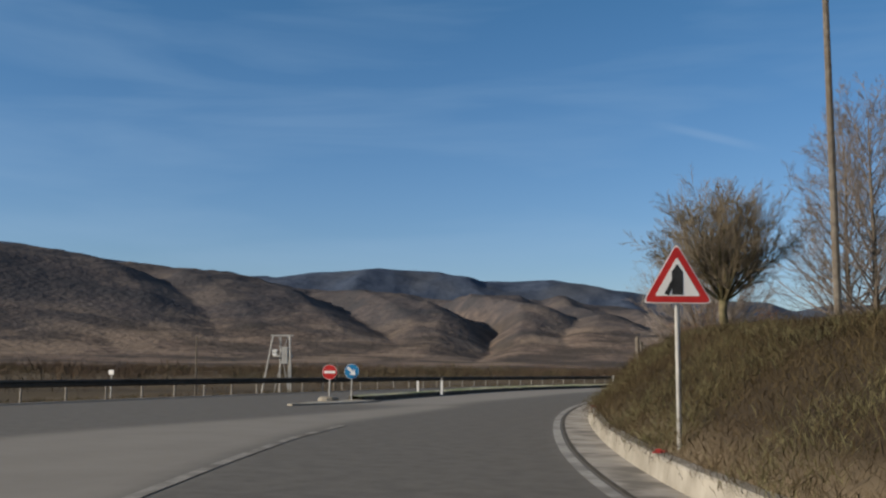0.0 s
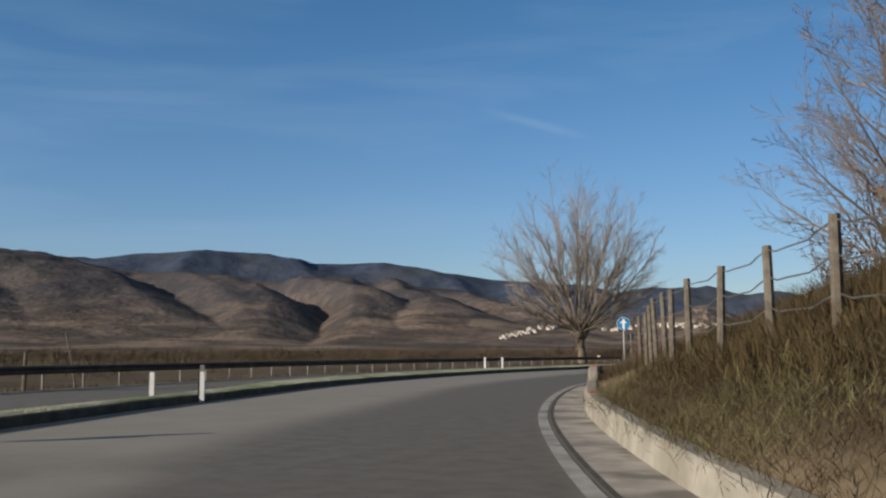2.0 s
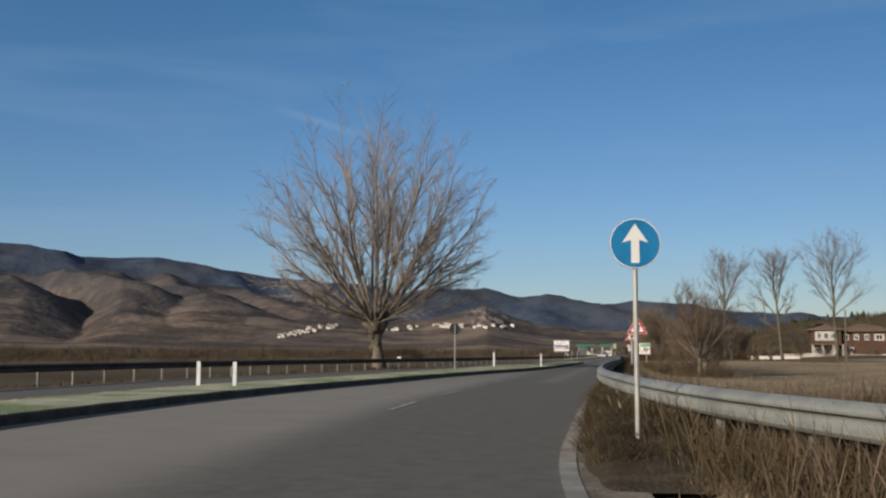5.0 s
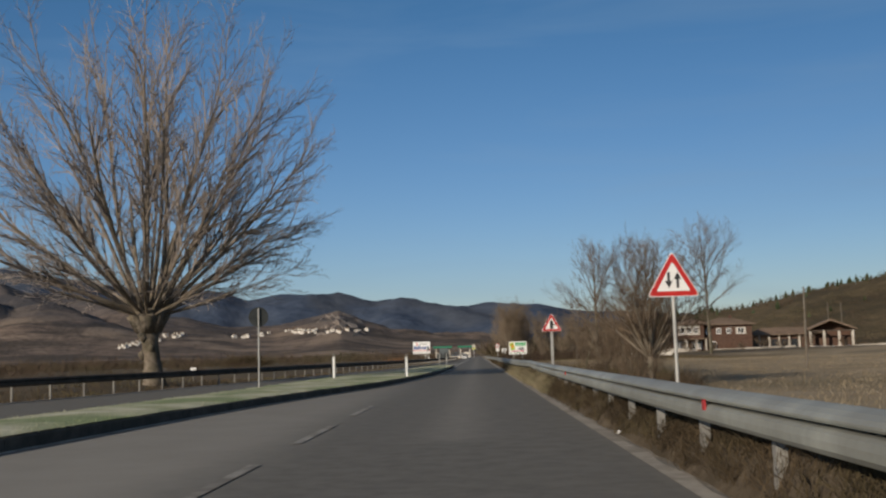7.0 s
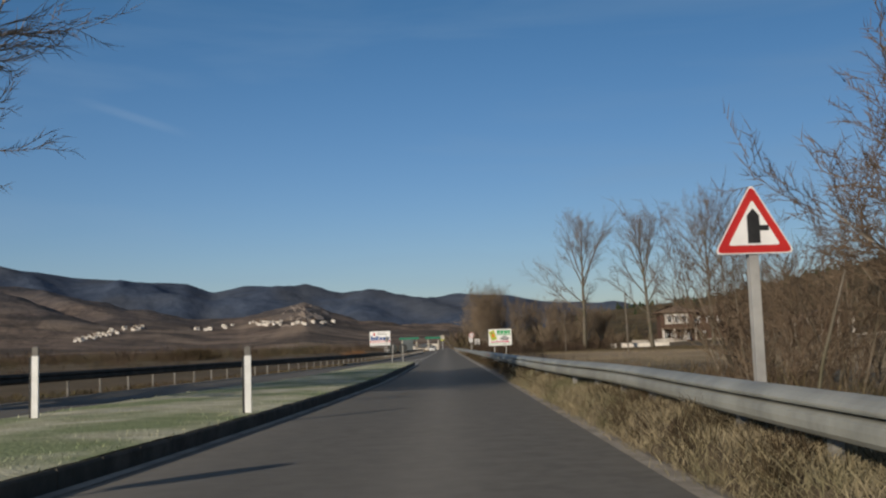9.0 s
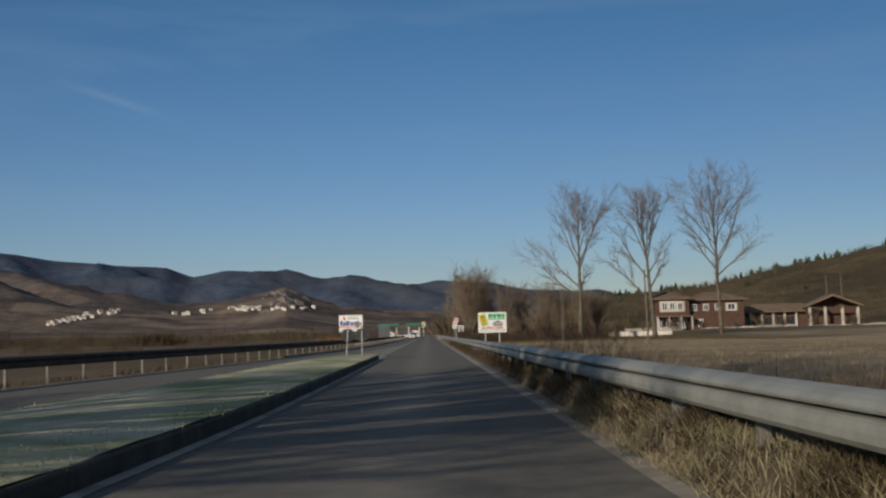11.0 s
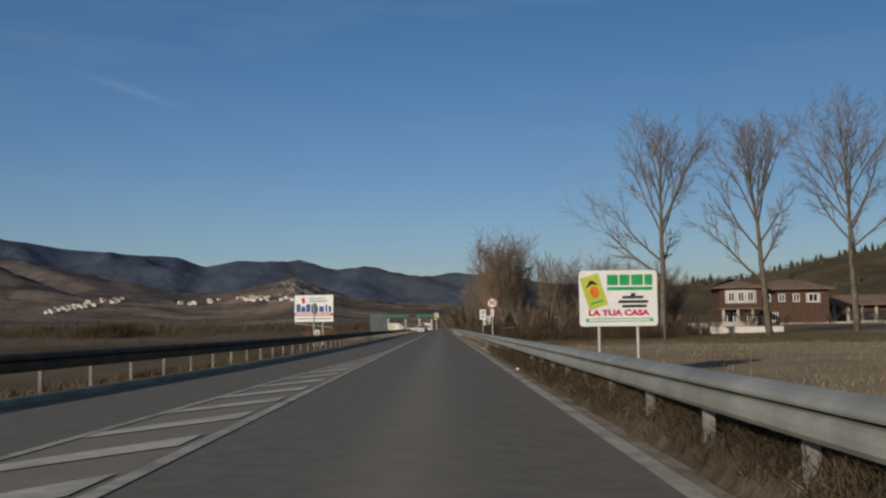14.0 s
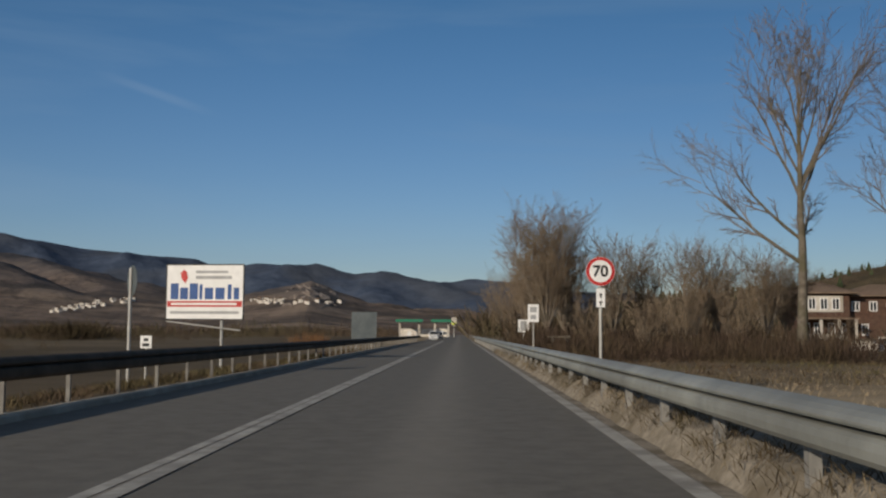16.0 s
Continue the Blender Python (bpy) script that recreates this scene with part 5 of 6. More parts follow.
disc_sign((-2.37, 217.25, 0.13), -3, 1.05, 0.32, "", "grey back of a round sign at the island's tip", 1.28, flip=True)
disc_sign((-7.15, 152.6, 0.15), 20, 2.62, 0.36, "", "grey back of a round sign on a tall island post", 2.92, flip=True)
disc_sign((-8.15, 295.4, -0.4), -54, 2.95, 0.42, "", "grey back of a round sign behind the far guardrail", 3.3, 0.05, flip=True, back=DULL_BACK)
limit = disc_sign((4.31, 293.5, -0.2), 1, 2.95, 0.37, "limit", "round red-ringed speed limit sign 70 behind the guardrail", post_r=0.04)
plate = part("plate", Geo().box(-0.11, 0.11, -0.02, -0.008, 2.05, 2.52), SIGN_WHITE, limit, "small white plate")
for z in (2.16, 2.34):
    part("plate_mark", Geo().slab(arrow(0, z, True, 0.13, 0.1), -0.026, -0.022), BLACK, plate)
nose = tagged(part("concrete_block", Geo().tube([(1.25, 65.55, 0.0), (1.25, 65.55, 0.16), (1.25, 65.55, 0.22)], [0.42, 0.40, 0.30], 12), CONCRETE), "pale concrete block under the no-entry sign", "concrete block")


def info_board(at, turn, w, h, z0, label, marks, legs=1, name="info_board"):
    t = thing(name, label, "road sign", at, turn)
    for k in range(legs):
        x = 0 if legs == 1 else (-0.3 + 0.6 * k) * w
        part("post", Geo().tube([(x, 0.05, -0.6), (x, 0.05, z0 + h * 0.9)], [0.035] * 2, 8), GREY_POLE, t)
    part("panel", Geo().box(-w / 2, w / 2, 0.0, 0.015, z0, z0 + h), SIGN_WHITE, t)
    for x0, x1, za, zb, m in marks:
        part("mark", Geo().box(x0 * w, x1 * w, -0.006, -0.001, z0 + za * h, z0 + zb * h), m, t)
    return t


info_board((4.95, 325.0, -0.4), 1, 0.62, 1.0, 2.25, "white roadside plate with dark marks on a post", [(-0.3, 0.3, 0.55, 0.85, GREY_INK), (-0.25, 0.25, 0.15, 0.4, GREY_INK)])
info_board((7.6, 375.0, -0.4), 1, 1.15, 1.35, 1.75, "white roadside plate with dark marks on a post", [(-0.3, 0.3, 0.1, 0.9, GREY_INK)])
info_board((-8.1, 296.6, -0.4), 0, 0.32, 0.36, 1.1, "small white plate with dark marks on a short post", [(-0.2, 0.2, 0.55, 0.8, BLACK), (-0.3, 0.3, 0.15, 0.4, BLACK)])
info_board((-7.2, 351.0, -0.5), 0, 2.1, 2.5, 0.9, "large dull grey sign back on two posts", [(-0.5, 0.5, 0.0, 1.0, DULL_BACK)], 2, "sign_board")
info_board((8.5, 491.0, -0.4), 0, 1.9, 1.5, 1.9, "white board on two posts beside the road far off", [(0.2, 0.45, 0.1, 0.5, MAGENTA)], 2, "sign_board")
info_board((-12.9, 66.5, -0.6), 20, 0.26, 0.22, 1.55, "small white plate on a thin post behind the guardrail", [])


# ---- delineator posts ----
def delineator(at, h, label, turn=0, band=True):
    t = thing("delineator", label, "delineator", at, turn, "white delineators")
    part("stake", Geo().box(-0.055, 0.055, -0.03, 0.03, -0.1, h, 0.012), WHITE, t)
    if band:
        part("band", Geo().box(-0.092, -0.056, -0.034, 0.034, 0.05, h * 0.98), BLACK, t, "black side strip")
        part("cap", Geo().box(-0.05, 0.05, -0.028, 0.028, h + 0.002, h + 0.16, 0.02), DARK_POST, t, "dark cap")
    return t


delineator((-2.3, 77.0, 0.14), 0.60, "short white delineator on the traffic island", 25, False)
delineator((-1.05, 77.3, 0.14), 0.62, "short white delineator with a dark strip on the traffic island", 25)
delineator((-9.2, 118.2, 0.14), 0.80, "white delineator on the traffic island", 15, False)
delineator((-7.75, 117.5, 0.14), 0.80, "white delineator on the traffic island", 15, False)
delineator((-6.4, 166.2, 0.15), 1.12, "tall white delineator with a dark strip on the traffic island", 4)
delineator((-2.75, 166.1, 0.14), 1.02, "tall white delineator with a dark strip on the traffic island", 4)


# ---- billboards ----
def billboard(at, turn, w, h, z0, label, rim):
    t = thing("billboard", label, "billboard", at, turn)
    part("panel", Geo().box(-w / 2, w / 2, 0.0, 0.06, z0, z0 + h, 0.0), SIGN_BACK, t)
    part("sheet", Geo().slab(rounded([(-w / 2, z0), (w / 2, z0), (w / 2, z0 + h), (-w / 2, z0 + h)], rim), -0.008, -0.002), SIGN_WHITE, t)
    return t


green_board = billboard((6.47, 257.1, 0.0), 1, 2.5, 1.78, 1.13, "white advertising billboard with green, crimson and lime print on two posts", 0.12)
bw, bh, bz = 2.5, 1.78, 1.13


def print_bar(board, u0, u1, v0, v1, mat, lift=0.012):
    """A printed block; u from the left and v from the top, as shares of the sheet."""
    return part("print", Geo().box((u0 - 0.5) * bw, (u1 - 0.5) * bw, -lift, -lift + 0.003, bz + (1 - v1) * bh, bz + (1 - v0) * bh), mat, board)


for x in (-0.62, 0.62):
    part("post", Geo().tube([(x, 0.09, -0.9), (x, 0.09, 2.6)], [0.05] * 2, 8), GREY_POLE, green_board)
for u0, u1 in ((0.36, 0.50), (0.52, 0.65), (0.67, 0.82), (0.84, 0.94)):
    print_bar(green_board, u0, u1, 0.08, 0.27, GREEN)
print_bar(green_board, 0.36, 0.94, 0.30, 0.36, GREEN)
for v, u0, u1 in ((0.41, 0.66, 0.72), (0.46, 0.55, 0.82), (0.54, 0.50, 0.88), (0.62, 0.55, 0.86)):
    print_bar(green_board, u0, u1, v, v + 0.05, BLACK)
print_bar(green_board, 0.08, 0.94, 0.86, 0.92, GREEN)
print_bar(green_board, 0.12, 0.90, 0.875, 0.905, SIGN_WHITE, 0.016)
flat_text("slogan", "LA TUA CASA", 0.24, MAGENTA, green_board, 0.0, bz + bh * 0.235, -0.014, 0.014, 1.3)
lime = part("lime_card", Geo().box(-0.31, 0.31, -0.012, -0.009, -0.53, 0.53), LIME, green_board, "tilted lime-green card")
lime.location, lime.rotation_euler = (-0.78, 0, bz + bh * 0.62), (0, radians(-17), 0)
part("emblem", Geo().slab([(x * 0.8 + 0.02, z - 0.02) for x, z in ring(0.19, 16)], -0.018, -0.014), ORANGE, lime)
part("emblem_bird", Geo().slab([(-0.22, 0.16), (0.0, 0.24), (0.22, 0.16), (0.05, 0.36), (-0.05, 0.36)], -0.02, -0.0185), BLACK, lime)
part("lime_stripe", Geo().box(-0.2, 0.2, -0.018, -0.014, -0.38, -0.32), GREEN, lime)

blue_board = billboard((-10.2, 311.0, 0.0), -6, 3.4, 2.3, 1.74, "white advertising billboard with navy and red print on one post", 0.02)
bw, bh, bz = 3.4, 2.3, 1.74
for x in (0.76,):
    part("post", Geo().tube([(x, 0.10, -1.0), (x, 0.10, 3.6)], [0.07] * 2, 8), GREY_POLE, blue_board)
for z in (bz - 0.05, bz + bh):
    part("rim", Geo().box(-bw / 2 - 0.04, bw / 2 + 0.04, -0.02, 0.06, z, z + 0.05), BLACK, blue_board)
for x in (-bw / 2 - 0.04, bw / 2):
    part("rim", Geo().box(x, x + 0.04, -0.02, 0.06, bz, bz + bh), BLACK, blue_board)
part("brace", Geo().tube([(-1.68, 0.0, bz - 0.12), (1.68, -0.2, bz - 0.5)], [0.035] * 2, 6), GREY_POLE, blue_board)
for u0, u1, v0 in ((0.05, 0.155, 0.34), (0.175, 0.28, 0.42), (0.30, 0.41, 0.34), (0.43, 0.47, 0.36), (0.50, 0.61, 0.42), (0.64, 0.76, 0.42), (0.80, 0.85, 0.36), (0.88, 0.95, 0.42)):
    print_bar(blue_board, u0, u1, v0, 0.64, NAVY)
print_bar(blue_board, 0.01, 0.99, 0.67, 0.78, RED)
print_bar(blue_board, 0.06, 0.92, 0.705, 0.745, SIGN_WHITE, 0.016)
print_bar(blue_board, 0.05, 0.95, 0.86, 0.91, GREY_INK)
print_bar(blue_board, 0.38, 0.80, 0.10, 0.15, GREY_INK)
print_bar(blue_board, 0.38, 0.85, 0.20, 0.26, GREY_INK)
part("emblem", Geo().slab([(-1.05, bz + 1.72), (-0.88, bz + 1.52), (-0.76, bz + 1.75), (-0.82, bz + 2.0), (-0.95, bz + 2.12), (-1.1, bz + 1.95)], -0.012, -0.009), RED, blue_board)


# ---- fence on the bank ----
random.seed(31)
fence = thing("wire_fence", "leaning wooden fence posts with sagging barbed wire on the bank", "fence")
tops = []
for y in (63.1, 65.1, 67.2, 69.4, 71.6, 74.0, 76.0, 78.2, 80.2, 82.1, 84.4, 86.8, 91.6, 96.4):
    x = line_right(y) + 2.65 + random.uniform(-0.08, 0.08)
    z = ground_z(x, y)
    h = float(np.interp(y, [62, 72, 80, 88, 95, 100], [2.36, 2.42, 2.36, 2.25, 2.05, 1.8])) + random.uniform(-0.06, 0.06) - z
    lx, ly = random.uniform(-0.09, 0.05), random.uniform(-0.12, 0.12)
    part("fence_post", Geo().tube([(x, y, z - 0.3), (x + lx * 0.5, y + ly * 0.5, z + h * 0.5), (x + lx, y + ly, z + h)], [0.062, 0.058, 0.055], 7), WOOD, fence)
    tops.append((x, y, z, lx, ly, h))
for k in range(len(tops) - 1):
    a, b = tops[k], tops[k + 1]
    for f in (0.96, 0.7, 0.42):
        pts = []
        for j in range(7):
            t = j / 6
            pts.append((a[0] + a[3] * f + (b[0] + b[3] * f - a[0] - a[3] * f) * t, a[1] + a[4] * f + (b[1] + b[4] * f - a[1] - a[4] * f) * t,
                        (a[2] + a[5] * f) * (1 - t) + (b[2] + b[5] * f) * t - 0.32 * t * (1 - t) + 0.015 * math.sin(j * 2.2)))
        part("wire", Geo().tube(pts, [0.011] * 7, 3, False), WIRE, fence)


# ---- poles ----
def utility_pole(at, h, label, lean=(0, 0), r=0.11, arms=False):
    t = thing("utility_pole", label, "utility pole", at)
    part("shaft", Geo().tube([(0, 0, -0.6), (lean[0] * 0.5, lean[1] * 0.5, h / 2), (lean[0], lean[1], h)], [r, r * 0.85, r * 0.65], 9), WOOD, t)
    if arms:
        part("insulator", Geo().tube([(lean[0], lean[1], h), (lean[0], lean[1], h + 0.18)], [0.05, 0.03], 7), WHITE, t)
    return t


utility_pole((22.28, 55.3, bank_top(55) - 0.3), 10.0, "tall weathered wooden utility pole on the bank", (-0.02, 0.1), 0.08, True)
utility_pole((21.0, 260.5, -0.6), 7.2, "weathered wooden pole in the dry field", (-0.15, 0), 0.10)
utility_pole((20.1, 311.4, -0.5), 7.3, "thin grey pole among the scrub", (0, 0), 0.08)
tagged(part("leaning_stick", Geo().tube([(5.6, 163.0, -0.3), (5.9, 163.2, 0.8), (6.35, 163.3, 2.1)], [0.03, 0.025, 0.018], 6), PALE_BARK), "pale dead stick leaning among the shrubs", "stick")
utility_pole((23.7, 186.8, -0.5), 5.8, "weathered wooden pole in the dry field", (0.1, 0), 0.09)
for x in (135.0, 140.0):
    utility_pole((x, 500.0, -1.0), 18.5, "tall pale pole beside the barn", (0, 0), 0.2)
wire_a = Geo()
for dz in (0.0, -0.25):
    wire_a.tube([(22.25, 55.4, 11.3 + dz), (30, 45, 10.6 + dz), (40, 32, 11.2 + dz)], [0.012] * 3, 3, False)
tagged(part("overhead_wire", wire_a, BLACK), "dark overhead wire from the utility pole", "wire")

# transformer on its frame of posts
frame_at = (-13.6, 79.3, -0.7)
tf = thing("transformer_frame", "grey transformer on a frame of four posts", "transformer", frame_at, 30)
for x, y, dx in ((-0.55, 0, -0.25), (-0.2, 0.5, 0), (0.35, 0.4, 0), (0.5, -0.2, 0.05)):
    part("leg", Geo().tube([(x + dx * 3, y, -0.4), (x, y, 4.0)], [0.06, 0.05], 7), GREY_POLE, tf)
part("crossbar", Geo().box(-0.7, 0.65, -0.05, 0.05, 3.9, 4.0), GREY_POLE, tf)
part("crossbar", Geo().box(-0.6, 0.6, 0.3, 0.4, 2.7, 2.8), GREY_POLE, tf)
part("tank", Geo().box(0.0, 0.34, -0.1, 0.2, 2.3, 3.3, 0.05), GREY_POLE, tf, "slim grey tank")
for x, z0, z1 in ((-0.45, 0.6, 3.9), (0.42, 0.6, 3.9)):
    part("brace", Geo().tube([(x, 0.1, z0), (-x * 0.6, 0.2, z1)], [0.025] * 2, 5), GREY_POLE, tf)
for z in (2.9, 3.1):
    part("insulator", Geo().box(-0.55, -0.3, -0.15, 0.15, z - 0.15, z + 0.02, 0.03), WHITE, tf)
utility_pole((-17.2, 76.0, -0.7), 3.9, "thin grey post behind the far guardrail", (-0.1, 0), 0.06)
utility_pole((-12.6, 83.0, -0.7), 1.95, "short weathered post behind the far guardrail", (0.03, 0), 0.09)
utility_pole((-20.7, 94.2, -0.8), 3.0, "leaning thin post behind the far guardrail", (-0.9, 0), 0.05)


# ---- farmhouses ----
def window(parent, x, z, w, h, y, frame_mat=SIGN_WHITE):
    wdw = part("window", Geo().box(x - w / 2, x + w / 2, y - 0.08, y - 0.03, z, z + h), frame_mat, parent, "white-framed window")
    part("pane", Geo().box(x - w / 2 + 0.14, x - 0.06, y - 0.1, y - 0.085, z + 0.14, z + h - 0.14), GLASS, wdw)
    part("pane", Geo().box(x + 0.06, x + w / 2 - 0.14, y - 0.1, y - 0.085, z + 0.14, z + h - 0.14), GLASS, wdw)


def hip_roof(x0, x1, y0, y1, z0, z1, over=0.9):
    g = Geo()
    a, b, c, d = x0 - over, x1 + over, y0 - over, y1 + over
    m, k = (c + d) / 2, (d - c) / 2
    g.v += [(a, c, z0), (b, c, z0), (b, d, z0), (a, d, z0), (a + k, m, z1), (b - k, m, z1), (a, c, z0 - 0.25), (b, c, z0 - 0.25), (b, d, z0 - 0.25), (a, d, z0 - 0.25)]
    g.f += [(0, 1, 5, 4), (1, 2, 5), (2, 3, 4, 5), (3, 0, 4), (0, 6, 7, 1), (1, 7, 8, 2), (2, 8, 9, 3), (3, 9, 6, 0), (9, 8, 7, 6)]
    return g


def farmhouse(at, turn):
    t = thing("farmhouse", "two-storey brown farmhouse with white windows and tiled hip roofs", "house", at, turn)
    part("wall", Geo().box(-9.5, -2.5, -2.0, 7.0, -1.5, 8.6), BRICK, t)
    part("wall", Geo().box(-2.5, 9.0, 0.0, 8.5, -1.5, 8.2), BRICK, t)
    part("roof", hip_roof(-9.5, -2.5, -2.0, 7.0, 8.6, 10.6, 1.0), ROOF, t)
    part("roof", hip_roof(-2.4, 9.0, 0.0, 8.5, 8.2, 10.3, 1.0), ROOF, t)
    part("loggia", Geo().box(-8.6, -3.4, -2.14, -2.03, 5.2, 8.0), OLD_STUCCO, t, "pale upper loggia")
    for x in (-7.6, -6.0, -4.4):
        window(t, x, 5.6, 1.1, 2.0, -2.15)
    for x in (-8.4, -6.9, -5.0, -3.6):
        window(t, x, 1.0, 1.0, 2.3, -2.0)
    for x in (-1.2, 1.2, 3.6):
        window(t, x, 5.4, 1.1, 1.7, 0.0)
    part("shutter", Geo().box(5.2, 7.6, -0.06, -0.01, 5.2, 7.2), OLD_STUCCO, t)
    window(t, 6.4, 5.4, 1.6, 1.7, -0.04)
    part("porch_wall", Geo().box(5.4, 7.8, -0.07, -0.02, 0.6, 3.8), BRICK, t)
    window(t, 0.0, 1.2, 1.0, 2.0, 0.0)
    part("chimney", Geo().box(4.2, 4.9, 3.6, 4.3, 9.0, 11.0), BRICK, t)
    part("porch", Geo().box(-9.8, -2.0, -5.0, -2.05, 3.9, 4.2), ROOF, t, "tiled porch roof")
    for x in (-9.4, -7.0, -4.6, -2.4):
        part("pillar", Geo().box(x - 0.18, x + 0.18, -4.8, -4.45, -1.0, 3.9), OLD_STUCCO, t)
    return t


farmhouse((86.5, 480, -0.2), -6).scale = (1.5, 1.4, 1.22)
barn = thing("barn", "long low barn with a gabled timber porch", "barn", (122.0, 484, -0.2), -12)
barn.scale = (1.35, 1.35, 1.3)
part("wall", Geo().box(-16, 2, 2, 9, -1.5, 4.6), BRICK, barn)
part("roof", hip_roof(-16, 4, 1.0, 9.5, 4.6, 6.6, 0.8), ROOF, barn)
part("gable_roof", Geo().slab([(-1.0, 5.6), (5.5, 8.4), (12.0, 5.6), (12.0, 5.2), (5.5, 7.9), (-1.0, 5.2)], -2.5, 9), ROOF, barn)
part("gable_wall", Geo().slab([(0, 5.3), (5.5, 7.7), (11, 5.3), (11, -1.5), (0, -1.5)], 2.4, 8.6), BRICK, barn)
for x in (0.2, 3.6, 7.4, 10.8):
    part("pillar", Geo().box(x - 0.3, x + 0.3, -2.2, -1.6, -1.5, 5.3), OLD_STUCCO, barn)
part("beam", Geo().box(0, 11, -2.2, -1.7, 4.9, 5.3), DARK_WOOD, barn)
# dark panels set on the wall give the shade inside the doorways
for x in (-14, -11.4, -8.8, -6.2, -3.6):
    part("opening", Geo().box(x - 0.8, x + 0.8, 1.90, 1.98, 0.0, 3.2), GLASS, barn, "dark panel for the shade inside a doorway")
    part("pillar", Geo().box(x + 0.95, x + 1.45, 1.3, 1.8, -1.5, 4.4), OLD_STUCCO, barn)
yard = thing("yard_wall", "low pale wall in front of the farm buildings", "wall", (0, 0, 0))
for k in range(18):
    x = 59 + 5.7 * k
    yy = 462 + 0.1 * k
    if k in (3, 9):
        continue
    part("wall_panel", Geo().box(x, x + 5.6, yy, yy + 0.35, -1.2, 1.25 + 0.25 * math.sin(k)), OLD_STUCCO, yard)


# ---- growth round the farm ----
for k, (x, y, h) in enumerate(((54.0, 449.0, 4.2), (63.5, 453.0, 3.2), (72.0, 456.0, 4.6), (79.5, 452.0, 3.0), (97.0, 455.0, 4.8), (104.0, 458.0, 3.4), (113.0, 457.0, 5.2), (126.0, 460.0, 3.6), (88.0, 447.0, 2.6), (49.0, 440.0, 3.4))):
    shrub((x, y, ground_z(x, y)), h, "dense dark brown garden shrub before the farmhouse", 400 + k, 14, 42, BRUSH, "garden_shrub", "garden shrubs", (6, 5, 4), 0.022)


# ---- filling station far along the road ----
station = thing("filling_station", "small filling station with green canopies on white columns", "filling station", (-12, 605, 0))
for x0, x1 in ((-9.0, 0.0), (3.0, 10.0)):
    part("canopy", Geo().box(x0, x1, 0, 8, 5.1, 5.5), OLD_STUCCO, station)
    part("fascia", Geo().box(x0 - 0.1, x1 + 0.1, -0.1, -0.02, 5.0, 5.9), CANOPY_GREEN, station, "green fascia")
    for x in (x0 + 1.2, x1 - 1.2):
        part("column", Geo().box(x - 0.35, x + 0.35, 2, 2.8, 0, 5.1), OLD_STUCCO, station)
    part("pump", Geo().box((x0 + x1) / 2 - 0.5, (x0 + x1) / 2 + 0.5, 1.0, 1.8, 0, 1.9, 0.05), SIGN_WHITE, station)
part("kiosk", Geo().box(-8, 9, 10, 15, 0, 2.8), STUCCO, station)
price = thing("price_sign", "whitish roadside price sign with a yellow band on a post", "sign", (-1.0, 560, 0))
part("panel", Geo().box(-0.75, 0.75, 0, 0.2, 3.6, 5.9, 0.0), OLD_STUCCO, price)
part("band", Geo().box(-0.7, 0.7, -0.03, -0.005, 3.7, 4.4, 0.0), LIME, price, "yellow band")
part("post", Geo().tube([(0, 0.1, 0), (0, 0.1, 3.7)], [0.12] * 2, 8), GREY_POLE, price)


# ---- garden wall before the farm ----
wall_low = thing("garden_wall", "low whitish rendered garden wall before the farm", "wall", (40.0, 366.0, -0.8))
for x0, x1, top in ((-9.0, -2.4, 1.38), (-1.2, 9.2, 1.42)):
    part("wall", Geo().box(x0, x1, -0.14, 0.14, 0.0, top, 0.02), STUCCO, wall_low)
    part("coping", Geo().box(x0 - 0.05, x1 + 0.05, -0.19, 0.19, top + 0.002, top + 0.09, 0.015), CONCRETE, wall_low)


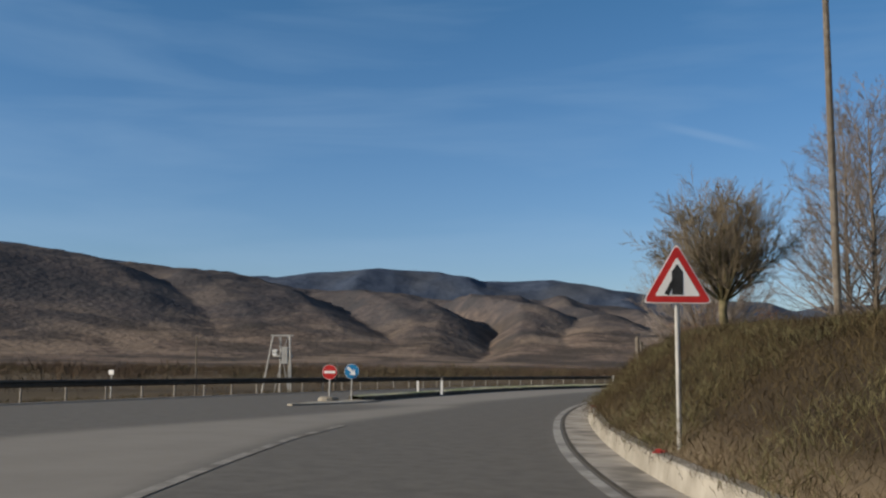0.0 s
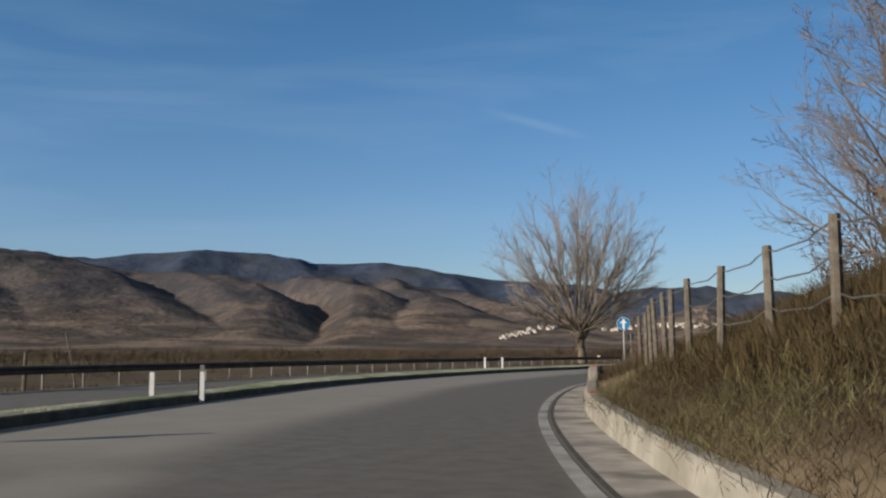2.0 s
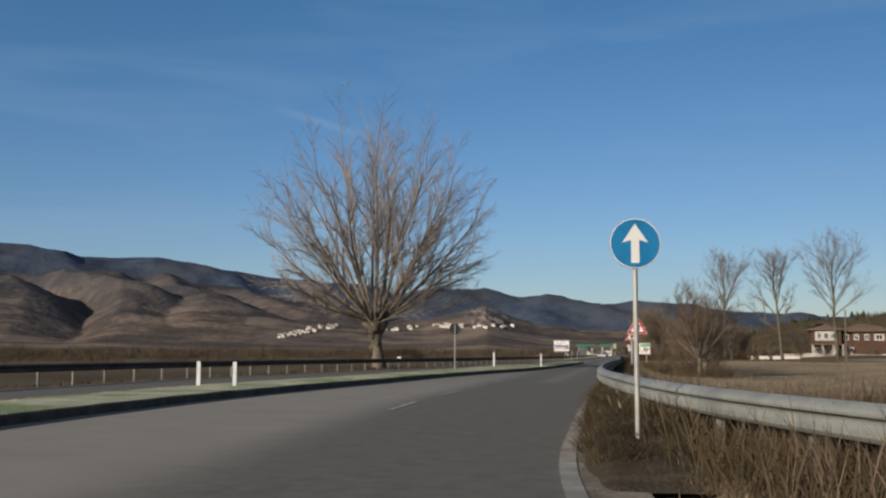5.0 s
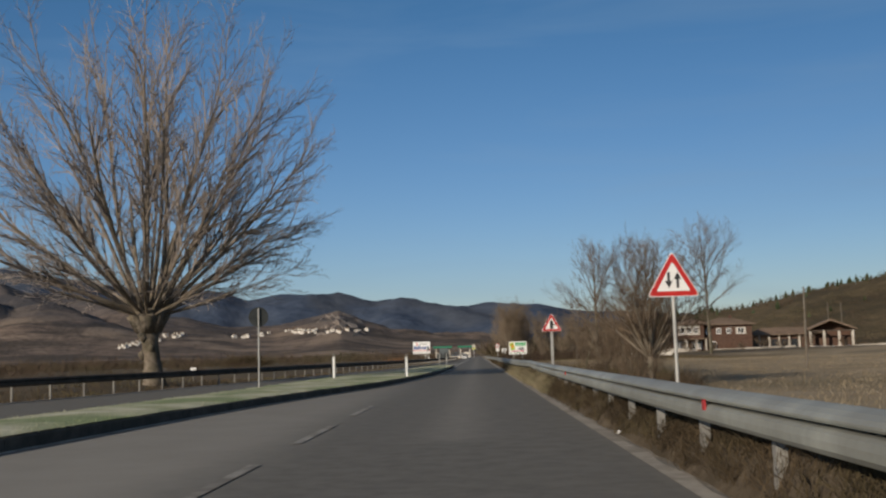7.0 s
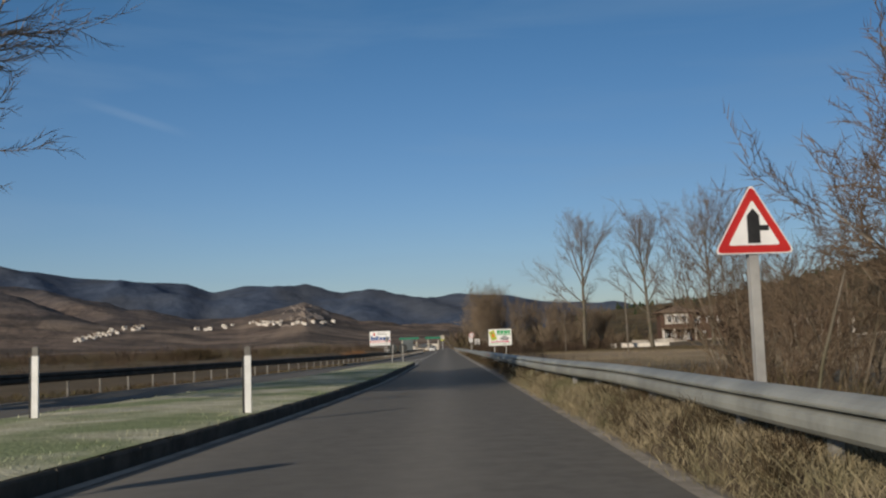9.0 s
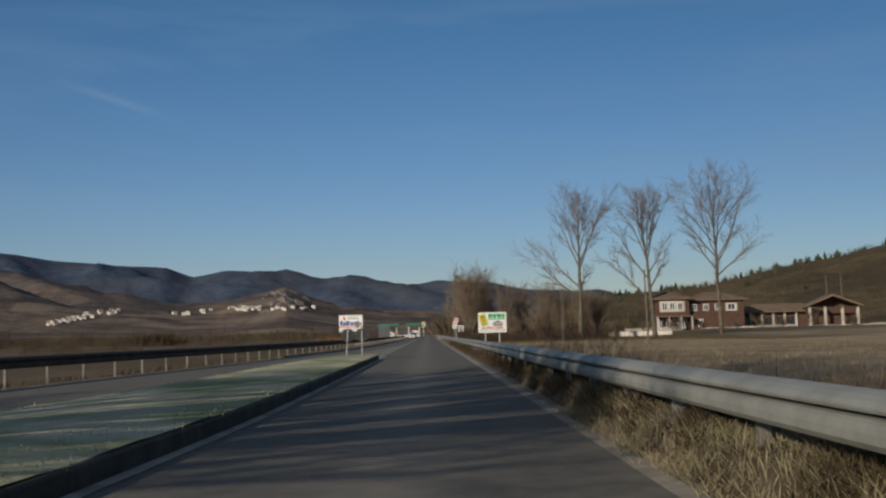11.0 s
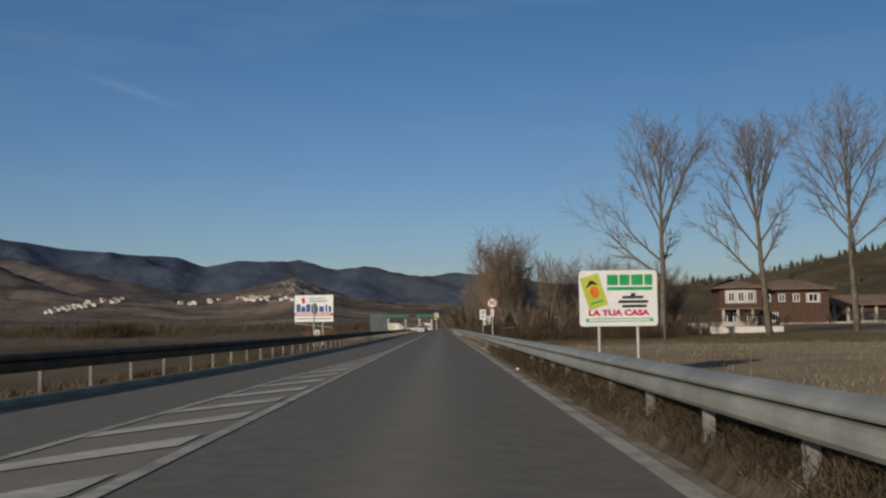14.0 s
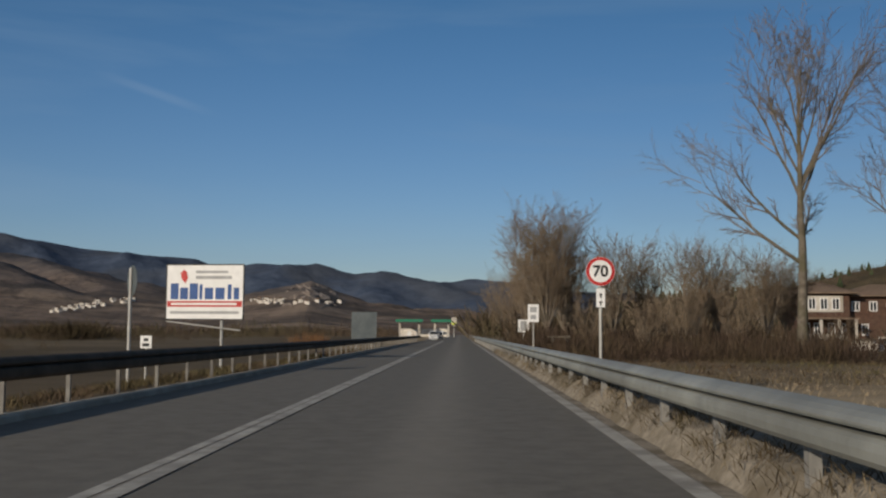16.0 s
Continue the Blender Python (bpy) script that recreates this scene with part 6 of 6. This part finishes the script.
# ---- cars ----
def car(at, turn, paint, label, length=3.55, width=1.58, height=1.54):
    """A small upright hatchback; the nose looks to -y."""
    t = thing("car", label, "car", at, turn)
    L, W, H = length / 2, width / 2, height

    def section(y, half, base, top, crown):
        """One ring across the car: half width, sill height, top height, and how far the top draws in."""
        side = [(half * 0.90, base), (half * 0.985, base + 0.09), (half, base + (top - base) * 0.45), (half * 0.985, base + (top - base) * 0.72), (half * (0.96 - crown * 0.3), top - 0.05), (half * (0.88 - crown), top)]
        return [(-x, y, z) for x, z in side] + [(x, y, z) for x, z in side[::-1]]

    def skin(rings, name, mat, label=""):
        g = Geo()
        g.strip([r + r[:1] for r in rings])
        n = len(rings[0])
        g.f.append(tuple(range(n - 1, -1, -1)))
        g.f.append(tuple(range(len(g.v) - n - 1, len(g.v) - 1)))
        return part(name, g, mat, t, label, True)

    skin([section(-L, W * 0.80, 0.34, 0.66, 0.1), section(-L + 0.05, W * 0.90, 0.25, 0.76, 0.06), section(-L + 0.16, W * 0.96, 0.21, 0.84, 0.05), section(-L + 0.45, W * 0.99, 0.19, 0.93, 0.05), section(-L + 0.78, W, 0.18, 0.99, 0.04),
          section(0.0, W, 0.18, 1.0, 0.03), section(L - 0.25, W, 0.19, 1.02, 0.03), section(L - 0.06, W * 0.95, 0.25, 1.0, 0.05), section(L, W * 0.88, 0.34, 0.94, 0.08)], "body", paint)
    roof = []
    for y, half, z in ((-L + 0.72, 0.88, 0.99), (-L + 1.02, 0.82, 1.27), (-L + 1.30, 0.76, H - 0.06), (-0.1, 0.75, H), (L - 0.55, 0.74, H - 0.03), (L - 0.22, 0.76, H - 0.12), (L - 0.05, 0.86, 1.0)):
        roof.append([(-W * 0.93, y, 0.95), (-W * (half + 0.05), y, 0.95 + (z - 0.95) * 0.55), (-W * half, y, z - 0.05), (-W * half * 0.86, y, z), (W * half * 0.86, y, z), (W * half, y, z - 0.05), (W * (half + 0.05), y, 0.95 + (z - 0.95) * 0.55), (W * 0.93, y, 0.95)])
    part("cabin", Geo().strip(roof), paint, t, smooth=True)
    part("windscreen", Geo().strip([[(-W * 0.80, -L + 0.74, 1.03), (W * 0.80, -L + 0.74, 1.03)], [(-W * 0.76, -L + 1.0, 1.28), (W * 0.76, -L + 1.0, 1.28)], [(-W * 0.66, -L + 1.22, H - 0.10), (W * 0.66, -L + 1.22, H - 0.10)]]), GLASS, t)
    part("rear_window", Geo().strip([[(-W * 0.7, L - 0.06, 1.06), (W * 0.7, L - 0.06, 1.06)], [(-W * 0.64, L - 0.21, H - 0.16), (W * 0.64, L - 0.21, H - 0.16)]]), GLASS, t)
    for s in (-1, 1):
        for ya, yb, yc, yd in ((-L + 0.98, 0.02, -L + 1.34, 0.02), (0.10, L - 0.30, 0.10, L - 0.48)):
            part("side_window", Geo().strip([[(s * (W * 0.925 + 0.015), ya, 1.02), (s * (W * 0.925 + 0.015), yb, 1.02)], [(s * (W * 0.80 + 0.02), yc, H - 0.14), (s * (W * 0.80 + 0.02), yd, H - 0.14)]]), GLASS, t)
        part("headlight_surround", Geo().tube([(s * W * 0.68, -L - 0.005, 0.70), (s * W * 0.68, -L + 0.14, 0.74)], [0.135, 0.15], 14), BLACK, t)
        part("headlight", Geo().tube([(s * W * 0.68, -L - 0.02, 0.70), (s * W * 0.68, -L + 0.10, 0.74)], [0.105, 0.12], 14), LAMP_GLASS, t, "round clear headlight")
        part("fog_lamp", Geo().tube([(s * W * 0.72, -L - 0.03, 0.40), (s * W * 0.72, -L + 0.08, 0.40)], [0.07, 0.07], 10), BLACK, t)
        part("mirror", Geo().box(s * (W + 0.06) - 0.08, s * (W + 0.06) + 0.08, -L + 0.92, -L + 1.02, 1.02, 1.16, 0.03), paint, t)
        part("side_strip", Geo().box(s * W - 0.01, s * W + 0.012, -L + 0.95, L - 0.95, 0.52, 0.60), BLACK, t)
        for y in (-L + 0.60, L - 0.56):
            part("wheel_arch", Geo().tube([(s * (W - 0.1), y, 0.29), (s * (W + 0.008), y, 0.29)], [0.35, 0.35], 18), BLACK, t)
            w = part("wheel", Geo().tube([(s * (W - 0.15), y, 0.285), (s * (W + 0.012), y, 0.285), (s * (W + 0.022), y, 0.285)], [0.285, 0.285, 0.26], 18), RUBBER, t)
            part("rim", Geo().tube([(s * (W - 0.02), y, 0.285), (s * (W + 0.03), y, 0.285)], [0.19, 0.17], 12), GREY_POLE, w)
    part("grille", Geo().box(-0.30, 0.30, -L - 0.012, -L + 0.05, 0.63, 0.74, 0.02), BLACK, t)
    part("emblem", Geo().tube([(0, -L - 0.02, 0.69), (0, -L + 0.02, 0.69)], [0.045, 0.045], 12), GREY_POLE, t)
    part("bumper", Geo().box(-W * 0.88, W * 0.88, -L - 0.05, -L + 0.12, 0.46, 0.57, 0.03), paint, t)
    part("lower_grille", Geo().box(-0.42, 0.42, -L - 0.03, -L + 0.05, 0.33, 0.45, 0.02), BLACK, t)
    part("lower_bumper", Geo().box(-W * 0.84, W * 0.84, -L - 0.02, -L + 0.1, 0.22, 0.32, 0.03), paint, t)
    part("number_plate", Geo().box(-0.24, 0.24, -L - 0.06, -L - 0.045, 0.47, 0.56), SIGN_WHITE, t)
    return t


car((-3.5, 432.0, 0.0), 0, CAR_WHITE, "small white hatchback far along the opposite lane")
car((-3.6, 470.0, 0.0), 0, CAR_DARK, "dark estate car far along the opposite lane", 4.2, 1.75, 1.5)


# ---- litter and small things on the verge ----
random.seed(77)
litter_mesh = Geo().tube([(-0.07, 0, 0.03), (0.0, 0.03, 0.06), (0.08, 0.0, 0.035)], [0.035, 0.05, 0.03], 6).mesh("litter", WHITE)
for x, y in ((3.06, 243.2), (3.2, 238.2), (2.95, 246.5), (3.3, 240.6), (3.0, 228.0), (2.85, 131.0), (2.9, 252.3), (3.1, 262.0), (3.05, 207.5), (2.95, 275.0)):
    ob = tagged(part("litter", litter_mesh), "crumpled white litter on the gravel verge", "litter", "roadside litter")
    ob.matrix_basis = pose(x, y, -0.05, 0, 0, random.uniform(0, 180))
bench = thing("concrete_slab", "pale concrete slab on two short supports", "slab", (9.4, 355.0, -0.42))
part("top", Geo().box(-0.9, 0.9, -0.4, 0.4, 1.25, 1.42, 0.02), CONCRETE, bench)
for x in (-0.6, 0.6):
    part("support", Geo().box(x - 0.12, x + 0.12, -0.3, 0.3, 0, 1.25), CONCRETE, bench)


# ---- grass and scrub ----
def tufts(name, count, where, hmin, hmax, mat, label, category, seed, width=0.03, lean=0.5, bunch=5, apart=0.12):
    rng = random.Random(seed)
    g = Geo()
    for k in range(count):
        x, y = where(rng)
        z = max(ground_z(x, y), verge_z(x, y)) - 0.03
        for b in range(bunch):
            bx, by = x + rng.gauss(0, apart), y + rng.gauss(0, apart)
            h = rng.uniform(hmin, hmax)
            a = rng.uniform(0, 6.28)
            w = width * rng.uniform(0.6, 1.5)
            dx, dy = math.cos(a) * w, math.sin(a) * w
            lx, ly = rng.gauss(0, lean * h * 0.5), rng.gauss(0, lean * h * 0.5)
            i = len(g.v)
            mx, my, mz = bx + lx * 0.4, by + ly * 0.4, z + h * 0.5
            g.v += [(bx, by, z), (mx + dx, my + dy, mz), (mx - dx, my - dy, mz), (bx + lx, by + ly, z + h)]
            g.f += [(i, i + 1, i + 2), (i + 2, i + 1, i + 3)]
    return setting(name, g, mat, label, category, kind="stuff")


def on_bank(o0, o1, y0, y1, power=1.0):
    def where(rng):
        y = y0 + (y1 - y0) * rng.random()
        return line_right(y) + o0 + (o1 - o0) * rng.random() ** power, y
    return where


def in_patches(where, size, cut, seed):
    """Keeps to patches of uneven outline."""
    def spot(rng):
        for k in range(12):
            x, y = where(rng)
            if noise.noise((x / size, y / size, seed)) + 0.25 * noise.noise((x / size * 4, y / size * 4, seed)) > cut:
                return x, y
        return x, y
    return spot


tufts("bank_weeds", 44000, on_bank(1.3, 9.0, 34, 76, 1.1), 0.04, 0.2, DARK_SCRUB, "dense brown weeds and brambles on the bank", "weeds", 1, 0.0036, 1.6, 6, 0.22)
tufts("tall_bank_weeds", 2300, in_patches(on_bank(2.0, 9.5, 36, 76, 0.9), 2.4, 0.05, 3.0), 0.14, 0.42, DARK_SCRUB, "tall dry brown stalks on the bank", "weeds", 21, 0.0032, 1.4, 8, 0.2)
tufts("bank_grass", 11000, in_patches(on_bank(1.35, 7.0, 30, 78, 1.2), 2.8, 0.03, 8.0), 0.05, 0.22, GREEN_GRASS, "yellow-green grass in patches among the weeds", "grass", 2, 0.0036, 1.7, 8, 0.2)
tufts("high_bank_weeds", 4500, on_bank(4.2, 10.0, 74, 92, 1.0), 0.06, 0.42, DARK_SCRUB, "brown weeds above the sandy slope", "weeds", 11, 0.0042, 0.9, 7, 0.2)
tufts("fence_weeds", 2200, in_patches(on_bank(2.1, 3.3, 61, 78, 0.7), 1.3, -0.08, 2.0), 0.14, 0.45, DARK_SCRUB, "tall brown weeds along the fence", "weeds", 29, 0.0056, 0.7, 7, 0.16)
tufts("bank_end_weeds", 6500, on_bank(1.4, 7.0, 84.5, 106, 1.1), 0.1, 0.5, DARK_SCRUB, "tall brown weeds below the fence", "weeds", 3, 0.0048, 0.9, 8, 0.2)
tufts("bank_end_stalks", 2000, on_bank(1.4, 7.0, 85.0, 108, 1.1), 0.3, 0.75, BRUSH, "dry reddish stalks below the fence", "weeds", 23, 0.0054, 0.6, 6, 0.2)
tufts("bank_end_grass", 15000, on_bank(1.36, 9.0, 72, 104, 1.2), 0.03, 0.13, GRASS, "short dry grass on the sandy bank", "grass", 4, 0.003, 1.8, 7, 0.16)
def under_rail(y0, y1):
    def where(r):
        y = y0 + (y1 - y0) * r.random()
        a = line_right(y) + float(np.interp(y, [150, 195], [0.32, 0.44])) + 0.09 * noise.noise((y * 1.3, 9.0, 0.0))
        return a + (rail_edge(y) + 1.2 - a) * r.random() ** 1.4, y
    return where


tufts("verge_weeds", 12000, under_rail(100, 147), 0.04, 0.2, VERGE_WEED, "dark brown weeds filling the gap under the guardrail", "weeds", 5, 0.0042, 1.5, 7, 0.07)
tufts("shaded_verge_weeds", 13000, under_rail(180, 262), 0.04, 0.2, VERGE_WEED, "dark brown weeds under the guardrail", "weeds", 25, 0.0042, 1.5, 7, 0.07)
tufts("low_verge_weeds", 4500, in_patches(lambda r: (lambda y: (rail_edge(y) + 0.02 + 1.5 * r.random() ** 1.3, y))(222 + 108 * r.random() ** 1.9), 0.8, 0.15, 6.0), 0.04, 0.24, VERGE_WEED, "low brown weeds and dead leaves under the guardrail", "weeds", 26, 0.005, 1.4, 6, 0.08)
tufts("far_verge_weeds", 4500, in_patches(under_rail(240, 269), 1.1, -0.1, 11.0), 0.04, 0.22, VERGE_WEED, "dead brown weeds under the guardrail", "weeds", 31, 0.005, 1.5, 7, 0.08)
tufts("verge_straw", 1600, in_patches(under_rail(225, 330), 0.7, 0.15, 12.0), 0.03, 0.14, GRASS, "short dry grass among the verge weeds", "grass", 32, 0.0045, 1.7, 7, 0.08)
tufts("tall_verge_weeds", 60, lambda r: (rail_edge(195) + 0.9 + 3.6 * r.random(), 186 + 16 * r.random()), 0.4, 1.3, BRUSH, "tall dry brown weeds behind the guardrail", "weeds", 33, 0.005, 0.9, 11, 0.25)
tufts("clumped_verge_weeds", 3000, in_patches(under_rail(138, 184), 0.9, 0.2, 4.0), 0.08, 0.3, VERGE_WEED, "clumps of brown-green weeds under the guardrail", "weeds", 27, 0.0045, 1.2, 7, 0.07)
tufts("verge_mat", 11000, lambda r: (lambda y: (line_right(y) + 0.28 + 1.3 * r.random() ** 1.4, y))(r.uniform(144, 184)), 0.05, 0.2, STRAW, "dry yellow grass on the verge", "grass", 6, 0.0042, 1.5, 7, 0.1)
tufts("field_grass", 11000, lambda r: (3.8 + 50 * r.random() ** 1.3, r.uniform(104, 310)), 0.08, 0.26, GRASS, "tall dry grass in the field", "grass", 7, 0.0085, 1.2, 7, 0.35)
tufts("far_rail_weeds", 7000, lambda r: (lambda y: (rail_left(y) - 0.5 - 2.6 * r.random(), y))(252 + 88 * r.random() ** 1.2), 0.06, 0.3, SCRUB, "brown weeds under the far guardrail", "weeds", 28, 0.0085, 0.9, 5, 0.08)
tufts("brown_field_grass", 6500, lambda r: (9 + 42 * r.random(), 300 + 62 * r.random()), 0.08, 0.3, SCRUB, "short brown grass in the field", "grass", 30, 0.016, 1.0, 5, 0.3)
tufts("far_verge_grass", 6000, lambda r: (lambda y: (rail_left(y) - 0.1 - 5 * r.random() ** 1.6, y))(r.uniform(40, 330)), 0.08, 0.3, SCRUB, "dry brown grass behind the far guardrail", "grass", 8, 0.0095, 1.0, 5)


def island_grass():
    rng = random.Random(9)
    g = Geo()
    for k in range(22000):
        y = 67.2 + 150.6 * rng.random()
        a, b = island_left(y) + 0.2, kerb_right(y) - 0.05
        if b - a < 0.2:
            continue
        x = a + (b - a) * rng.random()
        h, t, w = rng.uniform(0.02, 0.07), rng.uniform(0, 6.28), rng.uniform(0.006, 0.014)
        i = len(g.v)
        g.v += [(x - w * math.cos(t), y - w * math.sin(t), 0.18), (x + w * math.cos(t), y + w * math.sin(t), 0.18), (x + rng.gauss(0, 0.03), y + rng.gauss(0, 0.03), 0.2 + h)]
        g.f.append((i, i + 1, i + 2))
    setting("island_turf", g, TURF, "short frosted turf on the traffic island", "grass", kind="stuff")


island_grass()


def thicket(name, spots, mat, label, seed, blades=26, fine=1.0, lean=0.26):
    """Far winter scrub: many narrow upright sprays."""
    rng = random.Random(seed)
    g = Geo()
    for x, y, z, h, w in spots:
        for b in range(int(blades * 2.2 / fine)):
            a = rng.uniform(0, 6.28)
            rr = w * math.sqrt(rng.random())
            bx, by = x + rr * math.cos(a), y + rr * math.sin(a)
            hh = h * rng.uniform(0.35, 1.0) * (1 - 0.55 * (rr / w) ** 2)
            t, ww = rng.uniform(0, 6.28), h * rng.uniform(0.010, 0.028) * fine
            i = len(g.v)
            dx, dy = ww * math.cos(t), ww * math.sin(t)
            lx, ly = rng.gauss(0, lean * h), rng.gauss(0, lean * h)
            z0 = z - 0.3 + hh * 0.35 * rng.random()
            g.v += [(bx, by, z0), (bx + dx + lx * 0.55, by + dy + ly * 0.55, z + hh * 0.62), (bx + lx, by + ly, z + hh), (bx - dx + lx * 0.55, by - dy + ly * 0.55, z + hh * 0.62)]
            g.f += [(i, i + 1, i + 3), (i + 3, i + 1, i + 2)]
    return setting(name, g, mat, label, "scrub", kind="stuff")


rng = random.Random(55)
spots = []
for k in range(1250):
    y = rng.uniform(60, 700)
    off = 14 + 260 * rng.random() ** 0.9
    x = rail_left(min(y, 900)) - off - 0.12 * max(y - 200, 0)
    h = (rng.uniform(1.0, 2.4) + min(off, 90) * 0.028) * (0.8 + 0.9 * noise.noise((x * 0.035, y * 0.012, 3.0)))
    spots.append((x, y, ground_z(x, y), h, h * 0.9))
thicket("field_scrub", spots, BELT, "brown winter scrub across the plain", 56, 15, 0.5, 0.5)
spots = []
for k in range(1700):
    a = rng.uniform(-80, 2)
    r = rng.uniform(430, 900)
    x, y = CENTRE[0] + r * math.sin(radians(a)), CENTRE[1] + r * math.cos(radians(a))
    if x > -20:
        continue
    h = rng.uniform(3.5, 9.5)
    spots.append((x, y, max(ground_z(x, y), relief(a, r) if r > 760 else -1), h, h * rng.uniform(0.8, 1.6)))
thicket("plain_woods", spots, BELT, "brown bare woods at the foot of the hills", 57, 12, 0.6, 0.4)
spots = []
for k in range(420):
    y = rng.uniform(322, 388)
    x = rng.uniform(8, 24 if y < 335 else 28) if y < 345 else rng.uniform(7, 34)
    h = rng.uniform(1.0, 2.4) + (1.2 if y > 350 else 0)
    spots.append((x, y, ground_z(x, y), h, h * 0.7))
for k in range(120):
    y = rng.uniform(352, 400)
    x = rng.uniform(9, 34)
    h = rng.uniform(1.6, 3.2)
    spots.append((x, y, ground_z(x, y), h, h * 0.7))
thicket("verge_thicket", spots, THICKET, "brown thicket behind the guardrail", 58, 17, 0.45)
spots = []
for k in range(110):
    x, y = rng.uniform(5.4, 11.0), rng.uniform(160, 184)
    h = rng.uniform(0.5, 1.4)
    spots.append((x, y, ground_z(x, y), h, h * 0.6))
thicket("shrub_undergrowth", spots, SCRUB, "brown undergrowth below the shrubs", 59, 18, 0.3)
spots = []
for k in range(900):
    a, r = rng.uniform(3, 45), rng.uniform(440, 900)
    x, y = HC[0] + r * math.sin(radians(a)), HC[1] + r * math.cos(radians(a))
    h = rng.uniform(3, 7)
    spots.append((x, y, hill_z(a, r), h, h))
thicket("hill_woods", spots, BELT, "brown bare woods on the hill", 60, 12)
spots = []
for k in range(150):
    x, y = rng.uniform(6, 90), rng.uniform(395, 560)
    h = rng.uniform(4, 9)
    if x > 42 and y < 500:
        continue
    spots.append((x, y, 0.3, h, h * 0.6))
thicket("farm_woods", spots, BELT, "bare brown trees behind the farm", 61, 34)

spots = []
for k in range(34):
    x, y = rng.gauss(-88, 3.2), rng.gauss(490, 6)
    h = rng.uniform(3.0, 6.0)
    spots.append((x, y, ground_z(x, y), h, h * 0.8))
thicket("bush_clump", spots, VERGE_WEED, "dark leafless bushes on the brown plain", 62, 44, 0.6, 0.35)
spots = []
for k in range(9):
    x, y = rng.gauss(-27, 1.6), rng.gauss(455, 3)
    h = rng.uniform(1.4, 3.0)
    spots.append((x, y, ground_z(x, y), h, h * 0.8))
thicket("orange_bush", spots, AUTUMN, "low bushes with withered orange leaves", 63, 26, 0.4)
plate_box = thing("marker_plate", "small white plate on a short post behind the far guardrail", "road sign", (-15.6, 173.5, -0.6))
part("post", Geo().tube([(0, 0.03, -0.3), (0, 0.03, 1.5)], [0.03, 0.03], 8), DARK_POST, plate_box)
part("plate", Geo().box(-0.16, 0.16, -0.01, 0.01, 1.15, 1.5), SIGN_WHITE, plate_box)

# ---- kerb stones ----
kerb_side(kerb_right, 1, 67.5, 217.6)
kerb_side(island_left, -1, 67.5, 128.0)
